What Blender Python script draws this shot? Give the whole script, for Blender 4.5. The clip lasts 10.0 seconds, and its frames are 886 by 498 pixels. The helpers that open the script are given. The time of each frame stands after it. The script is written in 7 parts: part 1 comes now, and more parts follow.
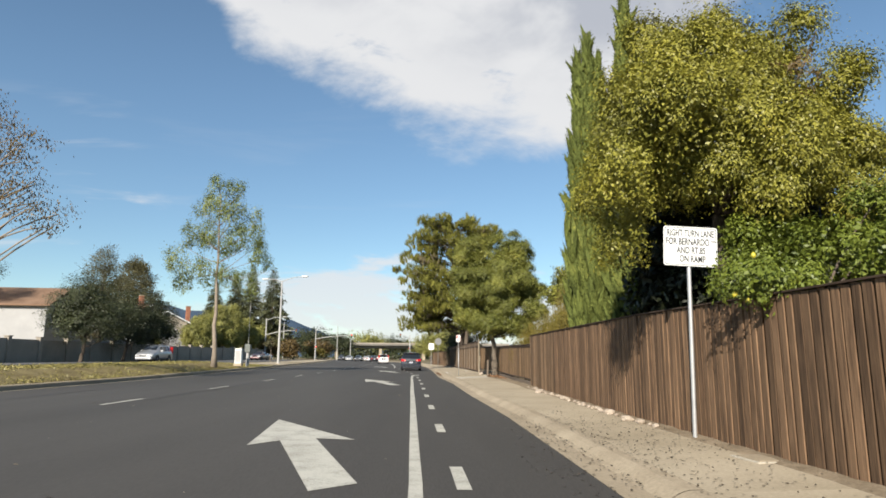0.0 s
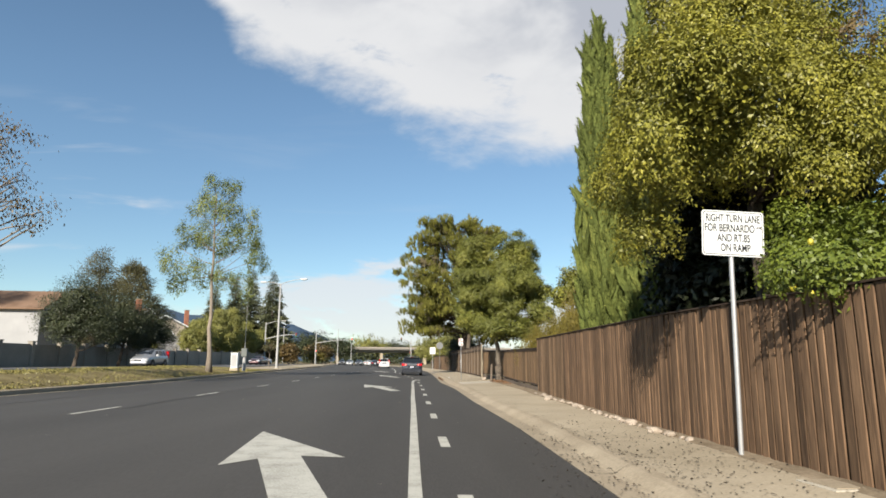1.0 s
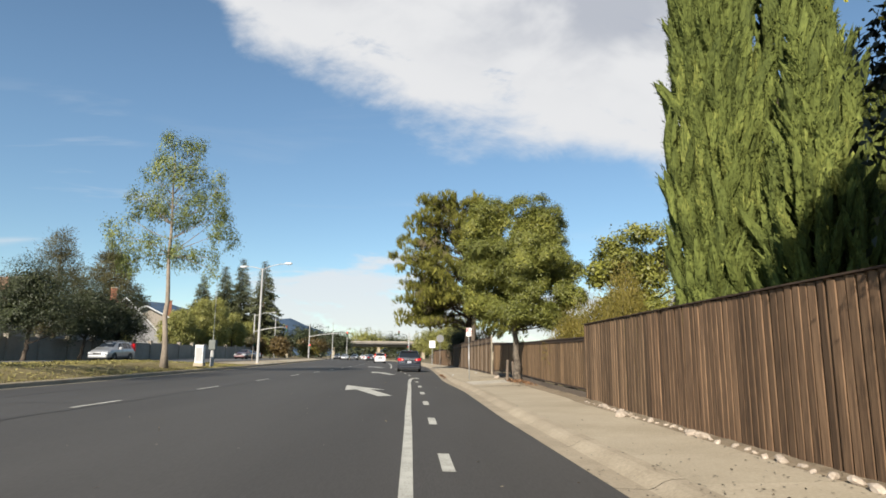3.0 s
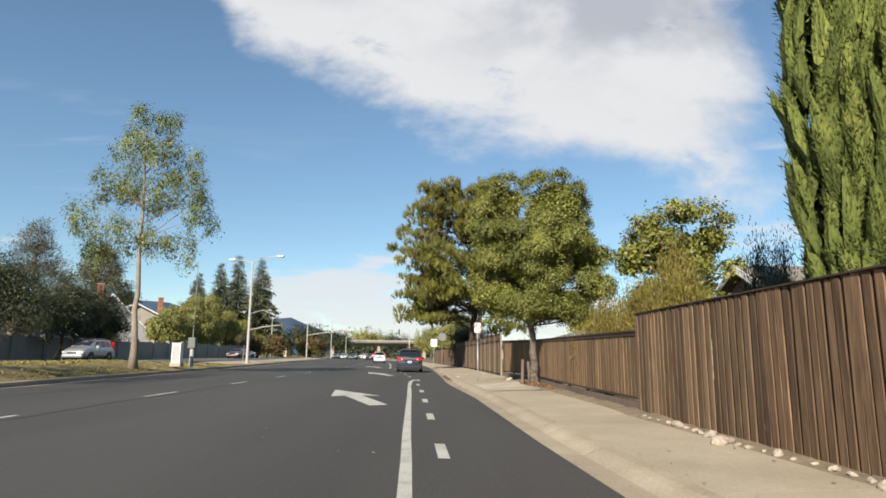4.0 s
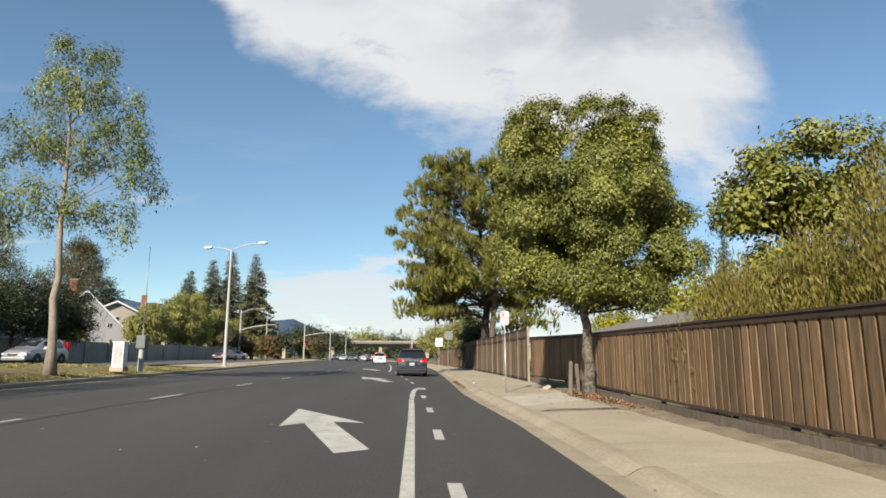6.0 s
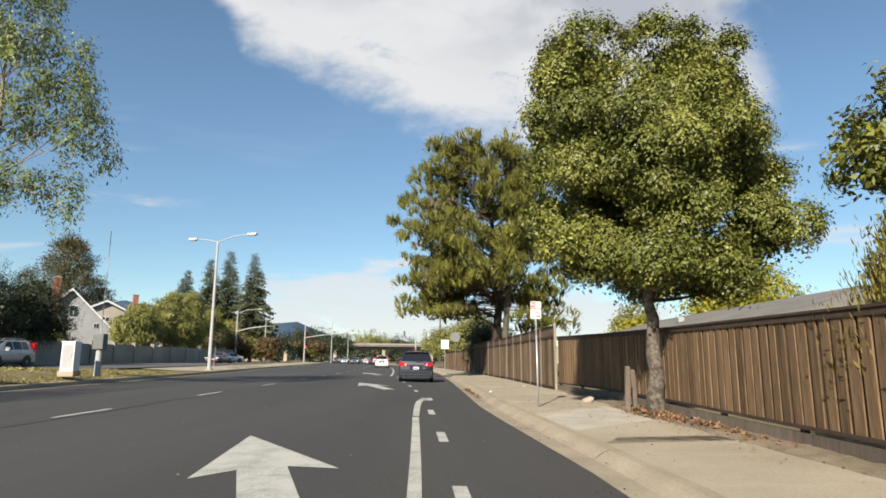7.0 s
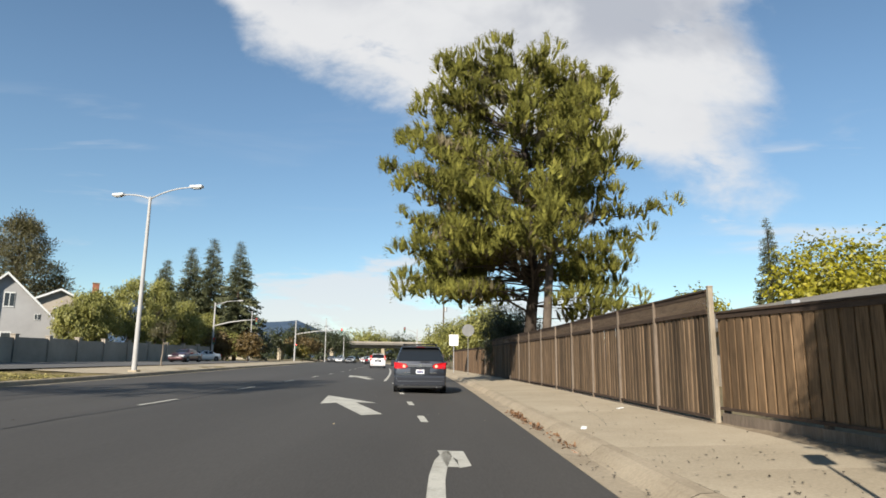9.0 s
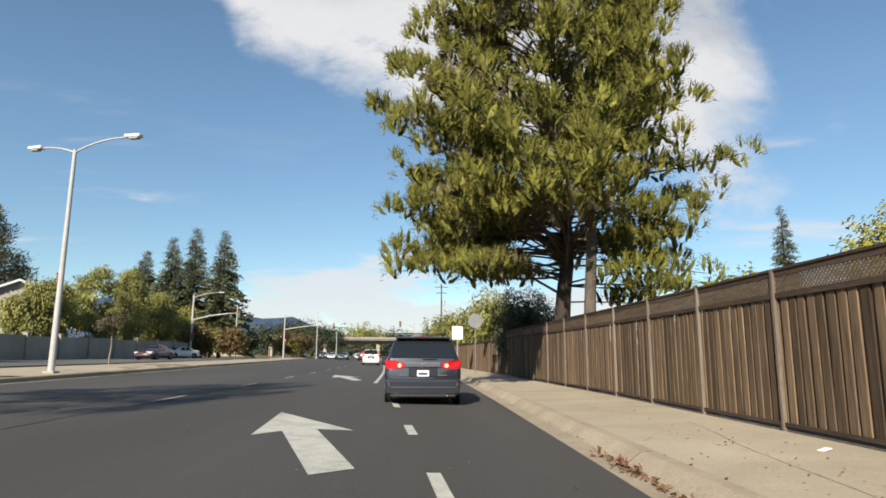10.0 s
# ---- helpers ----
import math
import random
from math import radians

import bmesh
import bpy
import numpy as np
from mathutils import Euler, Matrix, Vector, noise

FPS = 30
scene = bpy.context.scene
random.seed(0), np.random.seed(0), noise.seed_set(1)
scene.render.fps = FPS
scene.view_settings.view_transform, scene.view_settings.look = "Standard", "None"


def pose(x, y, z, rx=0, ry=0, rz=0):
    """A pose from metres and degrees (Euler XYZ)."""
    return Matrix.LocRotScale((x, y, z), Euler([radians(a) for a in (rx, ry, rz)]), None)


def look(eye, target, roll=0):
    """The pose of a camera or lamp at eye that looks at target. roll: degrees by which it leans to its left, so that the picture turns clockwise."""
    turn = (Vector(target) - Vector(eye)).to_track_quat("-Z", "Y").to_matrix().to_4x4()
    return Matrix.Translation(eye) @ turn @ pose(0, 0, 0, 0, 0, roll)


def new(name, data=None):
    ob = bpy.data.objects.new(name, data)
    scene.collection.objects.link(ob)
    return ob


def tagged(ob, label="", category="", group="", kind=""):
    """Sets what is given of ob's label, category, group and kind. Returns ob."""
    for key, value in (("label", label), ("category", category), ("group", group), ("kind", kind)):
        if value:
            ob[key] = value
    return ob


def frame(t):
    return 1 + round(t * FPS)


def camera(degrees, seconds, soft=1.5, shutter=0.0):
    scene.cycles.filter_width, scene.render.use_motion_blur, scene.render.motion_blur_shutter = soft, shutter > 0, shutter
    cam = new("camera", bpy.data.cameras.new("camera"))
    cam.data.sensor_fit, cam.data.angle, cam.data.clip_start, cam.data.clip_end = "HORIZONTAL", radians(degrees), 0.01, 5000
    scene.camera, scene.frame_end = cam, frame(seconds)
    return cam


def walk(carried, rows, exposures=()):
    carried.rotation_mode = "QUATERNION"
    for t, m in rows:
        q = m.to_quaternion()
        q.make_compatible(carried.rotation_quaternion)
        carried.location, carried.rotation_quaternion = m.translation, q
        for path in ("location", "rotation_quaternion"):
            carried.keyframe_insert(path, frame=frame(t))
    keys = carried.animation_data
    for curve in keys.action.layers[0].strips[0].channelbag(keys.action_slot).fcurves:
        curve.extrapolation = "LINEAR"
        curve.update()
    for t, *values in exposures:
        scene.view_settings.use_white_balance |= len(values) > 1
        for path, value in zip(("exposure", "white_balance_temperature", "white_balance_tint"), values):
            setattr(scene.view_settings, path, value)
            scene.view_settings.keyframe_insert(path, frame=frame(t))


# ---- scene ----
cam = camera(71.0, 10.0, soft=1.7)
PATH = [  # seconds, x, y, z, yaw, pitch, roll
    (0, 0.530, -2.530, 1.260, -1.70, 9.91, -0.31),
    (0.5, 0.527, -2.056, 1.260, -1.65, 10.30, -0.30),
    (1, 0.520, -1.214, 1.259, -1.59, 10.30, -0.28),
    (1.5, 0.509, 0.106, 1.258, -1.63, 10.38, -0.18),
    (2, 0.491, 1.927, 1.257, -1.68, 10.30, -0.32),
    (2.5, 0.467, 4.040, 1.256, -1.76, 9.98, -0.43),
    (4, 0.373, 10.206, 1.251, -1.69, 9.75, -0.42),
    (4.5, 0.337, 12.120, 1.250, -1.56, 9.74, -0.33),
    (5, 0.299, 13.989, 1.249, -1.41, 9.76, -0.27),
    (5.5, 0.259, 15.801, 1.248, -1.50, 9.80, -0.22),
    (7, 0.091, 22.358, 1.243, -1.10, 10.11, -0.33),
    (7.5, 0.011, 25.060, 1.241, -0.93, 10.35, -0.59),
    (8, -0.085, 28.024, 1.239, -0.95, 10.17, -0.39),
    (8.5, -0.194, 31.173, 1.237, -1.03, 10.15, -0.69),
    (9, -0.319, 34.478, 1.235, -1.05, 10.05, -0.57),
    (9.5, -0.462, 38.005, 1.232, -1.23, 9.89, -0.40),
    (10, -0.620, 41.619, 1.230, -1.43, 9.68, -0.31),
]
walk(cam, [(t, pose(x, y, z, 90 + pitch, roll, yaw)) for t, x, y, z, yaw, pitch, roll in PATH], exposures=[(0.0, 0.95), (10.0, 0.95)])

# ---- world and sun ----
SUN_EL, SUN_AZ = radians(30.0), math.atan2(-0.34, -0.94)   # azimuth measured from +y towards +x
sun_dir = Vector((math.sin(SUN_AZ) * math.cos(SUN_EL), math.cos(SUN_AZ) * math.cos(SUN_EL), math.sin(SUN_EL)))
sun = new("sun", bpy.data.lights.new("sun", "SUN"))
sun.data.energy, sun.data.angle, sun.data.color = 5.0, radians(0.6), (1.0, 0.93, 0.82)
sun.matrix_world = look(sun_dir * 60, (0, 0, 0))

world = bpy.data.worlds.new("world")
scene.world = world
world.use_nodes = True
WT = world.node_tree
WT.nodes.clear()


def wn(kind):
    return WT.nodes.new(kind)


def wlink(a, b):
    WT.links.new(a, b)


def wmath(op, a, b=None, c=None, clamp=False):
    n = WT.nodes.new("ShaderNodeMath")
    n.operation, n.use_clamp = op, clamp
    for i, v in enumerate((a, b, c)):
        if v is None:
            continue
        if isinstance(v, (int, float)):
            n.inputs[i].default_value = v
        else:
            wlink(v, n.inputs[i])
    return n.outputs[0]


def wstep(v, lo, hi):
    n = WT.nodes.new("ShaderNodeMapRange")
    n.interpolation_type = "SMOOTHSTEP"
    wlink(v, n.inputs[0])
    n.inputs[1].default_value, n.inputs[2].default_value = lo, hi
    n.inputs[3].default_value, n.inputs[4].default_value = 0.0, 1.0
    return n.outputs[0]


sky = wn("ShaderNodeTexSky")
sky.sky_type, sky.sun_disc, sky.sun_elevation, sky.sun_rotation = "NISHITA", False, SUN_EL, SUN_AZ
sky.air_density, sky.dust_density, sky.ozone_density, sky.altitude = 1.0, 0.06, 2.0, 900.0
tc = wn("ShaderNodeTexCoord")
sep = wn("ShaderNodeSeparateXYZ")
wlink(tc.outputs["Generated"], sep.inputs[0])
SX, SY, SZ = sep.outputs
ahead = wmath("MAXIMUM", wmath("ABSOLUTE", SY), 0.08)
U = wmath("DIVIDE", SX, ahead)      # across the sky
V = wmath("DIVIDE", SZ, ahead)      # up the sky
plane = wn("ShaderNodeCombineXYZ")
wlink(U, plane.inputs[0]), wlink(V, plane.inputs[1]), wlink(SY, plane.inputs[2])


def wnoise(scale, detail, rough, stretch=(1, 1, 1), turn=0.0, distortion=0.0):
    m = wn("ShaderNodeMapping")
    m.inputs["Scale"].default_value = stretch
    m.inputs["Rotation"].default_value = (0, 0, turn)
    wlink(plane.outputs[0], m.inputs[0])
    n = wn("ShaderNodeTexNoise")
    wlink(m.outputs[0], n.inputs["Vector"])
    n.inputs["Scale"].default_value, n.inputs["Detail"].default_value = scale, detail
    n.inputs["Roughness"].default_value, n.inputs["Distortion"].default_value = rough, distortion
    return n.outputs[0]


big = wnoise(2.6, 6, 0.58, (1, 1.25, 1), 0.35, 0.25)
fine = wnoise(9.0, 7, 0.62, (0.8, 1.6, 1), 0.4, 0.3)
wob = wmath("MULTIPLY_ADD", wmath("SUBTRACT", big, 0.5), 0.42, wmath("MULTIPLY", wmath("SUBTRACT", fine, 0.5), 0.16))
# the long white cloud: above a slanting lower edge, ending towards the right
edge_lo = wmath("SUBTRACT", V, wmath("MAXIMUM", wmath("MAXIMUM", wmath("MULTIPLY_ADD", U, -0.40, 0.368), wmath("MULTIPLY_ADD", U, -0.20, 0.35)), wmath("MULTIPLY_ADD", U, -1.8, -0.09)))
edge_hi = wmath("SUBTRACT", 0.60, U)
lower = wstep(wmath("ADD", edge_lo, wmath("MULTIPLY", wob, 0.75)), -0.02, 0.075)
rightside = wstep(wmath("ADD", edge_hi, wob), -0.02, 0.16)
top_end = wmath("MULTIPLY", wstep(wmath("SUBTRACT", 0.95, wmath("ADD", V, wob)), 0.0, 0.25), wstep(SY, 0.05, 0.25))
main_cloud = wmath("MULTIPLY", wmath("MULTIPLY", wmath("MULTIPLY", lower, rightside), top_end), wstep(fine, 0.12, 0.42))
# low bank near the horizon
bank_n = wnoise(3.2, 6, 0.6, (0.9, 3.2, 1), 0.0, 0.4)
bank = wmath("MULTIPLY", wstep(wmath("MULTIPLY_ADD", V, -2.8, wmath("ADD", wmath("MULTIPLY_ADD", bank_n, 2.3, -0.66), wmath("MULTIPLY", fine, 0.25))), 0.30, 0.54), 0.78)
bank = wmath("MULTIPLY", bank, wstep(wmath("ADD", U, wob), -0.55, -0.2))
# thin wisps
wisp_n = wnoise(3.4, 5, 0.55, (0.55, 3.6, 1), -0.10, 0.6)
wisp = wmath("MULTIPLY", wstep(wisp_n, 0.55, 0.72), 0.75)
wisp = wmath("MULTIPLY", wisp, wstep(wmath("SUBTRACT", 0.5, V), 0.02, 0.25))
wisp = wmath("MULTIPLY", wisp, wmath("MAXIMUM", wstep(wmath("ADD", wmath("ABSOLUTE", U), wob), 0.40, 0.52), 0.12))
cover = wmath("MAXIMUM", wmath("MAXIMUM", main_cloud, bank), wisp, clamp=True)
shade = wnoise(3.4, 5, 0.55, (1, 1.4, 1), 0.5, 0.2)
cloud_col = wn("ShaderNodeMixRGB")
wlink(wmath("MULTIPLY", wstep(shade, 0.36, 0.62), wstep(edge_lo, 0.08, 0.3)), cloud_col.inputs[0])
cloud_col.inputs[1].default_value = (5.7, 5.75, 5.85, 1)
cloud_col.inputs[2].default_value = (3.5, 3.7, 4.15, 1)
skymix = wn("ShaderNodeMixRGB")
wlink(cover, skymix.inputs[0])
blue = wn("ShaderNodeHueSaturation")
blue.inputs["Saturation"].default_value = 1.0
wlink(sky.outputs[0], blue.inputs["Color"])
wlink(wmath("MULTIPLY_ADD", wstep(V, 0.0, 0.55), 0.2, 0.84), blue.inputs["Value"])
clear = wn("ShaderNodeVectorMath")
clear.operation = "MULTIPLY"
clear.inputs[1].default_value = (0.96, 1.035, 0.98)
wlink(blue.outputs[0], clear.inputs[0])
wlink(clear.outputs[0], skymix.inputs[1])
wlink(cloud_col.outputs[0], skymix.inputs[2])
bg = wn("ShaderNodeBackground")
bg.inputs[1].default_value = 0.073
wlink(skymix.outputs[0], bg.inputs[0])
wout = wn("ShaderNodeOutputWorld")
wlink(bg.outputs[0], wout.inputs[0])

# ---- materials ----


WEATHERED = 0.8     # everything outdoors is a little darker than new


def nodes_of(name):
    m = bpy.data.materials.new(name)
    m.use_nodes = True
    nt = m.node_tree
    return m, nt, nt.nodes["Principled BSDF"], nt.nodes["Material Output"]


def surf(name, dark, light, rough=0.8, s1=1.2, s2=25.0, bump=0.25, metal=0.0, spec=0.4, rand=0.0, per="object", stretch=(1, 1, 1), coat=0.0, low=0.35, high=0.65, depth=0.01, grain=0.5):
    """Two colours mixed by a coarse and a fine noise, with fine relief; rand: change of value from piece to piece."""
    m, nt, p, out = nodes_of(name)
    dark, light = [v * WEATHERED for v in dark], [v * WEATHERED for v in light]
    N, L = nt.nodes, nt.links
    t = N.new("ShaderNodeTexCoord")
    mp = N.new("ShaderNodeMapping")
    mp.inputs["Scale"].default_value = stretch
    src = t.outputs["Object"]
    if rand and per == "object":
        oi = N.new("ShaderNodeObjectInfo")
        ad = N.new("ShaderNodeVectorMath")
        ad.operation = "MULTIPLY_ADD"
        L.new(oi.outputs["Random"], ad.inputs[0])
        ad.inputs[1].default_value = (37, 53, 71)
        L.new(src, ad.inputs[2])
        src = ad.outputs[0]
    L.new(src, mp.inputs[0])
    a, b = N.new("ShaderNodeTexNoise"), N.new("ShaderNodeTexNoise")
    for n, s, d in ((a, s1, 4), (b, s2, 6)):
        L.new(mp.outputs[0], n.inputs["Vector"])
        n.inputs["Scale"].default_value, n.inputs["Detail"].default_value, n.inputs["Roughness"].default_value = s, d, 0.62
    mixf = N.new("ShaderNodeMix")
    mixf.inputs[0].default_value = grain
    L.new(a.outputs[0], mixf.inputs[2]), L.new(b.outputs[0], mixf.inputs[3])
    rg = N.new("ShaderNodeMapRange")
    L.new(mixf.outputs[0], rg.inputs[0])
    rg.inputs[1].default_value, rg.inputs[2].default_value = low, high
    col = N.new("ShaderNodeMixRGB")
    L.new(rg.outputs[0], col.inputs[0])
    col.inputs[1].default_value, col.inputs[2].default_value = (*dark, 1), (*light, 1)
    c = col.outputs[0]
    if rand:
        h = N.new("ShaderNodeHueSaturation")
        g = N.new("ShaderNodeObjectInfo") if per == "object" else N.new("ShaderNodeNewGeometry")
        v = N.new("ShaderNodeMapRange")
        L.new(g.outputs["Random"] if per == "object" else g.outputs["Random Per Island"], v.inputs[0])
        v.inputs[3].default_value, v.inputs[4].default_value = 1 - rand, 1 + rand
        L.new(v.outputs[0], h.inputs["Value"])
        L.new(c, h.inputs["Color"])
        c = h.outputs[0]
    L.new(c, p.inputs["Base Color"])
    p.inputs["Roughness"].default_value, p.inputs["Metallic"].default_value = rough, metal
    p.inputs["Specular IOR Level"].default_value, p.inputs["Coat Weight"].default_value = spec, coat
    if bump:
        bp = N.new("ShaderNodeBump")
        bp.inputs["Strength"].default_value, bp.inputs["Distance"].default_value = bump, depth
        L.new(mixf.outputs[0], bp.inputs["Height"])
        L.new(bp.outputs[0], p.inputs["Normal"])
    return m


def leafy(name, dark, mid, accent, share=0.2, through_light=0.35, clump=0.5, grain=0.0):
    """Leaves: value and hue change from leaf to leaf and from clump to clump, and some light passes through; grain: size of the needles on a close brush."""
    m, nt, p, out = nodes_of(name)
    dark, mid, accent = ([v * WEATHERED for v in c] for c in (dark, mid, accent))
    N, L = nt.nodes, nt.links
    g = N.new("ShaderNodeNewGeometry")
    ramp = N.new("ShaderNodeValToRGB")
    e = ramp.color_ramp.elements
    e[0].position, e[0].color = 0.0, (*dark, 1)
    e[1].position, e[1].color = 1.0, (*accent, 1)
    k = e.new(1 - share)
    k.color = (*mid, 1)
    t = N.new("ShaderNodeTexCoord")
    n = N.new("ShaderNodeTexNoise")
    n.inputs["Scale"].default_value, n.inputs["Detail"].default_value = clump, 3
    L.new(t.outputs["Object"], n.inputs["Vector"])
    mr = N.new("ShaderNodeMapRange")
    L.new(n.outputs[0], mr.inputs[0])
    mr.inputs[1].default_value, mr.inputs[2].default_value = 0.3, 0.7
    mr.inputs[3].default_value, mr.inputs[4].default_value = 0.0, 0.5
    ad = N.new("ShaderNodeMath")
    ad.operation, ad.use_clamp = "MULTIPLY_ADD", True
    ad.inputs[1].default_value = 0.45
    L.new(g.outputs["Random Per Island"], ad.inputs[0]), L.new(mr.outputs[0], ad.inputs[2])
    p.inputs["Roughness"].default_value, p.inputs["Specular IOR Level"].default_value = 0.5, 0.35
    value = ad.outputs[0]
    if grain:
        st = N.new("ShaderNodeMapping")
        st.inputs["Scale"].default_value = (1, 1, 0.3)
        fine = N.new("ShaderNodeTexNoise")
        fine.inputs["Scale"].default_value, fine.inputs["Detail"].default_value = 1 / grain, 2
        L.new(t.outputs["Object"], st.inputs["Vector"]), L.new(st.outputs[0], fine.inputs["Vector"])
        vary = N.new("ShaderNodeMath")
        vary.operation, vary.use_clamp = "MULTIPLY_ADD", True
        vary.inputs[1].default_value = 0.9
        less = N.new("ShaderNodeMath")
        less.operation, less.inputs[1].default_value = "SUBTRACT", 0.45
        L.new(value, less.inputs[0]), L.new(fine.outputs[0], vary.inputs[0]), L.new(less.outputs[0], vary.inputs[2])
        bump = N.new("ShaderNodeBump")
        bump.inputs["Strength"].default_value, bump.inputs["Distance"].default_value = 0.9, 0.04
        L.new(fine.outputs[0], bump.inputs["Height"]), L.new(bump.outputs[0], p.inputs["Normal"])
        value = vary.outputs[0]
        p.inputs["Roughness"].default_value, p.inputs["Specular IOR Level"].default_value = 0.85, 0.15
    L.new(value, ramp.inputs[0])
    L.new(ramp.outputs[0], p.inputs["Base Color"])
    tr = N.new("ShaderNodeBsdfTranslucent")
    L.new(ramp.outputs[0], tr.inputs[0])
    mx = N.new("ShaderNodeMixShader")
    mx.inputs[0].default_value = through_light
    L.new(p.outputs[0], mx.inputs[1]), L.new(tr.outputs[0], mx.inputs[2])
    L.new(mx.outputs[0], out.inputs[0])
    return m


def glassy(name, tint, rough=0.03):
    m, nt, p, out = nodes_of(name)
    p.inputs["Base Color"].default_value = (*tint, 1)
    p.inputs["Roughness"].default_value, p.inputs["Specular IOR Level"].default_value = rough, 0.4
    p.inputs["Coat Weight"].default_value = 0.1
    return m


def lamp_glow(name, colour, strength):
    m, nt, p, out = nodes_of(name)
    p.inputs["Base Color"].default_value = (*colour, 1)
    p.inputs["Emission Color"].default_value = (*colour, 1)
    p.inputs["Emission Strength"].default_value = strength
    p.inputs["Roughness"].default_value = 0.15
    return m


ASPHALT = surf("asphalt", (0.044, 0.040, 0.036), (0.087, 0.080, 0.072), 0.86, 0.22, 60, 0.5, spec=0.3, low=0.33, high=0.67, depth=0.004, grain=0.42, stretch=(1, 0.12, 1))
CONCRETE = surf("concrete", (0.31, 0.255, 0.175), (0.48, 0.405, 0.295), 0.9, 0.5, 30, 0.3, spec=0.2, rand=0.03, depth=0.004)
GUTTER = surf("gutter_concrete", (0.28, 0.225, 0.155), (0.45, 0.375, 0.27), 0.9, 0.8, 24, 0.4, spec=0.2, rand=0.05, depth=0.006)
NEWSLAB = surf("pale_concrete", (0.36, 0.32, 0.25), (0.54, 0.48, 0.39), 0.9, 1.2, 40, 0.4, spec=0.2, rand=0.05, depth=0.006)
DRYBANK = surf("dry_grassy_soil", (0.12, 0.092, 0.042), (0.31, 0.25, 0.12), 0.95, 1.2, 18, 0.9, spec=0.1, depth=0.04)
BARK_GUM = surf("gum_bark", (0.17, 0.135, 0.10), (0.36, 0.30, 0.235), 0.9, 1.5, 12, 0.5, spec=0.2, stretch=(2, 2, 0.7), depth=0.02)
DIRT = surf("dry_soil", (0.15, 0.115, 0.075), (0.33, 0.26, 0.18), 0.95, 2.5, 35, 0.8, spec=0.1, depth=0.03)
SOIL = surf("ground_soil", (0.13, 0.11, 0.06), (0.25, 0.20, 0.12), 0.95, 0.15, 5, 0.5, spec=0.1, depth=0.05)
PAINT = surf("road_paint", (0.30, 0.285, 0.24), (0.54, 0.52, 0.45), 0.75, 2.2, 40, 0.35, spec=0.3, low=0.36, high=0.54, depth=0.003)
WORNPAINT = surf("worn_line_paint", (0.16, 0.14, 0.10), (0.40, 0.35, 0.24), 0.8, 0.8, 30, 0.3, spec=0.2, depth=0.003)
WOOD_RED = surf("redwood_board", (0.057, 0.033, 0.019), (0.257, 0.156, 0.088), 0.85, 1.3, 7, 0.55, spec=0.25, rand=0.36, stretch=(6, 6, 0.7), depth=0.006)
WOOD_GREY = surf("weathered_board", (0.066, 0.039, 0.021), (0.227, 0.146, 0.085), 0.85, 1.3, 7, 0.55, spec=0.25, rand=0.45, stretch=(6, 6, 0.7), depth=0.006)
WOOD_POST = surf("fence_post_wood", (0.105, 0.080, 0.059), (0.225, 0.175, 0.132), 0.85, 1.3, 9, 0.5, spec=0.25, rand=0.15, stretch=(6, 6, 0.7), depth=0.006)
WOOD_DARK = surf("dark_rail_wood", (0.036, 0.023, 0.016), (0.095, 0.062, 0.042), 0.85, 1.3, 9, 0.5, spec=0.25, rand=0.15, stretch=(6, 0.7, 6), depth=0.006)
ROCK = surf("pale_rock", (0.27, 0.215, 0.16), (0.50, 0.42, 0.34), 0.9, 4, 25, 0.7, spec=0.2, rand=0.12, depth=0.02)
GALV = surf("galvanised_steel", (0.42, 0.42, 0.42), (0.62, 0.62, 0.61), 0.5, 3, 60, 0.15, metal=0.6, spec=0.5)
LAMPGREY = surf("grey_painted_pole", (0.36, 0.35, 0.335), (0.49, 0.48, 0.46), 0.6, 1.5, 30, 0.1, spec=0.4)
WHITE = surf("white_sign_sheet", (0.74, 0.74, 0.71), (0.84, 0.84, 0.81), 0.5, 3, 30, 0.05, spec=0.4)
INK = surf("black_ink", (0.012, 0.012, 0.014), (0.03, 0.03, 0.032), 0.6, 4, 30, 0.0)
REDINK = surf("red_ink", (0.42, 0.03, 0.025), (0.55, 0.06, 0.05), 0.6, 4, 30, 0.0)
BARK = surf("bark", (0.055, 0.042, 0.032), (0.17, 0.135, 0.105), 0.95, 2, 14, 1.0, spec=0.1, stretch=(3, 3, 0.8), depth=0.04)
BARK_PALE = surf("pale_blotched_bark", (0.075, 0.06, 0.046), (0.235, 0.195, 0.15), 0.9, 3.0, 12, 0.6, spec=0.2, low=0.42, high=0.62, depth=0.02)
BARK_DARK = surf("dark_furrowed_bark", (0.03, 0.023, 0.018), (0.095, 0.075, 0.06), 0.95, 2, 14, 1.0, spec=0.1, stretch=(3, 3, 0.8), depth=0.05)
BARK_LIMB = surf("limb_bark", (0.045, 0.036, 0.028), (0.15, 0.12, 0.095), 0.95, 2.5, 14, 0.8, spec=0.1, depth=0.03)
STUCCO_W = surf("white_stucco", (0.36, 0.355, 0.35), (0.47, 0.46, 0.45), 0.9, 0.6, 30, 0.3, spec=0.2)
STUCCO_B = surf("beige_stucco", (0.42, 0.36, 0.29), (0.54, 0.47, 0.39), 0.9, 0.6, 30, 0.3, spec=0.2)
SHINGLE = surf("grey_shingle", (0.15, 0.135, 0.115), (0.27, 0.245, 0.21), 0.9, 0.7, 12, 0.6, spec=0.2, depth=0.03)
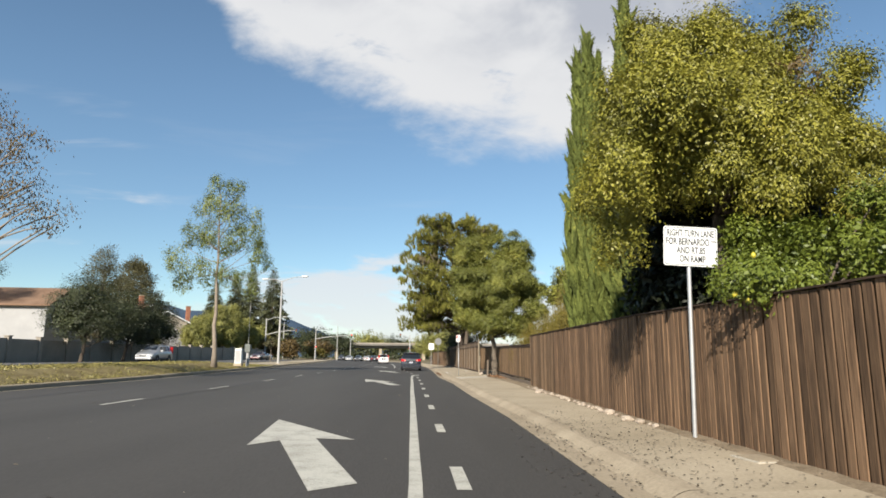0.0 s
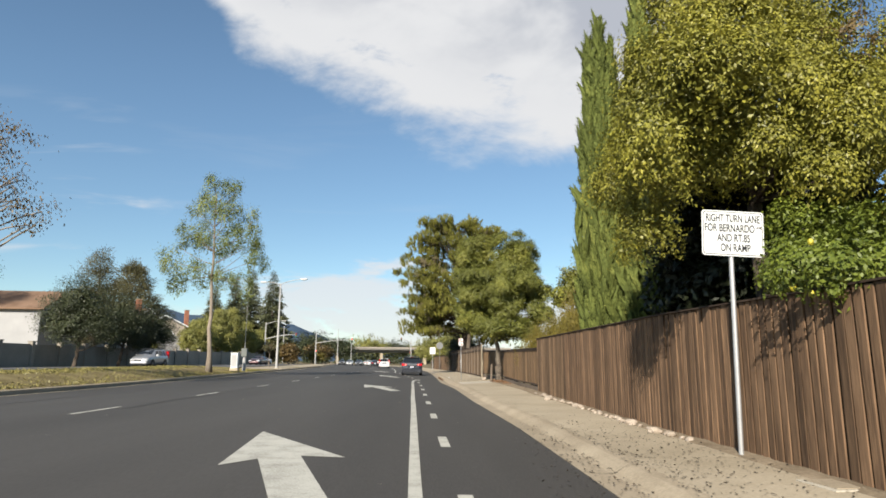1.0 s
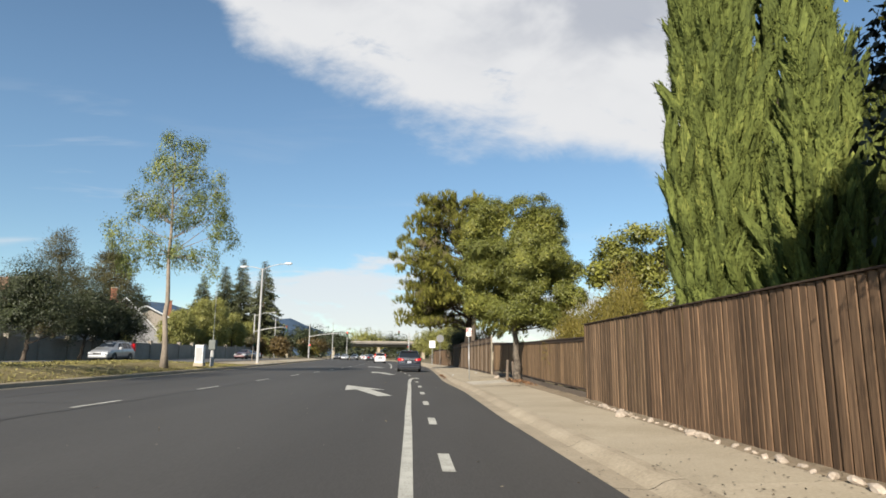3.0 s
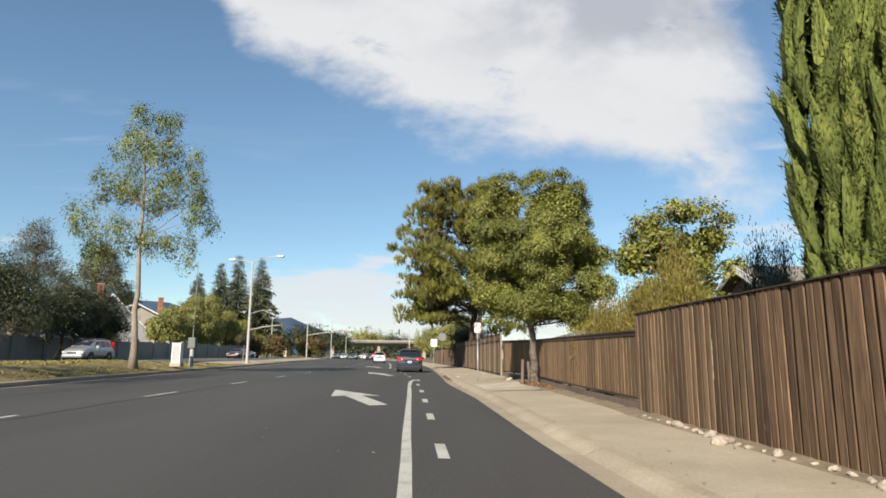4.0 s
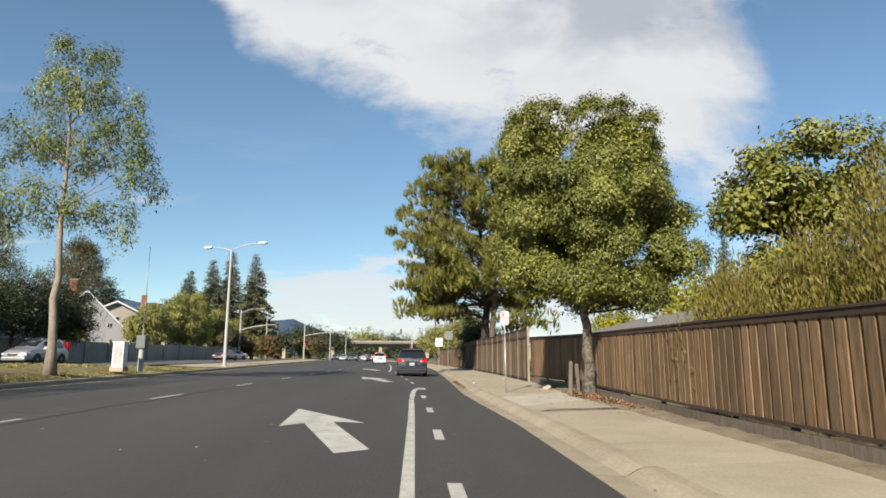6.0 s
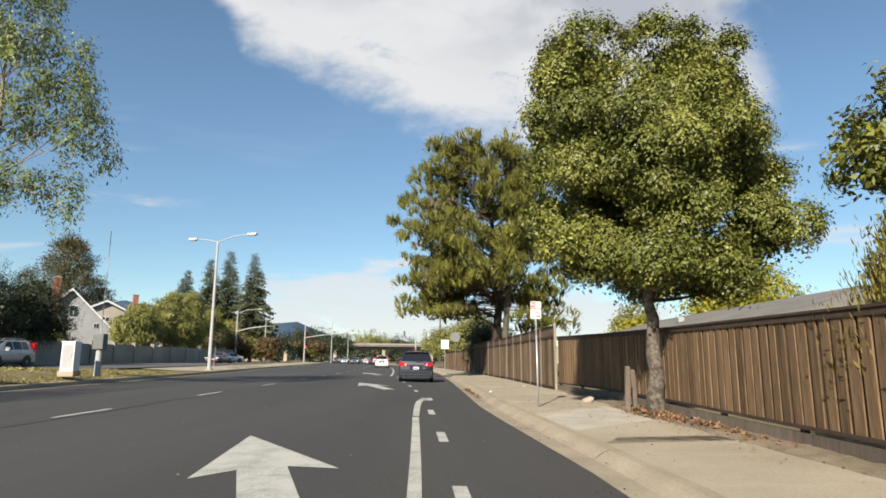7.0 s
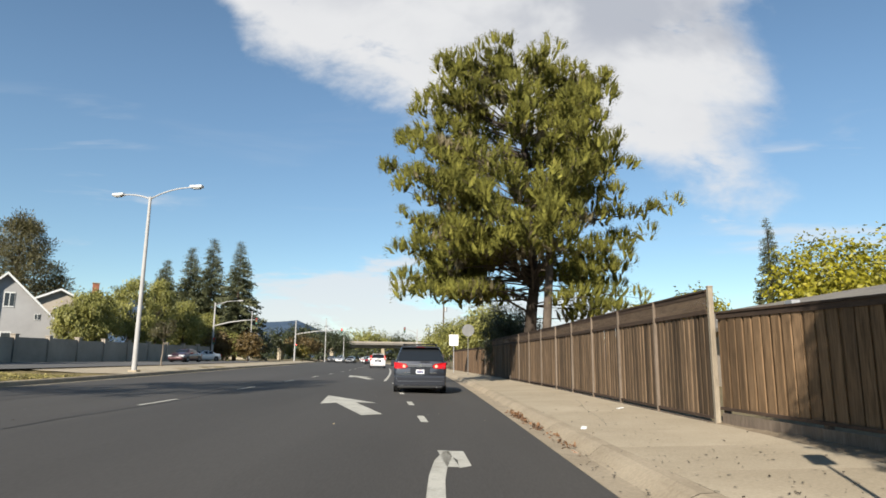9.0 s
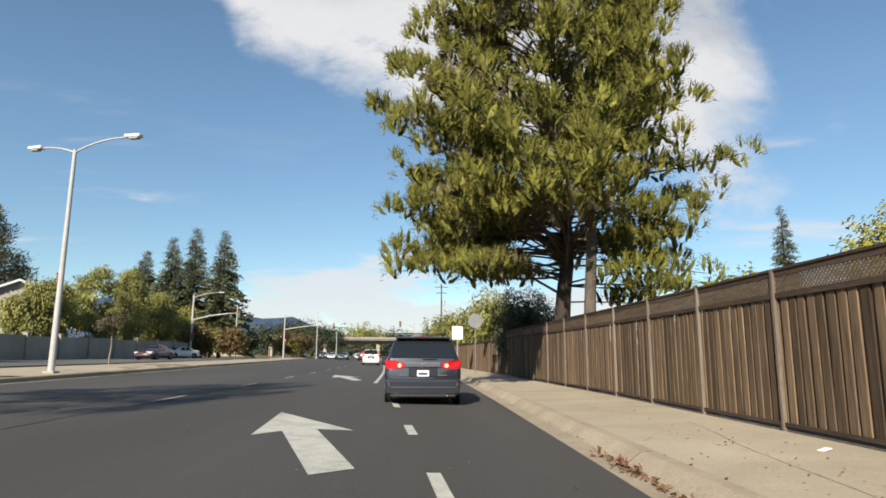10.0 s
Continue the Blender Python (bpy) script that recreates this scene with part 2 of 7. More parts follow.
SHINGLE_B = surf("brown_shingle", (0.16, 0.095, 0.06), (0.28, 0.18, 0.12), 0.9, 0.7, 12, 0.6, spec=0.2, depth=0.03)
BRICKRED = surf("brick_chimney", (0.26, 0.10, 0.06), (0.40, 0.18, 0.11), 0.9, 2, 18, 0.4, spec=0.2)
WALLGREY = surf("grey_masonry_wall", (0.25, 0.22, 0.18), (0.40, 0.35, 0.29), 0.9, 0.5, 20, 0.4, spec=0.2, rand=0.1)
WINDOWDARK = glassy("window_glass", (0.03, 0.035, 0.04))

LEAF_FICUS = leafy("olive_green_leaf", (0.09, 0.095, 0.016), (0.33, 0.305, 0.042), (0.56, 0.47, 0.075), 0.25, 0.15, 0.9)
LEAF_CITRUS = leafy("bright_green_leaf", (0.05, 0.075, 0.011), (0.18, 0.215, 0.027), (0.36, 0.36, 0.06), 0.25, 0.15, 0.9)
LEAF_STREET = leafy("street_tree_leaf", (0.045, 0.056, 0.012), (0.215, 0.222, 0.042), (0.46, 0.41, 0.09), 0.3, 0.08, 0.8)
LEAF_CYP = leafy("cypress_spray", (0.045, 0.058, 0.015), (0.15, 0.175, 0.042), (0.27, 0.28, 0.07), 0.3, 0.04, 1.2, grain=0.035)
LEAF_PINE = leafy("pine_needle", (0.042, 0.046, 0.011), (0.195, 0.186, 0.036), (0.33, 0.295, 0.072), 0.3, 0.04, 0.9, grain=0.06)
LEAF_EUC = leafy("gum_leaf", (0.085, 0.115, 0.035), (0.235, 0.265, 0.075), (0.46, 0.45, 0.12), 0.3, 0.25)
LEAF_OLIVE = leafy("grey_green_leaf", (0.026, 0.033, 0.013), (0.066, 0.076, 0.032), (0.13, 0.138, 0.062), 0.25, 0.10)
# near-black leaf: the shade of the hollow is put into its colour
LEAF_HOLLOW = leafy("hollow_shade_leaf", (0.012, 0.016, 0.006), (0.026, 0.032, 0.012), (0.05, 0.058, 0.022), 0.25, 0.10)
LEAF_DEAD = leafy("dead_needle", (0.09, 0.075, 0.04), (0.19, 0.155, 0.085), (0.30, 0.25, 0.14), 0.3, 0.05)
LEAF_PEPPER = leafy("pepper_tree_leaf", (0.13, 0.14, 0.042), (0.36, 0.345, 0.095), (0.54, 0.49, 0.15), 0.3, 0.3)
LEAF_RED = leafy("redwood_needle", (0.056, 0.065, 0.034), (0.15, 0.157, 0.075), (0.26, 0.25, 0.12), 0.25, 0.08)
LEAF_YELLOW = leafy("yellow_autumn_leaf", (0.14, 0.14, 0.02), (0.40, 0.36, 0.03), (0.60, 0.50, 0.05), 0.4, 0.4)
LEAF_BRONZE = leafy("bronze_shrub_leaf", (0.085, 0.075, 0.016), (0.25, 0.20, 0.04), (0.40, 0.29, 0.075), 0.35, 0.3, 1.0)
LEAF_RUST = leafy("rust_leaf", (0.080, 0.052, 0.018), (0.185, 0.125, 0.045), (0.30, 0.21, 0.08), 0.35, 0.25)
LEAF_FEATHER = leafy("feathery_brown_green_leaf", (0.060, 0.055, 0.024), (0.150, 0.135, 0.058), (0.25, 0.21, 0.09), 0.3, 0.2)
LEAF_MAG = leafy("glossy_dark_leaf", (0.07, 0.08, 0.016), (0.26, 0.255, 0.045), (0.52, 0.44, 0.10), 0.3, 0.15)
COVER = leafy("dry_ground_cover", (0.10, 0.09, 0.025), (0.31, 0.265, 0.085), (0.52, 0.44, 0.18), 0.35, 0.1, 0.9)
LITTER = leafy("fallen_leaf", (0.020, 0.015, 0.010), (0.06, 0.042, 0.026), (0.20, 0.13, 0.07), 0.2, 0.0)
# the blue of the distant haze is mixed into the hills' colour
FARHILL = surf("haze_blue_hill", (0.055, 0.085, 0.13), (0.085, 0.12, 0.17), 1.0, 0.004, 0.02, 0.0, spec=0.0)

# ---- building helpers ----


def link_mesh(name, me, material, parent=None, label=""):
    ob = new(name, me)
    if material and not me.materials:
        me.materials.append(material)
    ob.parent = parent
    return tagged(ob, label)


def part(name, bm, material, parent=None, label=""):
    me = bpy.data.meshes.new(name)
    bm.to_mesh(me)
    bm.free()
    return link_mesh(name, me, material, parent, label)


def thing(name, label, category, group="", kind="", at=None):
    ob = new(name)
    ob.matrix_world = at or Matrix()
    return tagged(ob, label, category, group, kind)


def add_box(bm, x0, x1, y0, y1, z0, z1, m=None):
    r = bmesh.ops.create_cube(bm, size=1.0)["verts"]
    for v in r:
        v.co = Vector((x0 + (v.co.x + 0.5) * (x1 - x0), y0 + (v.co.y + 0.5) * (y1 - y0), z0 + (v.co.z + 0.5) * (z1 - z0)))
        if m:
            v.co = m @ v.co
    return r


def box(x0, x1, y0, y1, z0, z1, bevel=0.0, seg=1, m=None):
    bm = bmesh.new()
    add_box(bm, x0, x1, y0, y1, z0, z1, m)
    if bevel:
        bmesh.ops.bevel(bm, geom=bm.edges[:], offset=bevel, segments=seg, affect="EDGES", profile=0.5)
    return bm


def cyl(r0, r1, z0, z1, n=16, m=None, bm=None):
    bm = bm or bmesh.new()
    r = bmesh.ops.create_cone(bm, cap_ends=True, segments=n, radius1=r0, radius2=r1, depth=z1 - z0)["verts"]
    for v in r:
        v.co.z += (z0 + z1) / 2
        if m:
            v.co = m @ v.co
    return bm


def tube_data(paths, n=7):
    """Tapered tubes: each path a list of (point, radius)."""
    V, Fc = [], []
    for path in paths:
        base = len(V)
        pts = [Vector(p) for p, r in path]
        for i, (p, r) in enumerate(path):
            d = (pts[min(i + 1, len(pts) - 1)] - pts[max(i - 1, 0)]).normalized()
            a = d.orthogonal().normalized() if abs(d.z) < 0.95 else Vector((1, 0, 0))
            b = d.cross(a).normalized()
            a = b.cross(d)
            for k in range(n):
                w = 2 * math.pi * k / n
                V.append(pts[i] + (a * math.cos(w) + b * math.sin(w)) * r)
        for i in range(len(path) - 1):
            for k in range(n):
                q = base + i * n
                Fc.append((q + k, q + (k + 1) % n, q + n + (k + 1) % n, q + n + k))
        Fc.append(tuple(base + k for k in range(n - 1, -1, -1)))
        Fc.append(tuple(base + (len(path) - 1) * n + k for k in range(n)))
    return V, Fc


def raw(name, V, Fc, material, parent=None, label="", smooth=False):
    me = bpy.data.meshes.new(name)
    me.from_pydata([tuple(v) for v in V], [], Fc)
    if smooth:
        me.polygons.foreach_set("use_smooth", [True] * len(me.polygons))
    me.update()
    return link_mesh(name, me, material, parent, label)


def tubes(name, paths, material, parent=None, label="", n=8, smooth=True):
    V, Fc = tube_data(paths, n)
    return raw(name, V, Fc, material, parent, label, smooth)


def quads(name, Q, material, parent=None, label=""):
    """One mesh of loose four-cornered leaves; Q has shape (n, 4, 3)."""
    n = len(Q)
    me = bpy.data.meshes.new(name)
    me.vertices.add(4 * n), me.loops.add(4 * n), me.polygons.add(n)
    me.vertices.foreach_set("co", np.ascontiguousarray(Q, dtype=np.float32).ravel())
    me.loops.foreach_set("vertex_index", np.arange(4 * n, dtype=np.int32))
    me.polygons.foreach_set("loop_start", np.arange(0, 4 * n, 4, dtype=np.int32))
    me.update(calc_edges=True)
    return link_mesh(name, me, material, parent, label)


def unit(a):
    return a / np.maximum(np.linalg.norm(a, axis=-1, keepdims=True), 1e-9)


def clump_centres(rng, blobs, inner=0.55):
    """Centres and outward ways of clumps near the skins of ellipsoids (x, y, z, rx, ry, rz, count)."""
    C, D = [], []
    for x, y, z, rx, ry, rz, n in blobs:
        d = unit(rng.normal(size=(int(n), 3)))
        f = inner + (1 - inner) * rng.random((int(n), 1)) ** 0.6
        f *= 1 + 0.10 * rng.normal(size=(int(n), 1))
        C.append(np.array([x, y, z]) + d * f * np.array([rx, ry, rz]))
        D.append(unit(d / np.array([rx, ry, rz])))
    return np.concatenate(C), np.concatenate(D)


def leaves(rng, C, D, per, spread, length, width, mode="broad", flat=0.8):
    k = np.repeat(np.arange(len(C)), per)
    n = len(k)
    off = rng.normal(size=(n, 3)) * spread * np.array([1, 1, flat])
    P = C[k] + off
    R = unit(rng.normal(size=(n, 3)))
    up = np.array([0.0, 0.0, 1.0])
    if mode == "broad":
        a = unit(0.5 * D[k] + 0.9 * R - 0.35 * up)
    elif mode == "radial":
        a = unit(unit(off) + 0.5 * D[k] + 0.45 * up)
    elif mode == "up":
        a = unit(up + 0.30 * R + 0.30 * D[k])
    elif mode == "out":
        a = unit(D[k] * np.array([1, 1, 0.1]) + 0.45 * R - 0.15 * up)
    else:
        a = unit(-up + 0.45 * R + 0.15 * D[k])
    nn = unit(D[k] + 0.75 * unit(rng.normal(size=(n, 3))) + 0.25 * up)
    if mode in ("broad", "droop"):
        a = unit(a - 0.8 * nn * np.sum(a * nn, axis=1, keepdims=True))
    s = unit(np.cross(a, nn))
    L = length * (0.6 + 0.8 * rng.random((n, 1)))
    W = width * (0.6 + 0.8 * rng.random((n, 1)))
    lift = np.cross(s, a) * W * 0.22
    return np.stack([P, P + a * L * 0.45 + s * W * 0.5 + lift, P + a * L, P + a * L * 0.45 - s * W * 0.5 + lift], axis=1)


def tufts(rng, C, D, per, height, radius, length, width, out=0.45, along_axis=0.75, face=0.0, thick=1.0, sides=5):
    """Pointed brushes of needles: each stands on its clump centre and narrows towards its tip.
    Gives the loose needles and, as points and faces, the closely packed inside of every brush."""
    m = len(C)
    n = m * per
    k = np.repeat(np.arange(m), per)
    axis = unit(np.array([0.0, 0.0, 1.0]) + out * D + 0.16 * rng.normal(size=(m, 3)))
    size = 0.65 + 0.7 * rng.random((m, 1))
    side = unit(np.cross(axis, unit(rng.normal(size=(m, 3)))))
    other = np.cross(axis, side)
    V = []
    for h, w in ((-0.42, 0.15), (-0.18, 0.85), (0.10, 0.95), (0.42, 0.6), (0.68, 0.06)):
        for q in range(sides):
            turn = 2 * math.pi * (q + 0.6 * rng.random((m, 1))) / sides
            V.append(C + axis * (h + 0.05 * rng.normal(size=(m, 1))) * height * size + (side * np.cos(turn) + other * np.sin(turn)) * radius * thick * w * size * (0.6 + 0.5 * rng.random((m, 1))))
    V = np.stack(V, axis=1).reshape(-1, 3)
    Fc = [(b + i * sides + q, b + i * sides + (q + 1) % sides, b + (i + 1) * sides + (q + 1) % sides, b + (i + 1) * sides + q) for b in range(0, 5 * sides * m, 5 * sides) for i in range(4) for q in range(sides)]
    axis, size = axis[k], size[k]
    h = rng.random((n, 1)) ** 0.8
    rad = rng.normal(size=(n, 3)) + face * D[k]
    rad = unit(rad - axis * np.sum(rad * axis, axis=1, keepdims=True))
    P = C[k] + axis * (h - 0.35) * height * size + rad * radius * size * (1.08 - h) ** 0.7 * rng.random((n, 1)) ** 0.3
    a = unit(axis * along_axis + rad * (1.0 - 0.6 * h) * 0.6 + 0.25 * rng.normal(size=(n, 3)))
    s = unit(np.cross(a, unit(rad + 0.6 * D[k] + 0.3 * rng.normal(size=(n, 3)))))
    L = length * (0.6 + 0.8 * rng.random((n, 1)))
    W = width * (0.6 + 0.8 * rng.random((n, 1)))
    return np.stack([P, P + a * L * 0.4 + s * W * 0.5, P + a * L, P + a * L * 0.4 - s * W * 0.5], axis=1), V, Fc


def lobes(rng, profile, n, size, height, count, low=0.45):
    """Many small lobes inside a turned outline [(z, radius), ...]: a crown that is broken up into boughs."""
    zs, rs = zip(*profile)
    out = []
    while len(out) < n:
        z = zs[0] + (zs[-1] - zs[0]) * rng.random()
        R = float(np.interp(z, zs, rs))
        if rng.random() > (0.25 + 0.75 * R / max(rs)):
            continue
        w = rng.random() * 2 * math.pi
        f = (low + (1 - low) * rng.random() ** 0.5) * max(0.05, R - size * 0.5)
        x, y = math.cos(w) * f, math.sin(w) * f
        s = size * (0.7 + 0.6 * rng.random())
        out.append((x, y, z, s, s, height * (0.7 + 0.6 * rng.random()), count))
    return out


def bent(rng, a, b, r0, r1, sag=0.12, steps=5):
    """A limb from a to b that bends on its way."""
    a, b = Vector(a), Vector(b)
    L = (b - a).length
    w = Vector(rng.normal(size=3) * sag * L * 0.5)
    w.z += sag * L * 0.4
    out = []
    for i in range(steps + 1):
        f = i / steps
        out.append((a.lerp(b, f) + w * (4 * f * (1 - f)) * 0.5, r0 + (r1 - r0) * f))
    return out


def tree(name, label, base, seed, trunk, blobs, limbs, leaf, bark, per, spread, length, width, mode="broad", inner=0.55, category="tree", group="", flat=0.8, core=0.0, low_limb=0.5, limb=0.45):
    """trunk: list of (offset, radius); blobs are offsets from base; limbs: how many go from the trunk into the blobs."""
    rng = np.random.default_rng(seed)
    t = thing(name, label, category, group, at=Matrix.Translation(base))
    C, D = clump_centres(rng, blobs, inner)
    paths = [trunk]
    tz = [Vector(p) for p, r in trunk]
    pick = rng.permutation(len(C))[:limbs]
    low = max(1, int(len(tz) * low_limb))
    for j in pick:
        c = Vector(C[j])
        i = len(tz) - 1
        reach = math.hypot(c.x - tz[i].x, c.y - tz[i].y)
        while i > low and tz[i].z > c.z - (0.25 + 0.5 * rng.random()) * reach:
            i -= 1
        L = (c - tz[i]).length
        paths.append(bent(rng, tz[i], tz[i].lerp(c, 0.95), trunk[i][1] * limb, 0.012 if limb > 0.4 else 0.008 + 0.004 * L, 0.16))
    if bark is BARK_PALE:
        tubes("trunk", paths[:1], bark, t, n=9)
        for p in paths[1:]:
            tubes("limb", [p], BARK_LIMB, t, n=6)
    else:
        tubes("trunk", paths, bark, t, n=7)
    Q = [leaves(rng, C, D, per, spread, length, width, mode, flat)]
    if core:    # larger shaded sprays deep inside the crown
        C2, D2 = clump_centres(rng, [(x, y, z, rx * 0.55, ry * 0.55, rz * 0.55, n * 1.1) for x, y, z, rx, ry, rz, n in blobs], 0.3)
        Q.append(leaves(rng, C2, D2, 8, 0.2, core * 0.5, core * 0.32, "broad"))
    quads("crown", np.concatenate(Q), leaf, t)
    return t


def crown_clumps(rng, masses, size, cover=1.0, keep=None, depth=0.26, lobe=0.75):
    """Leafy clumps on the upper and outer sides of lobes, which stand apart on rounded masses (x, y, z, rx, ry, rz).
    Gives the clumps' centres, sizes and outward ways; between the lobes the crown stays open and dark."""
    M = np.array(masses, dtype=float)
    vol = (M[:, 3] * M[:, 4] * M[:, 5])[:, None]
    mid = (M[:, :3] * vol).sum(axis=0) / vol.sum()
    lobes_made = []
    for i, (x, y, z, rx, ry, rz) in enumerate(M):
        area = 4 * math.pi * (((rx * ry) ** 1.6 + (rx * rz) ** 1.6 + (ry * rz) ** 1.6) / 3) ** (1 / 1.6)
        for _ in range(max(3, int(2.6 * area / lobe ** 2))):
            d = unit(rng.normal(size=3))
            f = 1.0 - depth + (depth + 0.05) * rng.random()
            q = min(lobe, 0.75 * min(rx, ry, rz)) * (0.65 + 0.6 * rng.random())
            c = np.array([x, y, z]) + d * np.maximum(0.1, np.array([rx, ry, rz]) * f - 0.75 * q - 0.3 * size)
            if keep and not keep(*c):
                continue
            if any(np.sum(((c - M[p, :3]) / M[p, 3:]) ** 2) < 0.4 for p in range(len(M)) if p != i):
                continue
            if any(np.linalg.norm((c - o[0]) * np.array([1, 1, 1.25])) < 0.82 * (q + o[1]) for o in lobes_made):
                continue
            lobes_made.append((c, q, unit(0.7 * d + 0.6 * unit(c - mid))))
    C, K, D = [], [], []
    for c, q, out in lobes_made:
        n = max(3, int(cover * 4 * math.pi * q * q / size ** 2))
        d = unit(rng.normal(size=(n, 3)) + 0.9 * out + np.array([0, 0, 0.45]))
        C.append(c + d * q * np.array([1, 1, 0.8]) * (0.75 + 0.3 * rng.random((n, 1))))
        K.append(size * (0.55 + 0.8 * rng.random((n, 1))))
        D.append(unit(d + 0.5 * out))
    return np.concatenate(C), np.concatenate(K), np.concatenate(D)


def clump_leaves(rng, C, K, D, per, length, width, droop=0.35, flat=0.8, ragged=0.12):
    """Leaves on the outer side of each clump, turned away from its middle, so that a clump is lit as one rounded spray."""
    k = np.repeat(np.arange(len(C)), per)
    n = len(k)
    up = np.array([0.0, 0.0, 1.0])
    d = unit(rng.normal(size=(n, 3)) + 0.9 * D[k] + 0.35 * up)
    r = K[k] * (0.45 + 0.6 * rng.random((n, 1)) ** 0.6) * (1 + ragged * rng.normal(size=(n, 1)))
    P = C[k] + d * r * np.array([1, 1, flat])
    nn = unit(d + 0.4 * D[k] + 0.8 * unit(rng.normal(size=(n, 3))) + 0.2 * up)
    a = unit(unit(rng.normal(size=(n, 3))) + 0.4 * d - droop * up)
    a = unit(a - 0.9 * nn * np.sum(a * nn, axis=1, keepdims=True))
    s = unit(np.cross(a, nn))
    L = length * (0.6 + 0.8 * rng.random((n, 1)))
    W = width * (0.6 + 0.8 * rng.random((n, 1)))
    lift = np.cross(s, a) * W * 0.2
    return np.stack([P, P + a * L * 0.45 + s * W * 0.5 + lift, P + a * L, P + a * L * 0.45 - s * W * 0.5 + lift], axis=1)


def broad_tree(name, label, base, seed, trunk, masses, leaf, bark, size, per, length, width, cover=1.0, droop=0.35, limbs=16, limb=0.3, low_limb=0.5, category="tree", group="", keep=None, core=1.0, flat=0.8, ragged=0.12, depth=0.26, lobe=0.75):
    """A broadleaf tree: a tapered trunk, bent limbs that reach into the crown, and clumps of leaves over its rounded masses."""
    rng = np.random.default_rng(seed)
    t = thing(name, label, category, group, at=Matrix.Translation(base))
    C, K, D = crown_clumps(rng, masses, size, cover, keep, depth, lobe)
    tz = [Vector(p) for p, r in trunk]
    low = max(1, int(len(tz) * low_limb))
    tubes("trunk", [trunk], bark, t, n=10)
    for j in rng.permutation(len(C))[:limbs]:
        c = Vector(C[j])
        i = len(tz) - 1
        reach = math.hypot(c.x - tz[i].x, c.y - tz[i].y)
        while i > low and tz[i].z > c.z - (0.25 + 0.5 * rng.random()) * reach:
            i -= 1
        tubes("limb", [bent(rng, tz[i], tz[i].lerp(c, 0.97), trunk[i][1] * limb + 0.01, 0.012, 0.16, 6)], BARK_LIMB if bark is BARK_PALE else bark, t, n=6)
    Q = [clump_leaves(rng, C, K, D, per, length, width, droop, flat, ragged)]
    if core:        # the thick leafage inside, which daylight hardly passes
        inner = []
        for x, y, z, rx, ry, rz in masses:
            n = int(700 * core * rx * ry * rz) + 20
            inner.append(np.array([x, y, z]) + unit(rng.normal(size=(n, 3))) * np.array([rx, ry, rz]) * 0.66 * rng.random((n, 1)) ** 0.45)
        inner = np.concatenate(inner)
        if keep:
            inner = inner[np.array([keep(*c) for c in inner])]
        Q.append(leaves(rng, inner, unit(rng.normal(size=inner.shape)), 2, 0.12, length * 1.35, width * 1.6, "broad"))
    quads("crown", np.concatenate(Q), leaf, t)
    return t

# ---- the lie of the land ----


def along(y, table):
    """Straight-line interpolation in a small table of (y, value)."""
    ys, vs = zip(*table)
    return float(np.interp(y, ys, vs))


def bend(y):
    return -0.00053 * max(0.0, y - 50.0) ** 2


KERB = [(-60, 2.9), (0, 2.47), (12, 2.42), (20, 2.15), (30, 1.98), (36, 1.65), (40, 1.47), (50, 1.40), (60, 1.29), (70, 1.1), (80, 0.8), (95, 0.0), (120, -2.0), (160, -5.5), (420, -75)]
FENCE = [(-60, 5.0), (0, 4.82), (10, 4.80), (23.7, 4.95), (23.8, 5.06), (45.5, 4.85), (45.6, 4.72), (58.5, 4.5), (79, 3.55), (100, 1.9), (140, -1.5), (420, -72)]


def right_edge(y):
    return along(y, KERB)


def left_edge(y):
    return -13.0 - 0.035 * max(0.0, min(y, 130.0) - 30.0) + bend(y)


def left_z(y):
    return 0.13 + 0.0035 * min(60.0, max(0.0, y - 25.0))


def road_z(x, y):
    m = -7.0 + bend(y)
    if x >= m:
        return -0.02 * (x - bend(y))
    f = min(1.0, (m - x) / (m - left_edge(y)))
    return 0.14 + (left_z(y) - 0.14) * f


def berm_top(y):
    return left_z(y) + 0.16 + (0.46 * (1 - min(1.0, max(0.0, (y - 46.0) / 16.0))))


STREET_Z = 0.62     # the frontage street behind the planted strip


def sheet(name, rows, material, label="", kind="structure", parent=None, smooth=False):
    """A sheet from rows of points that all have the same count."""
    V, Fc, n = [], [], len(rows[0])
    for r in rows:
        V += r
    for i in range(len(rows) - 1):
        for k in range(n - 1):
            a = i * n + k
            Fc.append((a, a + 1, a + n + 1, a + n))
    ob = raw(name, V, Fc, material, parent, label, smooth)
    return tagged(ob, kind=kind) if parent is None else ob


YS = [-60, -40, -25, -12, -6, 0, 4, 8, 12, 16, 20, 24, 28, 30, 33, 36, 38, 40, 44, 48, 52, 56, 60, 65, 70, 75, 80, 88, 95, 105, 120, 140, 160, 190, 220, 260, 320, 420]
ground_rows = []
for y in [-900, -300, *YS, 700, 1500, 3500]:
    yy = min(max(y, -60), 420)
    l, r = left_edge(yy), right_edge(yy)
    ground_rows.append([(-3000, y, 0.45), (-200, y, 0.45), (l - 22, y, 0.45), (l - 5, y, 0.38), (l - 2, y, -0.22), (r + 0.2, y, -0.22), (r + 3, y, 0.02), (r + 8, y, 0.12), (200, y, 0.1), (3000, y, 0.1)])
tagged(sheet("ground", ground_rows, SOIL, "dry brown soil reaching to the horizon"), category="ground")

road_rows = []
for y in YS:
    l, r, m = left_edge(y), right_edge(y), -7.0 + bend(y)
    road_rows.append([(x, y, road_z(x, y)) for x in (l, (l + m) / 2, m, (2 * m + r) / 3, (m + 2 * r) / 3, r)])
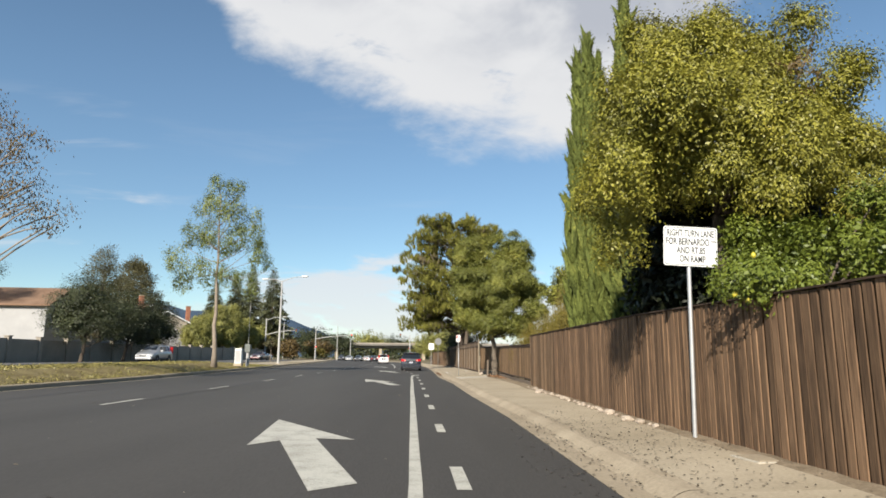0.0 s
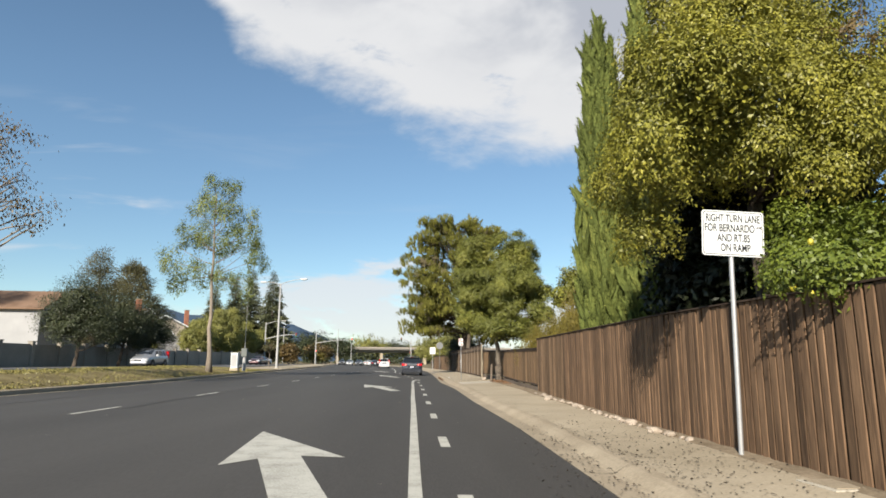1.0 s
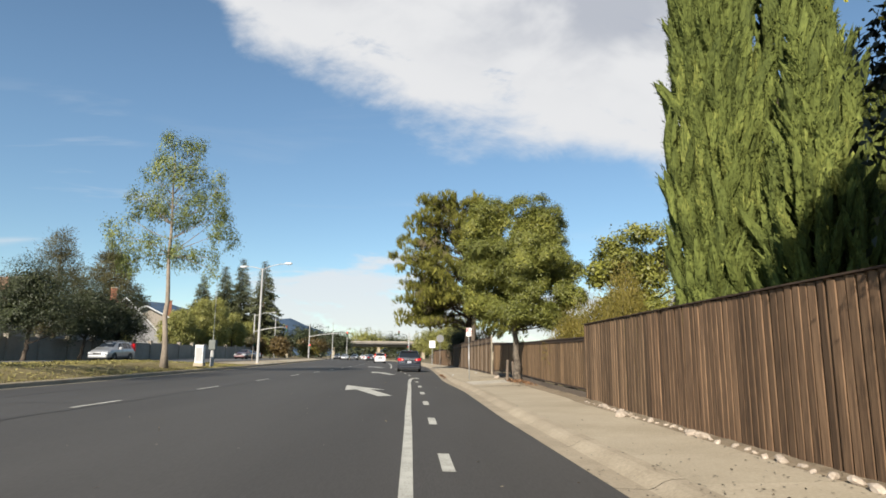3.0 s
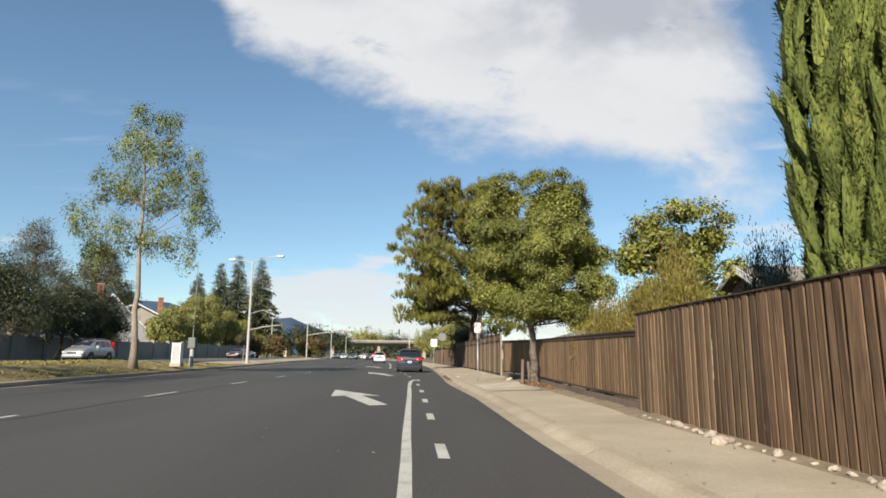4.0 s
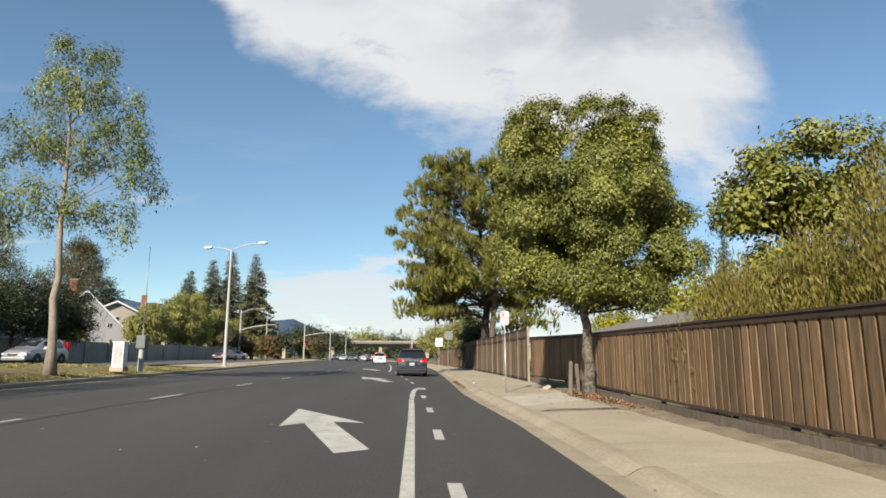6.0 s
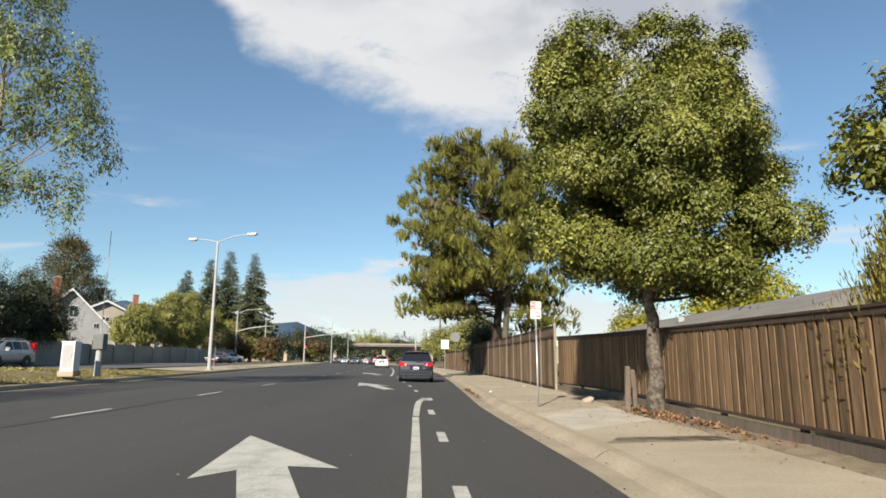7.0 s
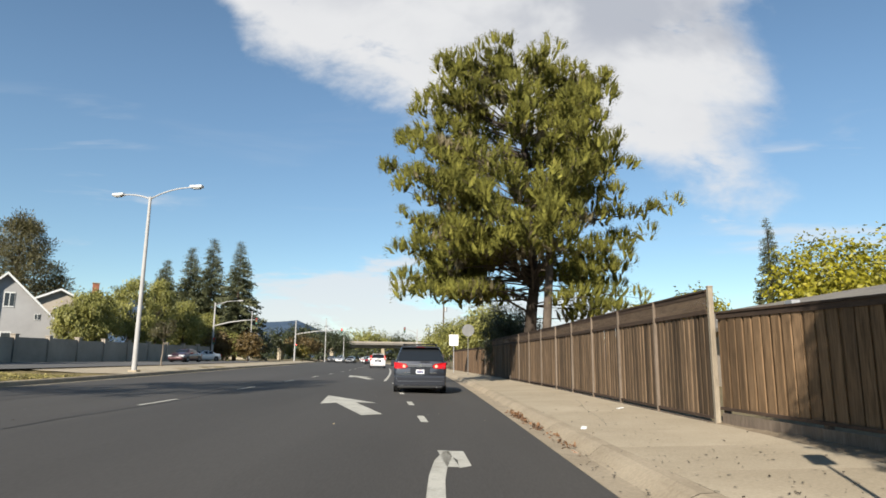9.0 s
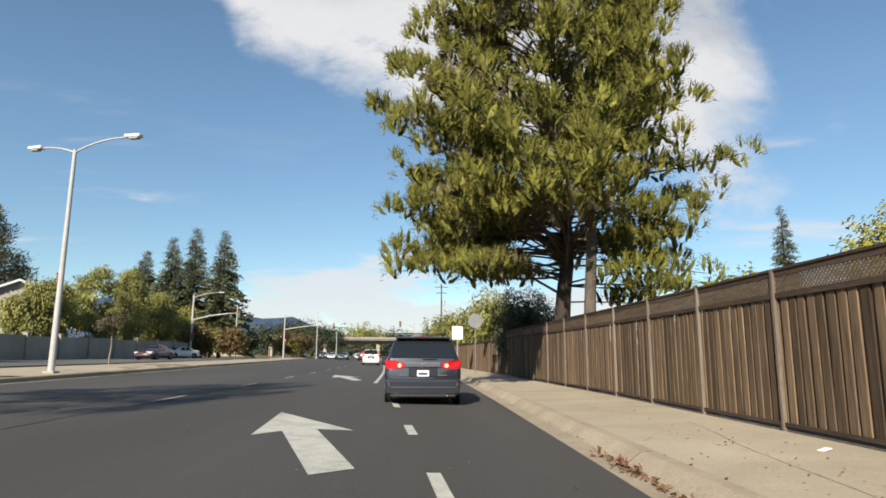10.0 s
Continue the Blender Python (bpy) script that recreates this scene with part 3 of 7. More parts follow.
tagged(sheet("road", road_rows, ASPHALT, "dark grey asphalt road, smooth and lightly worn"), category="road")

# gutter pan and rolled kerb along the right, cast in lengths
gutter = thing("kerb_right", "dusty tan concrete gutter with a low rolled kerb", "kerb", kind="structure")
left_kerb = thing("kerb_left", "grey concrete kerb along the planted strip", "kerb", kind="structure")


def strip_piece(name, y0, y1, section, material, parent, steps=3):
    """A length of cast concrete with the given cross-section (a function of y giving points), closed at its ends."""
    rows = [section(y0 + (y1 - y0) * i / steps) for i in range(steps + 1)]
    n = len(rows[0])
    V = [p for r in rows for p in r]
    Fc = [(i * n + k, i * n + k + 1, (i + 1) * n + k + 1, (i + 1) * n + k) for i in range(steps) for k in range(n - 1)]
    return raw(name, V, Fc, material, parent)


def kerb_rise(y):
    return along(y, [(-60, 0.09), (30, 0.09), (36, 0.13), (160, 0.14), (420, 0.14)])


def gutter_section(y):
    r, z = right_edge(y), road_z(right_edge(y), y)
    h = kerb_rise(y)
    return [(r - 0.01, y, z - 0.1), (r - 0.005, y, z + 0.006), (r + 0.34, y, z - 0.012), (r + 0.40, y, z + 0.01), (r + 0.50, y, z + h * 0.75), (r + 0.58, y, z + h), (r + 0.72, y, z + h + 0.006)]


def walk_z(x, y):
    r = right_edge(y)
    return road_z(r, y) + kerb_rise(y) + 0.006 + max(0.0, x - r - 0.72) * 0.025


def kerb_section_left(y):
    l, z = left_edge(y), left_z(y)
    return [(l + 0.32, y, z + 0.004), (l + 0.02, y, z - 0.006), (l - 0.02, y, z + 0.13), (l - 0.06, y, z + 0.155), (l - 0.20, y, z + 0.16), (l - 0.21, y, z - 0.05)]


y = -30.0
while y < 130:
    strip_piece("kerb_length", y + 0.008, y + 3.042, gutter_section, GUTTER, gutter)
    y += 3.05
strip_piece("kerb_far_length", 131.55, 300, gutter_section, GUTTER, gutter, 12)
y = 5.0
while y < 130:
    strip_piece("kerb_length", y + 0.008, y + 4.992, kerb_section_left, GUTTER, left_kerb)
    y += 5.0
strip_piece("kerb_far_length", 130.01, 300, kerb_section_left, GUTTER, left_kerb, 12)

# sidewalk in square-jointed slabs
sidewalk = thing("pavement", "tan concrete sidewalk with tooled joints, dusty", "sidewalk", kind="structure")


def walk_end(y):
    gap = along(y, [(-60, 0.22), (8, 0.25), (20, 0.35), (22, 0.42), (31, 0.42), (33, 0.48), (40, 0.30), (46, 0.08), (420, 0.08)])
    return along(y, FENCE) - gap


def slab(parent, y0, y1, material, x0=None, x1=None, lift=0.0, name="slab"):
    V = []
    for yy in (y0, y1):
        a = right_edge(yy) + 0.722 if x0 is None else x0
        b = walk_end(yy) if x1 is None else x1
        for x in (a, b):
            V += [(x, yy, walk_z(x, yy) + lift), (x, yy, walk_z(x, yy) - 0.14)]
    Fc = [(0, 2, 6, 4), (0, 1, 3, 2), (4, 6, 7, 5), (0, 4, 5, 1), (2, 3, 7, 6)]
    return raw(name, V, Fc, material, parent)


def skew_slab(parent, corners, material, lift=0.0, name="slab"):
    """A slab on any four corners (x, y), counter-clockwise."""
    V = [(x, y, walk_z(x, y) + lift) for x, y in corners] + [(x, y, walk_z(x, y) - 0.14) for x, y in corners]
    return raw(name, V, [(0, 1, 2, 3)] + [(i, i + 4, (i + 1) % 4 + 4, (i + 1) % 4) for i in range(4)], material, parent)


y = -20.0
while y < 125:
    if not 31.5 < y < 39.3:
        slab(sidewalk, y + 0.002, y + 1.798, CONCRETE)
    y += 1.8
slab(sidewalk, 125.6, 180, CONCRETE)


def pad_near(x):
    return 33.08 + 0.76 * (x - 2.44)


def pad_far(x):
    return 36.46 + 0.76 * (x - 2.40)


inner = [right_edge(v) + 0.722 for v in (31.606, 33.2, 36.6, 39.39)]
skew_slab(sidewalk, [(inner[0], 31.606), (walk_end(31.6), 31.606), (walk_end(34.7), pad_near(walk_end(34.7))), (inner[1], pad_near(inner[1]))], CONCRETE)
skew_slab(sidewalk, [(inner[2], pad_far(inner[2]) + 0.012), (walk_end(38.2), pad_far(walk_end(38.2)) + 0.012), (walk_end(39.39), 39.39), (inner[3], 39.39)], CONCRETE)
pad = thing("concrete_pad", "pale new concrete pad let into the sidewalk", "pad", kind="structure")
skew_slab(pad, [(inner[1], pad_near(inner[1]) + 0.012), (4.48, pad_near(4.48) + 0.012), (4.48, pad_far(4.48)), (inner[2], pad_far(inner[2]))], NEWSLAB, -0.025)
lid = thing("meter_box", "small pale concrete meter box with a lid in the sidewalk", "meter box", at=pose(4.55, 5.1, walk_z(4.5, 5.1), 0, 0, 4))
part("frame", box(-0.20, 0.20, -0.29, 0.29, -0.12, 0.012, 0.006), NEWSLAB, lid)
part("lid", box(-0.15, 0.15, -0.24, 0.24, 0.010, 0.022, 0.005), GUTTER, lid)

# bare soil between sidewalk and fence
soil_rows = []
rng = np.random.default_rng(3)
for y in np.arange(-20, 46, 0.35):
    a, b = walk_end(y) - 0.12, along(y, FENCE) + 0.5
    row = []
    for i in range(9):
        x = a + (b - a) * i / 8
        f = i / 8
        row.append((x, float(y), walk_z(x, y) - 0.012 + 0.05 * f * (1 - f) * 4 * (0.5 + rng.random()) * (0.6 if y < 22 else 1.0) + (0.0 if 0 < i < 8 else -0.03)))
    soil_rows.append(row)
tagged(sheet("soil_strip", soil_rows, DIRT, "bare brown soil along the foot of the fence", smooth=True), category="soil")

# planted strip on the left and the street behind it
berm_rows = []
rng = np.random.default_rng(4)
for y in np.arange(2, 84, 0.8):
    l, z = left_edge(y), left_z(y) + 0.14
    top = berm_top(y)
    xs = [0.2, 0.6, 1.2, 2.0, 3.0, 4.0, 5.0, 5.8]
    zs = [z, z + (top - z) * 0.2, z + (top - z) * 0.5, z + (top - z) * 0.85, top, top, (top + STREET_Z) / 2, STREET_Z - 0.02]
    berm_rows.append([(l - a, float(y), b + (rng.random() - 0.5) * 0.07 * (0 < i < 7)) for i, (a, b) in enumerate(zip(xs, zs))])
tagged(sheet("planted_strip", berm_rows, DRYBANK, "low planted bank of dry soil beside the road", smooth=True), category="bank")
walk_rows = [[(left_edge(y) - 0.2, y, left_z(y) + 0.155), (left_edge(y) - 2.2, y, left_z(y) + 0.18), (left_edge(y) - 4.5, y, STREET_Z - 0.05)] for y in (64, 75, 90, 110, 130, 160)]
tagged(sheet("pavement_left", walk_rows, CONCRETE, "pale concrete sidewalk beside the main road"), category="sidewalk")


def wall_x(y):
    return along(y, [(-40, -33.6), (62, -33.8), (95, -33.0), (120, -31.5), (160, -30)])


street_rows = [[(left_edge(y) - 4.6, y, STREET_Z), (wall_x(y) + 0.9, y, STREET_Z + 0.03)] for y in (-40, 0, 20, 50, 90, 118, 130)]
tagged(sheet("side_street", street_rows, surf("pale_asphalt", (0.10, 0.098, 0.094), (0.16, 0.155, 0.148), 0.9, 0.3, 50, 0.3, spec=0.2, depth=0.004), "pale grey frontage street behind the planted strip"), category="road")

# ---- road markings ----


def marking(name, pts, label, material=None, group=""):
    V = [(x, y, road_z(x, y) + 0.006) for x, y in pts]
    return tagged(raw(name, V, [tuple(range(len(V)))], material or PAINT, None, label), category="road marking", group=group, kind="structure")


def line_x(y):
    return along(y, [(-10, 0.52), (3.5, 0.47), (6.2, 0.41), (18, 0.17), (20.6, 0.10), (31, -0.10), (34, -0.17), (38.9, -0.30)])


def ribbon(name, xf, y0, y1, w, label, material=None, step=2.0, group=""):
    n = max(1, int((y1 - y0) / step))
    V, Fc = [], []
    for i in range(n + 1):
        y = y0 + (y1 - y0) * i / n
        for s in (-0.5, 0.5):
            x = xf(y) + s * w
            V.append((x, y, road_z(x, y) + 0.006))
        if i:
            Fc.append((2 * i - 2, 2 * i - 1, 2 * i + 1, 2 * i))
    return tagged(raw(name, V, Fc, material or PAINT, None, label), category="road marking", group=group, kind="structure")


ribbon("lane_line", line_x, -8, 36.4, 0.14, "solid white painted lane line, scuffed")
for k in range(-1, 20):
    y0 = 12.45 + 7.315 * k
    ribbon("lane_dash", lambda y: -6.92 + bend(y), y0, y0 + 2.15, 0.11, "short white painted lane dash", group="lane dashes", step=3)


def rdash_x(y):
    return along(y, [(-6, 1.1), (4.5, 0.93), (19, 0.62), (28, 0.41), (33, 0.29), (42, -0.05), (47.7, -0.48), (52, -0.87), (57, -1.36), (66, -2.2)])


for y0 in (-0.9, 3.85, 8.6, 13.4, 18.25, 23.0, 27.6, 32.3, 37.1, 42.0, 47.1, 51.5, 56.4, 60.8, 65.0):
    ribbon("turn_lane_dash", rdash_x, y0, y0 + 1.3, 0.15, "short white dash of the turn lane edge", group="turn lane dashes", step=2)
ribbon("edge_line", lambda y: left_edge(y) + 0.42, 6, 120, 0.13, "worn yellowish line along the far gutter", WORNPAINT, 5)
ribbon("turn_line", lambda y: -2.6 - (y - 68) * 0.02 + bend(y), 68, 110, 0.15, "solid white line of the turn lane", None, 3)

ARROW = [(-2.30, 10.10), (-0.52, 7.35), (-1.12, 7.42), (-0.13, 4.05), (-0.55, 3.65), (-1.60, 7.10), (-1.93, 6.55)]


def lane_arrow(dx, dy):
    P = [(x + dx, y + dy) for x, y in ARROW]
    V = [(x, y, road_z(x, y) + 0.006) for x, y in P]
    ob = raw("lane_arrow", V, [(0, 6, 5), (0, 5, 2), (0, 2, 1), (5, 4, 3, 2)], PAINT, None, "large white slanting lane arrow, chipped paint")
    return tagged(ob, category="road marking", group="lane arrows", kind="structure")


for dx, dy in ((0, 0), (-0.42, 22.4), (-1.25, 44.5), (-3.4, 66.5)):
    lane_arrow(dx, dy)
# the right-turn arrow: a stem that bows to the right and ends in a head
HOOK_OUT = [(-0.30, 36.6), (-0.33, 38.3), (-0.35, 40.4), (-0.33, 41.4), (-0.27, 42.4), (-0.14, 43.25), (0.13, 43.28)]
HOOK_IN = [(-0.16, 36.6), (-0.17, 38.3), (-0.18, 39.8), (-0.16, 41.2), (-0.11, 42.1), (-0.04, 42.78), (0.02, 42.5)]
V, Fc = [], []
for i, (p, q) in enumerate(zip(HOOK_OUT, HOOK_IN)):
    V += [(x, y, road_z(x, y) + 0.006) for x, y in (p, q)]
    if i:
        Fc.append((2 * i - 2, 2 * i - 1, 2 * i + 1, 2 * i))
n = len(V)
V += [(x, y, road_z(x, y) + 0.006) for x, y in ((0.02, 41.93), (0.17, 42.1))]
Fc.append((n - 1, n, n + 1, n - 2))
tagged(raw("turn_arrow", V, Fc, PAINT, None, "white right-turn arrow with a bowed stem"), category="road marking", kind="structure")

# seams between the paved strips, sealed with tar, and pale scraps on the asphalt
TAR = surf("tar_seal", (0.012, 0.012, 0.012), (0.035, 0.033, 0.031), 0.7, 2.0, 30, 0.2, spec=0.4)
for k, (x0, x1, y0, y1, w) in enumerate(((-10.3, -10.5, 6, 58, 0.045), (-6.65, -6.8, 14, 64, 0.03), (-12.6, -12.7, 8, 40, 0.05))):
    ribbon("tar_seam", lambda y: x0 + (x1 - x0) * (y - y0) / (y1 - y0) + 0.05 * math.sin(y * 0.9 + k) + 0.02 * math.sin(y * 2.7), y0, y1, w, "thin dark tar seam along the asphalt", TAR, 0.7, "tar seams")
for k, (xa, xb, yy) in enumerate(((-12.6, -7.6, 21.0), (-12.4, -7.2, 30.5))):
    n = 16
    V, Fc = [], []
    for i in range(n + 1):
        x = xa + (xb - xa) * i / n
        y = yy + 0.12 * math.sin(x * 2.1 + k) + 0.05 * math.sin(x * 7.0)
        V += [(x, y - 0.018, road_z(x, y) + 0.005), (x, y + 0.018, road_z(x, y) + 0.005)]
        if i:
            Fc.append((2 * i - 2, 2 * i, 2 * i + 1, 2 * i - 1))
    tagged(raw("tar_seam", V, Fc, TAR, None, "thin dark tar seam across the asphalt"), category="road marking", group="tar seams", kind="structure")

# ---- signs and poles ----


def lettering(name, text, size, material, parent, loc, stretch=1.0):
    cu = bpy.data.curves.new(name, "FONT")
    cu.body, cu.size, cu.align_x, cu.align_y = text, size, "CENTER", "CENTER"
    cu.extrude = 0.001
    cu.offset = size * 0.022
    ob = new(name, cu)
    me = bpy.data.meshes.new_from_object(ob)
    bpy.data.objects.remove(ob)
    ob = link_mesh(name, me, material, parent)
    ob.matrix_local = Matrix.Translation(loc) @ Matrix.Rotation(radians(90), 4, "X") @ Matrix.Diagonal((stretch, 1, 1, 1))
    return ob


def rounded_plate(w, h, r, t):
    """A thin sign sheet, upright in x and z, facing -y, with rounded corners."""
    bm = bmesh.new()
    P = []
    for cx, cz, a0 in ((w / 2 - r, h / 2 - r, 0), (-w / 2 + r, h / 2 - r, 90), (-w / 2 + r, -h / 2 + r, 180), (w / 2 - r, -h / 2 + r, 270)):
        for k in range(5):
            a = radians(a0 + 22.5 * k)
            P.append((cx + r * math.cos(a), cz + r * math.sin(a)))
    f = [bm.verts.new((x, -t / 2, z)) for x, z in P]
    b = [bm.verts.new((x, t / 2, z)) for x, z in P]
    bm.faces.new(f), bm.faces.new(b[::-1])
    for i in range(len(P)):
        j = (i + 1) % len(P)
        bm.faces.new((f[j], f[i], b[i], b[j]))
    return bm


def frame_line(w, h, r, t, off):
    """A thin printed border."""
    bm = bmesh.new()
    loops = []
    for g in (0, t):
        W, H = w - 2 * g, h - 2 * g
        P = []
        for cx, cz, a0 in ((W / 2 - r, H / 2 - r, 0), (-W / 2 + r, H / 2 - r, 90), (-W / 2 + r, -H / 2 + r, 180), (W / 2 - r, -H / 2 + r, 270)):
            for k in range(5):
                a = radians(a0 + 22.5 * k)
                P.append(bm.verts.new((cx + r * math.cos(a), off, cz + r * math.sin(a))))
        loops.append(P)
    n = len(loops[0])
    for i in range(n):
        bm.faces.new((loops[0][i], loops[0][(i + 1) % n], loops[1][(i + 1) % n], loops[1][i]))
    return bm


s1z = walk_z(4.62, 7.12)
sign = thing("road_sign", "white turn-lane sign with black lettering on a steel post", "road sign", at=pose(4.64, 7.1, s1z, 0.6, 1.2, -1.0))
part("post", cyl(0.032, 0.032, -0.1, 3.02, 12), GALV, sign, "thin galvanised steel post")
plate = part("sign_sheet", rounded_plate(0.85, 0.63, 0.04, 0.008), WHITE, sign, "white sheet with rounded corners")
plate.matrix_local = pose(0.02, -0.042, 2.93, 0, 1.5, 0)
part("border", frame_line(0.82, 0.60, 0.035, 0.010, -0.0062), INK, plate, "thin black border")
for i, (text, x) in enumerate((("RIGHT TURN LANE", 0.0), ("FOR BERNARDO", -0.045), ("AND RT.85", 0.01), ("ON RAMP", 0.03))):
    lettering("lettering", text, 0.150, INK, plate, (x, -0.007, 0.205 - 0.137 * i), 0.58 if i == 0 else 0.62)
lettering("lettering", "AVE", 0.06, INK, plate, (0.36, -0.007, 0.09), 0.7)
for z in (0.18, -0.18):
    part("bolt", cyl(0.012, 0.012, 0, 0.012, 8, Matrix.Translation((0, -0.006, z)) @ Matrix.Rotation(radians(90), 4, "X")), GALV, plate)

s2z = walk_z(2.72, 38.0)
sign = thing("parking_sign", "faded white no-parking sign with red lettering on a leaning steel post", "road sign", at=pose(2.74, 38.0, s2z, 0.5, -0.6, 3.0))
tubes("post", [[((0, 0, -0.1), 0.024), ((0, 0, 1.75), 0.024)]], GALV, sign, "pale steel post", n=10)
tubes("upper_post", [[((0.0, 0.01, 1.5), 0.019), ((0.0, 0.01, 2.57), 0.019)]], GALV, sign, n=10)
plate = part("sign_sheet", rounded_plate(0.27, 0.43, 0.03, 0.006), WHITE, sign, "sun-bleached white sheet")
plate.matrix_local = pose(0, -0.02, 2.37, 0, 1.5, 0)
part("red_square", box(-0.125, 0.0, -0.0055, -0.0045, 0.075, 0.195), REDINK, plate, "faded red square")
lettering("lettering", "NO", 0.10, WHITE, plate, (-0.0625, -0.0066, 0.135), 0.8)
lettering("lettering", "PARKING", 0.085, REDINK, plate, (0.0, -0.005, 0.03), 0.78)
lettering("lettering", "ANY", 0.085, REDINK, plate, (0.05, -0.005, -0.07), 0.78)
lettering("lettering", "TIME", 0.085, REDINK, plate, (0.05, -0.005, -0.16), 0.78)


PALEBAR = surf("faded_text", (0.40, 0.40, 0.38), (0.50, 0.50, 0.47), 0.8, 4, 40, 0.1)


def far_sign(x, y, h, w, hh, label):
    t = thing("far_sign", label, "road sign", at=Matrix.Translation((x, y, walk_z(x, y))))
    part("post", cyl(0.03, 0.03, -0.1, h, 8), GALV, t)
    p = part("sign_sheet", rounded_plate(w, hh, 0.03, 0.008), WHITE, t)
    p.matrix_local = pose(0, -0.04, h - hh / 2)
    for i in range(3):
        part("text_bar", box(-w * 0.36, w * 0.36, -0.0065, -0.005, hh * (0.24 - 0.24 * i), hh * (0.28 - 0.24 * i)), PALEBAR, p)


far_sign(1.50, 86.0, 3.1, 0.75, 0.9, "white sign with dark text on a post beside the road")


DULLMETAL = surf("dull_sign_back", (0.16, 0.16, 0.155), (0.25, 0.25, 0.24), 0.7, 3, 40, 0.1, metal=0.2, spec=0.3)
t = thing("round_sign", "round grey sign seen from behind on a thin post", "road sign", at=pose(2.35, 80.5, walk_z(2.35, 80.5)))
part("post", cyl(0.03, 0.03, -0.1, 3.6, 8), DULLMETAL, t)
part("disc", cyl(0.45, 0.45, -0.004, 0.004, 24, Matrix.Translation((0, -0.04, 3.2)) @ Matrix.Rotation(radians(90), 4, "X")), DULLMETAL, t, "bare metal back of the disc")
part("brace", box(-0.28, 0.28, -0.054, -0.045, 3.17, 3.23, 0.002), DULLMETAL, t)


def street_lamp(name, x, y, z, height, arms, label):
    t = thing(name, label, "street lamp", at=pose(x, y, z))
    part("base", box(-0.22, 0.22, -0.22, 0.22, -0.1, 0.08, 0.02), CONCRETE, t)
    part("pole", cyl(0.13, 0.075, 0.05, height, 14), LAMPGREY, t, "tapered grey pole")
    for dx, dy, rise in arms:
        pts = []
        for i in range(9):
            f = i / 8
            pts.append(((dx * f, dy * f, height - 0.12 + rise * (1 - (1 - f) ** 2.2)), 0.045 - 0.012 * f))
        tubes("arm", pts and [pts], LAMPGREY, t)
        a = math.atan2(dy, dx)
        head = part("lamp_head", box(-0.10, 0.62, -0.15, 0.15, -0.07, 0.09, 0.06, 3), surf("lamp_housing", (0.58, 0.57, 0.54), (0.72, 0.71, 0.68), 0.5, 3, 30, 0.05), t, "pale cobra-head housing")
        head.matrix_local = Matrix.Translation((dx, dy, height - 0.10 + rise)) @ Matrix.Rotation(a, 4, "Z")
        part("lens", box(0.08, 0.5, -0.11, 0.11, -0.12, -0.068, 0.025, 2), glassy("lamp_lens", (0.35, 0.36, 0.36), 0.15), head)
    return t


street_lamp("street_lamp", -15.42, 66.9, left_z(67) + 0.17, 9.15, ((2.35, -0.45, 0.55), (-1.75, 0.55, 0.35)), "tall grey street lamp with two curved arms")


def signal_head(parent, loc, rot=0.0, lit=None):
    h = part("signal_head", box(-0.17, 0.17, -0.12, 0.12, -0.5, 0.5, 0.03), surf("signal_case", (0.02, 0.02, 0.02), (0.05, 0.05, 0.045), 0.6, 3, 20, 0.0), parent, "dark traffic signal head")
    h.matrix_local = Matrix.Translation(loc) @ Matrix.Rotation(rot, 4, "Z")
    for i, (nm, c) in enumerate((("red_lens", (0.35, 0.02, 0.015)), ("amber_lens", (0.25, 0.14, 0.02)), ("green_lens", (0.02, 0.18, 0.10)))):
        m = lamp_glow("lit_" + nm, (0.9, 0.05, 0.04), 3.0) if lit == i else glassy(nm, c, 0.2)
        part(nm, cyl(0.10, 0.10, 0, 0.03, 12, Matrix.Translation((0, -0.12, 0.31 - 0.31 * i)) @ Matrix.Rotation(radians(90), 4, "X")), m, h)
    return h


def signal_pole(x, y, z, height, mast, mast_z, lamp=True, label="grey traffic signal pole with a mast arm", lit=None, thick=0.10):
    t = thing("traffic_signal", label, "traffic signal", at=pose(x, y, z))
    part("pole", cyl(0.16, 0.10, -0.1, height, 12), LAMPGREY, t)
    tubes("mast_arm", [[((0, 0, mast_z), thick), ((mast * 0.35, 0, mast_z + 0.55), thick * 0.85), ((mast * 0.7, 0, mast_z + 0.85), thick * 0.7), ((mast, 0, mast_z + 0.95), thick * 0.5)]], LAMPGREY, t)
    signal_head(t, (mast * 0.97, -0.15, mast_z + 0.75), lit=lit)
    signal_head(t, (0.25 if mast > 0 else -0.25, -0.15, 2.9), lit=lit)
    if lamp:
        s = 1 if mast > 0 else -1
        tubes("lamp_arm", [[((0, 0, height - 0.4), 0.06), ((s * 1.6, 0, height + 0.15), 0.05), ((s * 3.4, 0, height + 0.3), 0.04)]], LAMPGREY, t)
        part("lamp_head", box(s * 3.3 - 0.1, s * 3.3 + 0.6, -0.15, 0.15, height + 0.2, height + 0.38, 0.05, 2), LAMPGREY, t)
    return t


signal_pole(-31.0, 123.0, 0.5, 8.3, 6.2, 5.0)
signal_pole(-27.5, 160.0, 0.6, 8.0, 9.5, 5.2, lamp=False, lit=0)
signal_pole(-3.0, 150.0, 0.2, 6.4, -2.4, 5.5, lamp=False, thick=0.05, label="traffic signal pole with a short arm over the road")
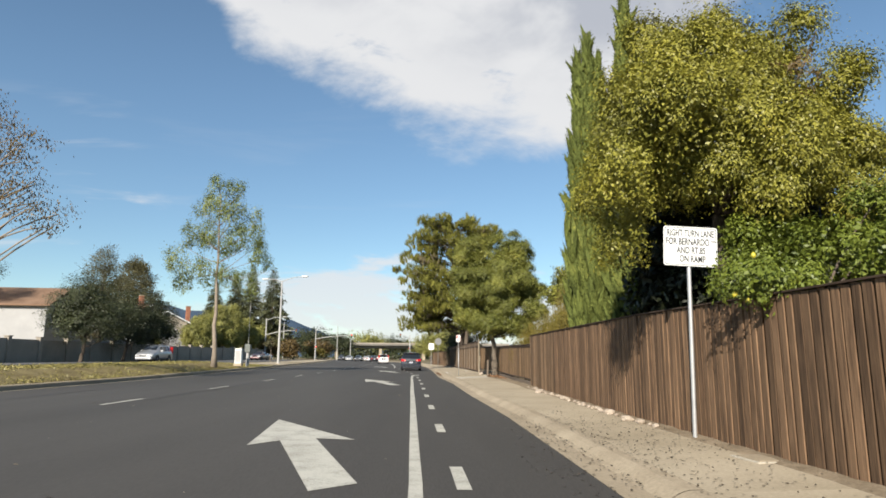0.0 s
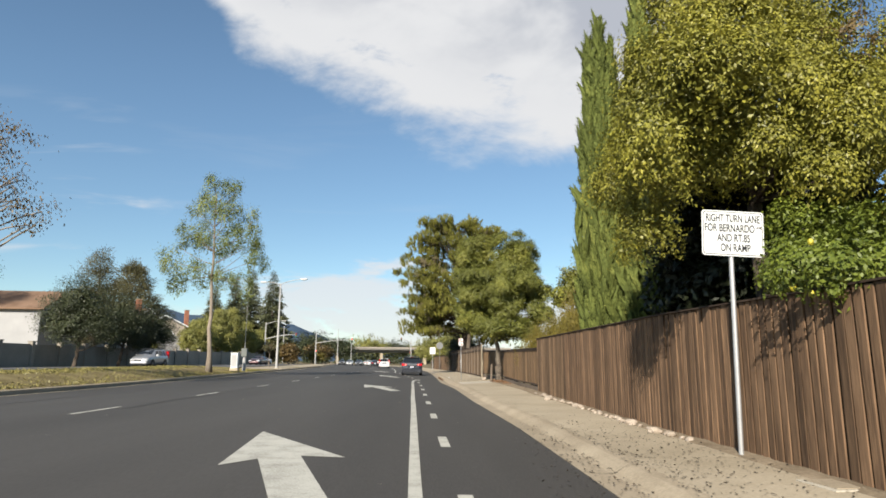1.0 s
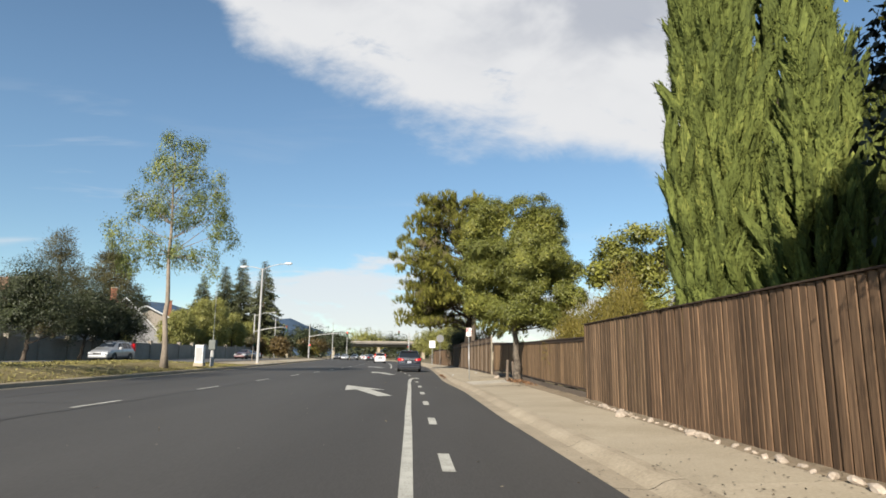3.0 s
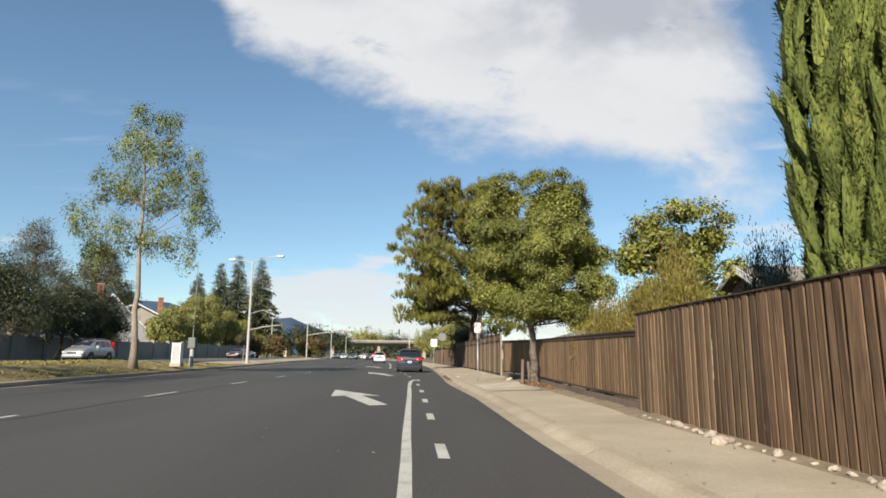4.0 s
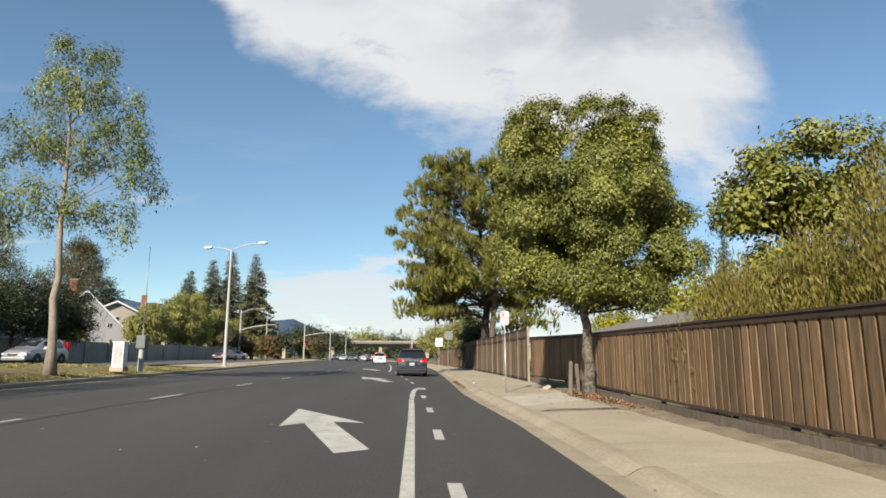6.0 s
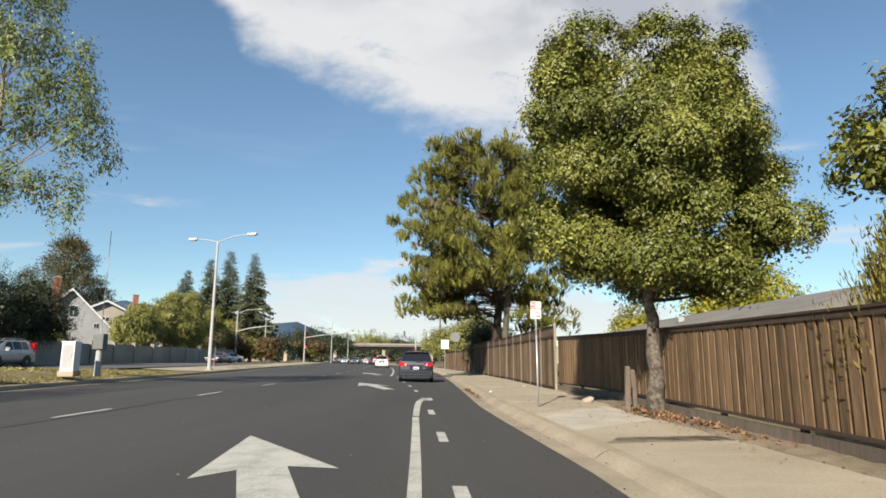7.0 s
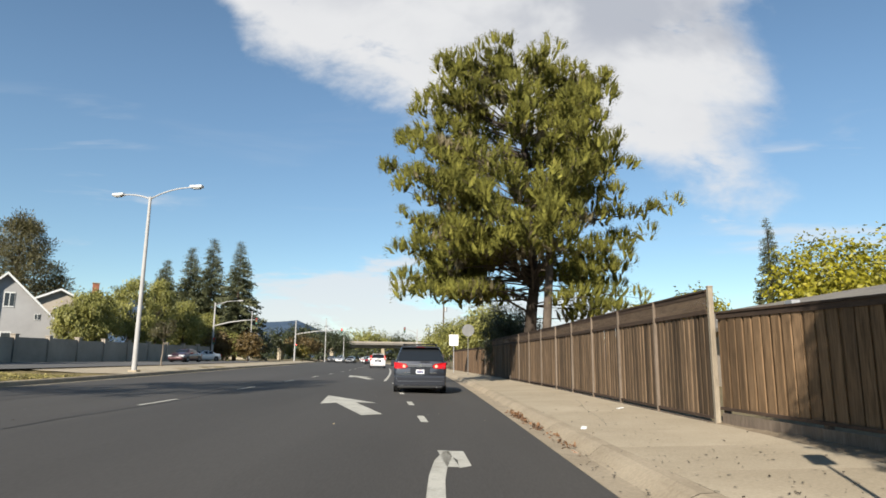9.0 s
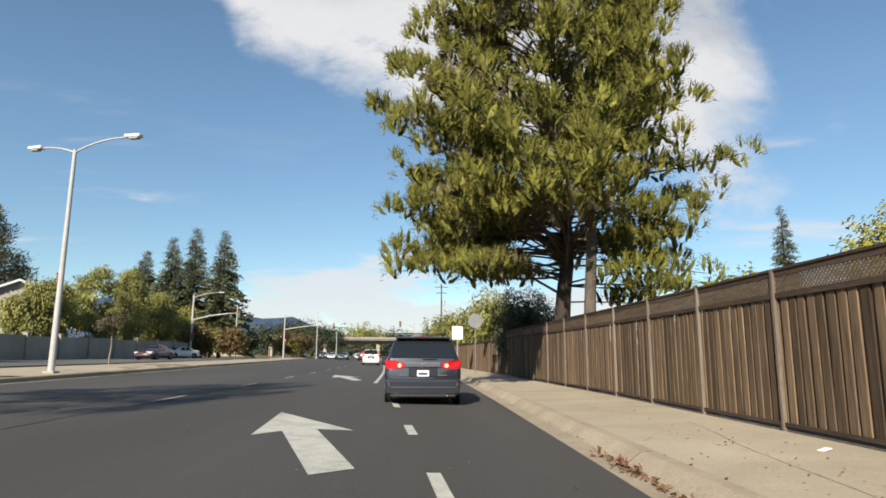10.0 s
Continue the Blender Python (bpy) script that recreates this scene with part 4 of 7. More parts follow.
for x, y, h in ((-33.5, 150, 9.0), (-24, 175, 9.5), (-22, 190, 6)):
    t = thing("pole", "slim grey pole beside the far junction", "pole", at=pose(x, y, 0.4))
    part("shaft", cyl(0.11, 0.08, -0.1, h, 10), LAMPGREY, t)
    part("cap", cyl(0.12, 0.06, h, h + 0.15, 10), LAMPGREY, t)
t = thing("utility_pole", "tall wooden utility pole with crossarms and insulators", "utility pole", at=pose(2.2, 170, 0.2))
part("shaft", cyl(0.22, 0.14, -0.2, 15.5, 10), BARK, t)
for z, w in ((14.8, 1.3), (13.6, 1.1)):
    part("crossarm", box(-w, w, -0.07, 0.07, z, z + 0.14, 0.01), BARK, t)
part("transformer", cyl(0.3, 0.3, 11.2, 12.2, 12, Matrix.Translation((0.45, 0, 0))), GALV, t)

# utility boxes on the planted strip
t = thing("utility_cabinet", "white metal utility cabinet on the planted strip", "utility box", at=pose(-14.0, 47.3, berm_top(47.3) - 0.12, 0, 0, 3))
part("body", box(-0.25, 0.25, -0.25, 0.25, 0.04, 1.15, 0.02, 2), WHITE, t)
part("plinth", box(-0.30, 0.30, -0.30, 0.30, -0.15, 0.06, 0.01), CONCRETE, t)
part("lid", box(-0.27, 0.27, -0.27, 0.27, 1.15, 1.20, 0.015, 2), WHITE, t)
part("door_edge", box(-0.20, 0.20, -0.256, -0.249, 0.14, 1.06), LAMPGREY, t)
part("handle", box(0.13, 0.16, -0.28, -0.25, 0.6, 0.75, 0.006), GALV, t)
t = thing("control_box", "grey-green control box on a post beside the cabinet", "utility box", at=pose(-13.75, 48.9, berm_top(48.9) - 0.12))
part("post", cyl(0.13, 0.12, -0.15, 1.0, 12), LAMPGREY, t)
part("case", box(-0.22, 0.22, -0.2, 0.2, 0.95, 1.6, 0.03, 2), surf("green_grey_paint", (0.10, 0.11, 0.10), (0.17, 0.18, 0.16), 0.6, 3, 30, 0.1), t)
part("antenna", cyl(0.022, 0.014, 1.6, 6.0, 8), LAMPGREY, t)

# ---- trees and shrubs, right side ----
def column(h, r0, r1, n=7, lean=(0, 0), seed=0):
    g = np.random.default_rng(seed)
    return [(Vector((lean[0] * i / n + g.normal() * r0 * 0.25 * (0 < i), lean[1] * i / n + g.normal() * r0 * 0.25 * (0 < i), h * i / n - (0.3 if i == 0 else 0))), r0 + (r1 - r0) * (i / n) ** 0.8 + (r0 * 0.5 if i == 0 else 0)) for i in range(n + 1)]


# a dome of drooping sprays whose skirt hangs over the sidewalk; below it the crown is hollow
dome = [(0.1, 0.5, 4.75, 2.6, 2.4, 3.1), (-1.7, -0.6, 5.4, 1.1, 1.2, 1.3), (-1.7, -2.0, 5.0, 0.8, 0.9, 0.8), (-2.35, -1.6, 3.7, 0.35, 0.45, 0.9), (-2.6, -2.3, 4.1, 0.5, 0.7, 0.6), (-1.95, 0.7, 3.3, 0.32, 0.4, 0.55), (-1.7, 1.1, 4.3, 0.6, 0.9, 0.8), (-1.3, -1.3, 5.6, 1.3, 1.0, 1.4), (0.2, -1.3, 4.8, 1.5, 1.0, 1.6), (1.7, -0.6, 4.6, 1.2, 1.5, 2.2), (-1.1, -0.3, 7.0, 0.95, 0.95, 0.95), (1.0, -0.3, 7.1, 1.1, 1.0, 0.95), (-0.1, -0.6, 6.8, 1.0, 1.0, 0.9), (2.2, -0.2, 6.1, 0.9, 1.0, 1.0)]
overhang = broad_tree("overhanging_tree", "dense olive-green broadleaf tree overhanging the wooden fence", (6.3, 9.2, 0.15), 11, column(3.9, 0.2, 0.12, seed=1), dome,
           LEAF_FICUS, BARK, 0.24, 90, 0.068, 0.030, cover=0.72, droop=0.9, limbs=14, limb=0.25, low_limb=0.9, core=0.8, flat=1.35, ragged=0.4, depth=0.42, lobe=0.6,
           keep=lambda x, y, z: z > 4.0 + 0.3 * max(0.0, y + 1.7) or (x < -1.6 and z > 2.2) or (x > -0.2 and y < -1.3 and z > 2.6))
g = np.random.default_rng(17)
d = unit(g.normal(size=(9, 3)) + np.array([0.0, -1.2, 0.2]))
quads("dead_leaves", clump_leaves(g, np.array([0.65, -1.75, 6.0]) + d * np.array([0.30, 0.22, 0.42]), np.full((9, 1), 0.16), d, 45, 0.075, 0.034, 0.7), LEAF_RUST, overhang, "small patch of rust-red dead leaves")
# added bush, coloured almost black to stand for the crown's dark shaded hollow
broad_tree("hollow_fill_bush", "near-black bush added as the shade in the hollow under the overhanging tree", (7.4, 10.8, 0.1), 13, column(1.8, 0.09, 0.05, seed=2),
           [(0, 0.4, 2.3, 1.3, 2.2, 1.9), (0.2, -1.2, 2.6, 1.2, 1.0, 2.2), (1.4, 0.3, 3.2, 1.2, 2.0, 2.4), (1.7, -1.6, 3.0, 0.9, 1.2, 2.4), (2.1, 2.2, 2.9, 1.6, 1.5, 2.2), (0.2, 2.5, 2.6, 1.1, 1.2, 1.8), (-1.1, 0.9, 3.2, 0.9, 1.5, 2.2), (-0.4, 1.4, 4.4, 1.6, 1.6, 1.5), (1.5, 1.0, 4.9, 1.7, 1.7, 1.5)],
           LEAF_HOLLOW, BARK, 0.4, 22, 0.17, 0.08, cover=0.5, limbs=5, category="bush", core=1.0)
lemon = broad_tree("lemon_tree", "bright green lemon bush with yellow fruit hanging over the fence", (6.2, 6.2, 0.15), 12, column(1.9, 0.09, 0.05, seed=2),
                   [(-0.15, 0.8, 2.45, 0.85, 0.7, 0.7), (0.8, 0.3, 2.7, 0.9, 0.8, 0.9), (-0.95, -0.6, 2.1, 0.5, 0.7, 0.35), (-1.25, -0.15, 2.15, 0.32, 0.5, 0.28), (-1.4, -0.9, 2.05, 0.4, 0.6, 0.28), (0.5, -0.9, 2.5, 0.8, 0.7, 0.8), (0.1, 1.5, 3.0, 0.8, 0.5, 0.6)],
                   LEAF_CITRUS, BARK, 0.20, 66, 0.066, 0.034, cover=0.6, droop=0.6, limbs=6, core=0.9, flat=1.0, ragged=0.25, lobe=0.45)
LEMON = surf("lemon_peel", (0.42, 0.36, 0.03), (0.58, 0.50, 0.05), 0.5, 4, 60, 0.1)
for x, y, z in ((-1.46, -0.75, 1.86), (-1.42, -0.35, 1.98), (-1.40, -1.2, 1.95), (-1.1, 0.15, 2.05), (-0.9, 0.05, 2.6)):
    bm = bmesh.new()
    bmesh.ops.create_icosphere(bm, subdivisions=2, radius=0.036)
    for v in bm.verts:
        v.co = Vector((v.co.x + x, v.co.y + y, v.co.z * (1.25 + 2.0 * abs(v.co.z)) + z))
    part("lemon", bm, LEMON, lemon, "ripe yellow lemon")


def cypress(x, y, r, h, seed):
    """A narrow column closely set with upright flames of scaly sprays."""
    g = np.random.default_rng(seed)
    t = thing("cypress", "tall narrow dark green cypress behind the fence", "tree", "cypresses", at=Matrix.Translation((x, y, 0.15)))
    tubes("trunk", [column(h * 0.85, 0.16, 0.03, seed=seed)], BARK, t, n=8)
    n = int(29 * r * h) + 50
    f = (np.arange(n) + g.random(n)) / n
    w = r * (0.42 + 0.72 * np.sin(math.pi * np.minimum(1.0, f * 1.05 + 0.06))) * (1 - f ** 1.9) + 0.05
    a = np.arange(n) * 2.39996 + 0.5 * g.random(n)
    R = np.maximum(0.0, w * (0.80 + 0.22 * g.random(n)) - 0.10)
    C = np.stack([np.cos(a) * R, np.sin(a) * R, 0.6 + (h - 1.5) * f], axis=1)
    D = np.stack([np.cos(a), np.sin(a), 0 * a], axis=1)
    rng = np.random.default_rng(seed + 500)
    near = x < 7.0
    flames, V, Fc = tufts(rng, C, D, 66 if near else 40, 0.95, 0.165, 0.10, 0.020 if near else 0.028, 0.24, 0.80, 0.9, 0.75)
    quads("crown", flames, LEAF_CYP, t)
    raw("inner_sprays", V, Fc, LEAF_CYP, t, "closely packed upright sprays")
    return t


for i, (x, y, r, h) in enumerate(((5.85, 17.9, 0.64, 12.3), (6.18, 17.7, 0.68, 12.9), (6.54, 17.8, 0.68, 12.1), (7.75, 18.3, 1.05, 16.4), (7.3, 16.6, 1.0, 7.6), (8.3, 17.4, 1.0, 10.0), (8.9, 16.7, 1.0, 6.6))):
    cypress(x, y, r, h, 20 + i)
mass = [(-1.45, 0.0, 7.2, 1.25, 1.4, 1.6), (0.95, 0.0, 7.0, 1.7, 1.6, 1.9), (-1.5, -0.6, 5.5, 1.35, 1.6, 1.3), (0.2, -0.9, 5.4, 1.7, 1.8, 1.4), (1.9, 0.0, 5.4, 1.15, 1.4, 1.4), (-2.05, 0.2, 4.1, 0.8, 1.1, 0.75), (2.35, -0.4, 3.9, 0.95, 1.3, 0.95), (0.2, 1.4, 4.9, 2.2, 1.3, 1.7), (0.3, -1.2, 4.2, 1.2, 0.9, 0.7), (1.5, 0.8, 3.0, 0.65, 0.7, 0.65), (-0.5, 0.6, 3.5, 0.8, 0.8, 0.6), (-2.2, -0.4, 6.0, 0.6, 0.8, 0.8), (2.7, 0.1, 5.0, 0.6, 0.8, 0.7)]
broad_tree("street_tree", "rounded green street tree with a leaning grey trunk", (4.82, 35.62, 0.2), 31, column(4.6, 0.19, 0.06, n=12, lean=(-0.3, -0.75), seed=5), mass + [(-1.8, -0.7, 3.5, 0.8, 0.9, 0.7), (-0.4, -1.3, 2.9, 0.8, 0.7, 0.65), (-1.3, -0.4, 3.2, 1.1, 1.2, 0.8), (0.3, -1.0, 3.2, 1.2, 1.0, 0.8), (1.6, -0.2, 3.0, 1.2, 1.2, 0.9), (0.2, 0.7, 3.0, 1.3, 1.0, 0.8)],
           LEAF_STREET, BARK_PALE, 0.23, 58, 0.080, 0.044, cover=0.58, droop=0.7, limbs=18, core=1.6, flat=1.1, ragged=0.32, depth=0.5, lobe=0.58)


def pine_tree(base, seed, k):
    """Boughs rise from the whole length of two trunks and carry upright pointed brushes of needles in separate sprays; k: its size."""
    g = np.random.default_rng(seed)
    t = thing("pine", "big shaggy pine with a dark furrowed trunk behind the fence", "tree", at=Matrix.Translation(base))
    trunk = [(p * k + Vector((0, -2.0 * min(1.0, p.z / 9.0), 0)), r * k) for p, r in column(17.0, 0.42, 0.05, n=14, lean=(-1.1, 0.0), seed=8)]
    west = [(3.6, 4.4), (4.4, 6.7), (6.5, 7.0), (11.8, 6.9), (13.7, 5.9), (16.0, 5.1), (17.4, 4.4), (18.3, 3.6)]
    east = [(2.6, 4.0), (4.6, 4.6), (8.4, 5.0), (10.0, 5.3), (13.5, 5.2), (16.4, 5.4), (17.6, 4.6), (18.3, 3.4)]
    deep = [(3.6, 4.0), (6.0, 5.6), (11.0, 5.6), (15.0, 4.6), (18.3, 2.4)]
    limbs, C, D, B, E = [], [], [], [], []

    def bough(x, y, z, rise):
        tip = Vector((x * k - 0.35, y * k - 2.5, z * k * 0.93))
        R = math.hypot(x, y) * k
        za = min(max(2.9, z * k * 0.93 - rise * R - 0.4), 15.8 * k)
        f = za / (17.0 * k) * 14
        i = min(int(f), 13)
        a = trunk[i][0].lerp(trunk[i + 1][0], f - i)
        L = (tip - a).length
        path = bent(g, a, tip, 0.015 + 0.006 * L, 0.010, 0.14, 6)
        limbs.append(path)
        out = Vector((tip.x - a.x, tip.y - a.y, 0)).normalized()
        n = 2 + int(L * 0.62)
        for j in range(n):                      # rounded sprays along the outer part of the bough
            s = 1.0 if j == 0 else 0.36 + 0.52 * (j + g.random() * 0.6) / n
            q = min(int(s * 6), 5)
            p = path[q][0].lerp(path[q + 1][0], min(1.0, s * 6 - q))
            w = 0.46 * (0.7 + 0.6 * g.random())
            dead = s < 0.75 and g.random() < 0.3
            for _ in range(8):
                d = unit(g.normal(size=3) + np.array([0.5 * out.x, 0.5 * out.y, 0.7]))
                (B if dead else C).append((p.x + d[0] * w, p.y + d[1] * w, p.z + d[2] * w * 0.65))
                (E if dead else D).append(tuple(d))

    for i in range(230):
        z = 4.2 + 14.2 * (i + g.random()) / 230
        az = g.random() * 2 * math.pi
        c, s = math.cos(az), math.sin(az)
        rx, ry = along(z, west if c < 0 else east), along(z, deep)
        R = (0.45 + 0.55 * g.random() ** 0.45)
        x, y = c * rx * R - 1.1 * z / 17.0, s * ry * R
        if (x > 1.2 and z < 10.5 and g.random() < 0.4) or (abs(x + 0.2) < 2.0 and z < 6.6 and y < 2.5):
            continue
        bough(x, y, z, 0.15 + 0.3 * g.random() if z > 7 else -0.25 + 0.2 * g.random())
    for x, y, z in ((7.1, 0.0, 9.9), (6.0, 0.4, 8.3), (5.0, -0.8, 4.5), (3.6, -1.5, 3.9), (4.4, 0.6, 5.4), (-6.6, 0.0, 4.6), (-5.4, -1.6, 4.5), (5.2, 0.4, 3.6), (3.2, 0.5, 3.3), (4.6, -0.5, 6.6), (2.6, -0.8, 5.6), (-5.8, 0.8, 5.4), (-4.2, -1.0, 4.4), (-3.2, 0.5, 4.7)):
        bough(x, y, z, 0.1 if z > 6 else -0.2)
    fork = [(Vector((-0.15, -3.8, -0.3)), 0.25), (Vector((-0.15, -3.8, 2.0)), 0.21), (Vector((0.1, -3.5, 5.0)), 0.18), (Vector((0.2, -3.0, 8.5)), 0.15), (Vector((0.6, -2.7, 11.5)), 0.10), (Vector((0.8, -2.5, 14.0)), 0.04)]
    tubes("trunk", [trunk], BARK_DARK, t, n=12)
    tubes("second_trunk", [fork], BARK, t, "paler second trunk", n=10)
    for path in limbs:
        tubes("limb", [path], BARK_LIMB, t, n=6)
    for name, P, W, per, leaf, lab in (("crown", C, D, 34, LEAF_PINE, ""), ("brown_needles", B, E, 22, LEAF_DEAD, "tan dead needles inside the crown")):
        needles, V, Fc = tufts(g, np.array(P), np.array(W), per, 0.48, 0.27, 0.17, 0.022, 0.70, 0.50, 0.2, 0.36, 3)
        tuft = quads(name, needles, leaf, t, lab)
        raw("inner_sprays", V, Fc, leaf, tuft)
    return t


pine_tree((4.95, 66.2, 0.2), 41, 0.93)
broad_tree("magnolia_tree", "dark glossy-leaved tree behind the fence", (9.6, 32.8, 0.1), 51, column(3.5, 0.2, 0.12, seed=9),
           [(-0.2, 0, 5.0, 1.9, 1.9, 1.2), (-1.7, -0.3, 4.7, 0.9, 1.1, 0.8), (1.5, 0, 5.6, 0.9, 1.1, 0.9), (0.1, -0.8, 6.3, 1.2, 1.1, 0.5), (-0.2, 0, 3.2, 1.8, 1.7, 1.2), (2.1, 0, 4.3, 0.7, 0.9, 0.5), (-1.0, -0.4, 5.9, 0.7, 0.8, 0.5)],
           LEAF_MAG, BARK, 0.32, 40, 0.135, 0.066, cover=0.5, droop=0.1, limbs=26, core=0.4, ragged=0.3, depth=0.35, lobe=0.6)
for i, (x, y, h, r, m, lab) in enumerate(((7.0, 26.6, 4.3, 0.8, LEAF_BRONZE, "tall bronze shrub behind the fence"), (6.0, 29.6, 3.0, 0.95, LEAF_BRONZE, "bushy yellow-green shrub behind the fence"), (6.5, 27.6, 3.2, 0.95, LEAF_BRONZE, "bronze shrub with upright shoots behind the fence"), (6.4, 25.3, 2.9, 0.65, LEAF_BRONZE, "bronze shrub with upright shoots behind the fence"), (9.5, 27.0, 4.7, 0.32, LEAF_OLIVE, "thin upright grey-green shrub"), (10.3, 27.2, 4.6, 0.32, LEAF_OLIVE, "thin upright grey-green shrub"))):
    tree("shrub", lab, (x, y, 0.1), 60 + i, column(h * 0.5, 0.05, 0.02, seed=i), [(0, 0, h * 0.45, r, r, h * 0.36, 120), (0.2, 0.1, h * 0.72, r * 0.6, r * 0.6, h * 0.26, 70)], 14, m, BARK, 60 if r > 0.5 else 22, 0.16, 0.11, 0.022, "up", 0.4, category="shrub", flat=1.6)
for i, (x, y, r, h) in enumerate(((4.6, 76.5, 1.7, 4.6), (6.3, 79.0, 1.9, 4.0))):
    tree("dark_bush", "dense dark green bush rising over the fence", (x, y, 0.2), 70 + i, column(2.0, 0.12, 0.06, seed=i), [(0, 0, h - 1.5, r, r, 1.6, 170), (0, 0, 1.6, r * 0.9, r * 0.9, 1.4, 90)], 8, LEAF_OLIVE, BARK, 34, 0.2, 0.15, 0.07, "broad", 0.6, category="bush", core=0.4)
for i, (x, y, h, r) in enumerate(((23.0, 71.0, 9.0, 3.0), (27.5, 73.0, 9.4, 3.0), (18.5, 78.0, 6.0, 2.0), (3.5, 108.0, 6.0, 3.0), (2.0, 118.0, 6.2, 3.2), (5.5, 102.0, 7.6, 2.4))):
    tree("yellow_tree", "tree with yellow autumn leaves behind the houses", (x, y, 0.1), 80 + i, column(h * 0.5, 0.16, 0.08, seed=i), [(0, 0, h * 0.66, r, r, h * 0.32, 190), (r * 0.5, 0, h * 0.5, r * 0.7, r * 0.7, h * 0.25, 80), (-r * 0.5, 0, h * 0.52, r * 0.7, r * 0.7, h * 0.25, 80)], 18, LEAF_YELLOW if i < 3 else LEAF_PEPPER, BARK, 13, 0.3, 0.30, 0.17, "broad", 0.5, group="yellow trees", core=0.4)


def conifer(name, label, x, y, z, h, r, seed, leaf, group=""):
    rng = np.random.default_rng(seed)
    t = thing(name, label, "tree", group, at=Matrix.Translation((x, y, z)))
    tubes("trunk", [[((0, 0, -0.2), h * 0.018), ((0, 0, h * 0.5), h * 0.011), ((0, 0, h * 0.98), 0.03)]], BARK, t)
    C, D = [], []
    for k in range(300):            # boughs, each a row of sprays from trunk to tip
        f = (k + rng.random()) / 300
        f = f ** 0.85
        a = rng.random() * 2 * math.pi
        R = r * (1 - f) ** 0.9 * (0.55 + 0.55 * rng.random()) + 0.05
        for s in np.linspace(0.2, 1.0, 2 + int(R * 1.6)):
            C.append((math.cos(a) * R * s, math.sin(a) * R * s, h * (0.06 + 0.94 * f) - R * 0.22 * s * s))
            D.append((math.cos(a), math.sin(a), 0.2))
    C, D = np.array(C), unit(np.array(D))
    Q = leaves(rng, C, D, 14, 0.28, 0.62, 0.34, "out", 0.5)
    mid = Q.mean(axis=1, keepdims=True)
    fade = np.clip(1.25 - mid[:, :, 2:3] / h, 0.26, 1.0)
    quads("crown", mid + (Q - mid) * fade, leaf, t)
    return t


for i, (x, y, h, r) in enumerate(((-37.4, 153.5, 22.8, 6.4), (-42.8, 154.0, 23.4, 5.6), (-46.5, 153.0, 21.4, 5.4), (-52.5, 156.0, 19.4, 5.2))):
    conifer("redwood", "tall narrow redwood far beyond the junction", x, y, 0.4, h, r, 90 + i, LEAF_RED, "redwoods")
conifer("spruce", "grey-green conifer far behind the houses", 72.0, 165.0, 0.1, 32.0, 5.5, 99, LEAF_RED)

# ---- left side: trees ----
gum = [(0.0, 0.0, 12.5, 1.46, 1.46, 1.34), (-1.1, 0.0, 11.3, 1.34, 1.46, 1.1), (1.2, 0.2, 10.6, 1.59, 1.59, 1.22), (-1.6, 0.3, 9.4, 1.59, 1.59, 1.1), (2.0, -0.2, 8.9, 1.46, 1.46, 1.1), (-2.6, 0.0, 7.3, 1.22, 1.46, 1.34), (2.7, 0.0, 7.3, 1.34, 1.46, 1.22), (0.0, 0.0, 8.6, 1.46, 1.46, 1.22), (-0.9, 0.0, 6.6, 1.46, 1.46, 0.98), (1.3, 0.3, 6.0, 1.46, 1.46, 0.85), (-2.9, 0.3, 5.8, 0.85, 0.98, 0.85), (2.2, 0.0, 5.3, 0.85, 0.98, 0.61)]
broad_tree("gum_tree", "tall open gum tree with a pale bare trunk on a bank", (-14.3, 42.5, berm_top(42) - 0.1), 101, column(12.6, 0.18, 0.03, n=14, lean=(-0.4, 0), seed=3), gum,
           LEAF_EUC, BARK_GUM, 0.34, 26, 0.15, 0.055, cover=0.48, droop=1.2, limbs=36, limb=0.2, low_limb=0.5, core=0.0, flat=1.4, ragged=0.35, depth=0.5, lobe=0.6)
tree("sparse_tree", "half-bare autumn tree with pale drooping leaves on the planted strip", (-19.3, 23.5, berm_top(24) - 0.15), 111, column(10.0, 0.2, 0.05, n=8, lean=(0.2, 0), seed=4), [(0.2, 0, 9.6, 2.0, 2.2, 3.0, 150), (2.0, 0, 7.6, 1.7, 1.6, 1.3, 46), (3.6, 0.2, 6.6, 1.2, 1.2, 0.8, 22), (2.6, 0, 9.6, 1.2, 1.4, 1.2, 26)], 70, LEAF_RUST, BARK_GUM, 20, 0.26, 0.13, 0.06, "droop", 0.3, low_limb=0.3, limb=0.3)
for i, (x, y, h, r) in enumerate(((-32.2, 58.5, 8.8, 3.1), (-32.2, 67.0, 7.8, 2.7), (-32.0, 73.0, 7.6, 3.0))):
    tree("olive_tree", "dark grey-green olive tree in front of the garden wall", (x, y, STREET_Z), 120 + i, column(2.4, 0.20, 0.13, lean=(0.4, 0), seed=i), [(0, 0, h * 0.70, r, r, h * 0.27, 230), (-r * 0.55, 0, h * 0.52, r * 0.7, r * 0.75, h * 0.25, 130), (r * 0.55, 0.2, h * 0.48, r * 0.7, r * 0.75, h * 0.25, 130), (0, -r * 0.5, h * 0.42, r * 0.7, r * 0.5, h * 0.20, 90)], 20, LEAF_OLIVE, BARK, 30, 0.24, 0.16, 0.065, "broad", 0.55, group="olive trees", core=0.5)
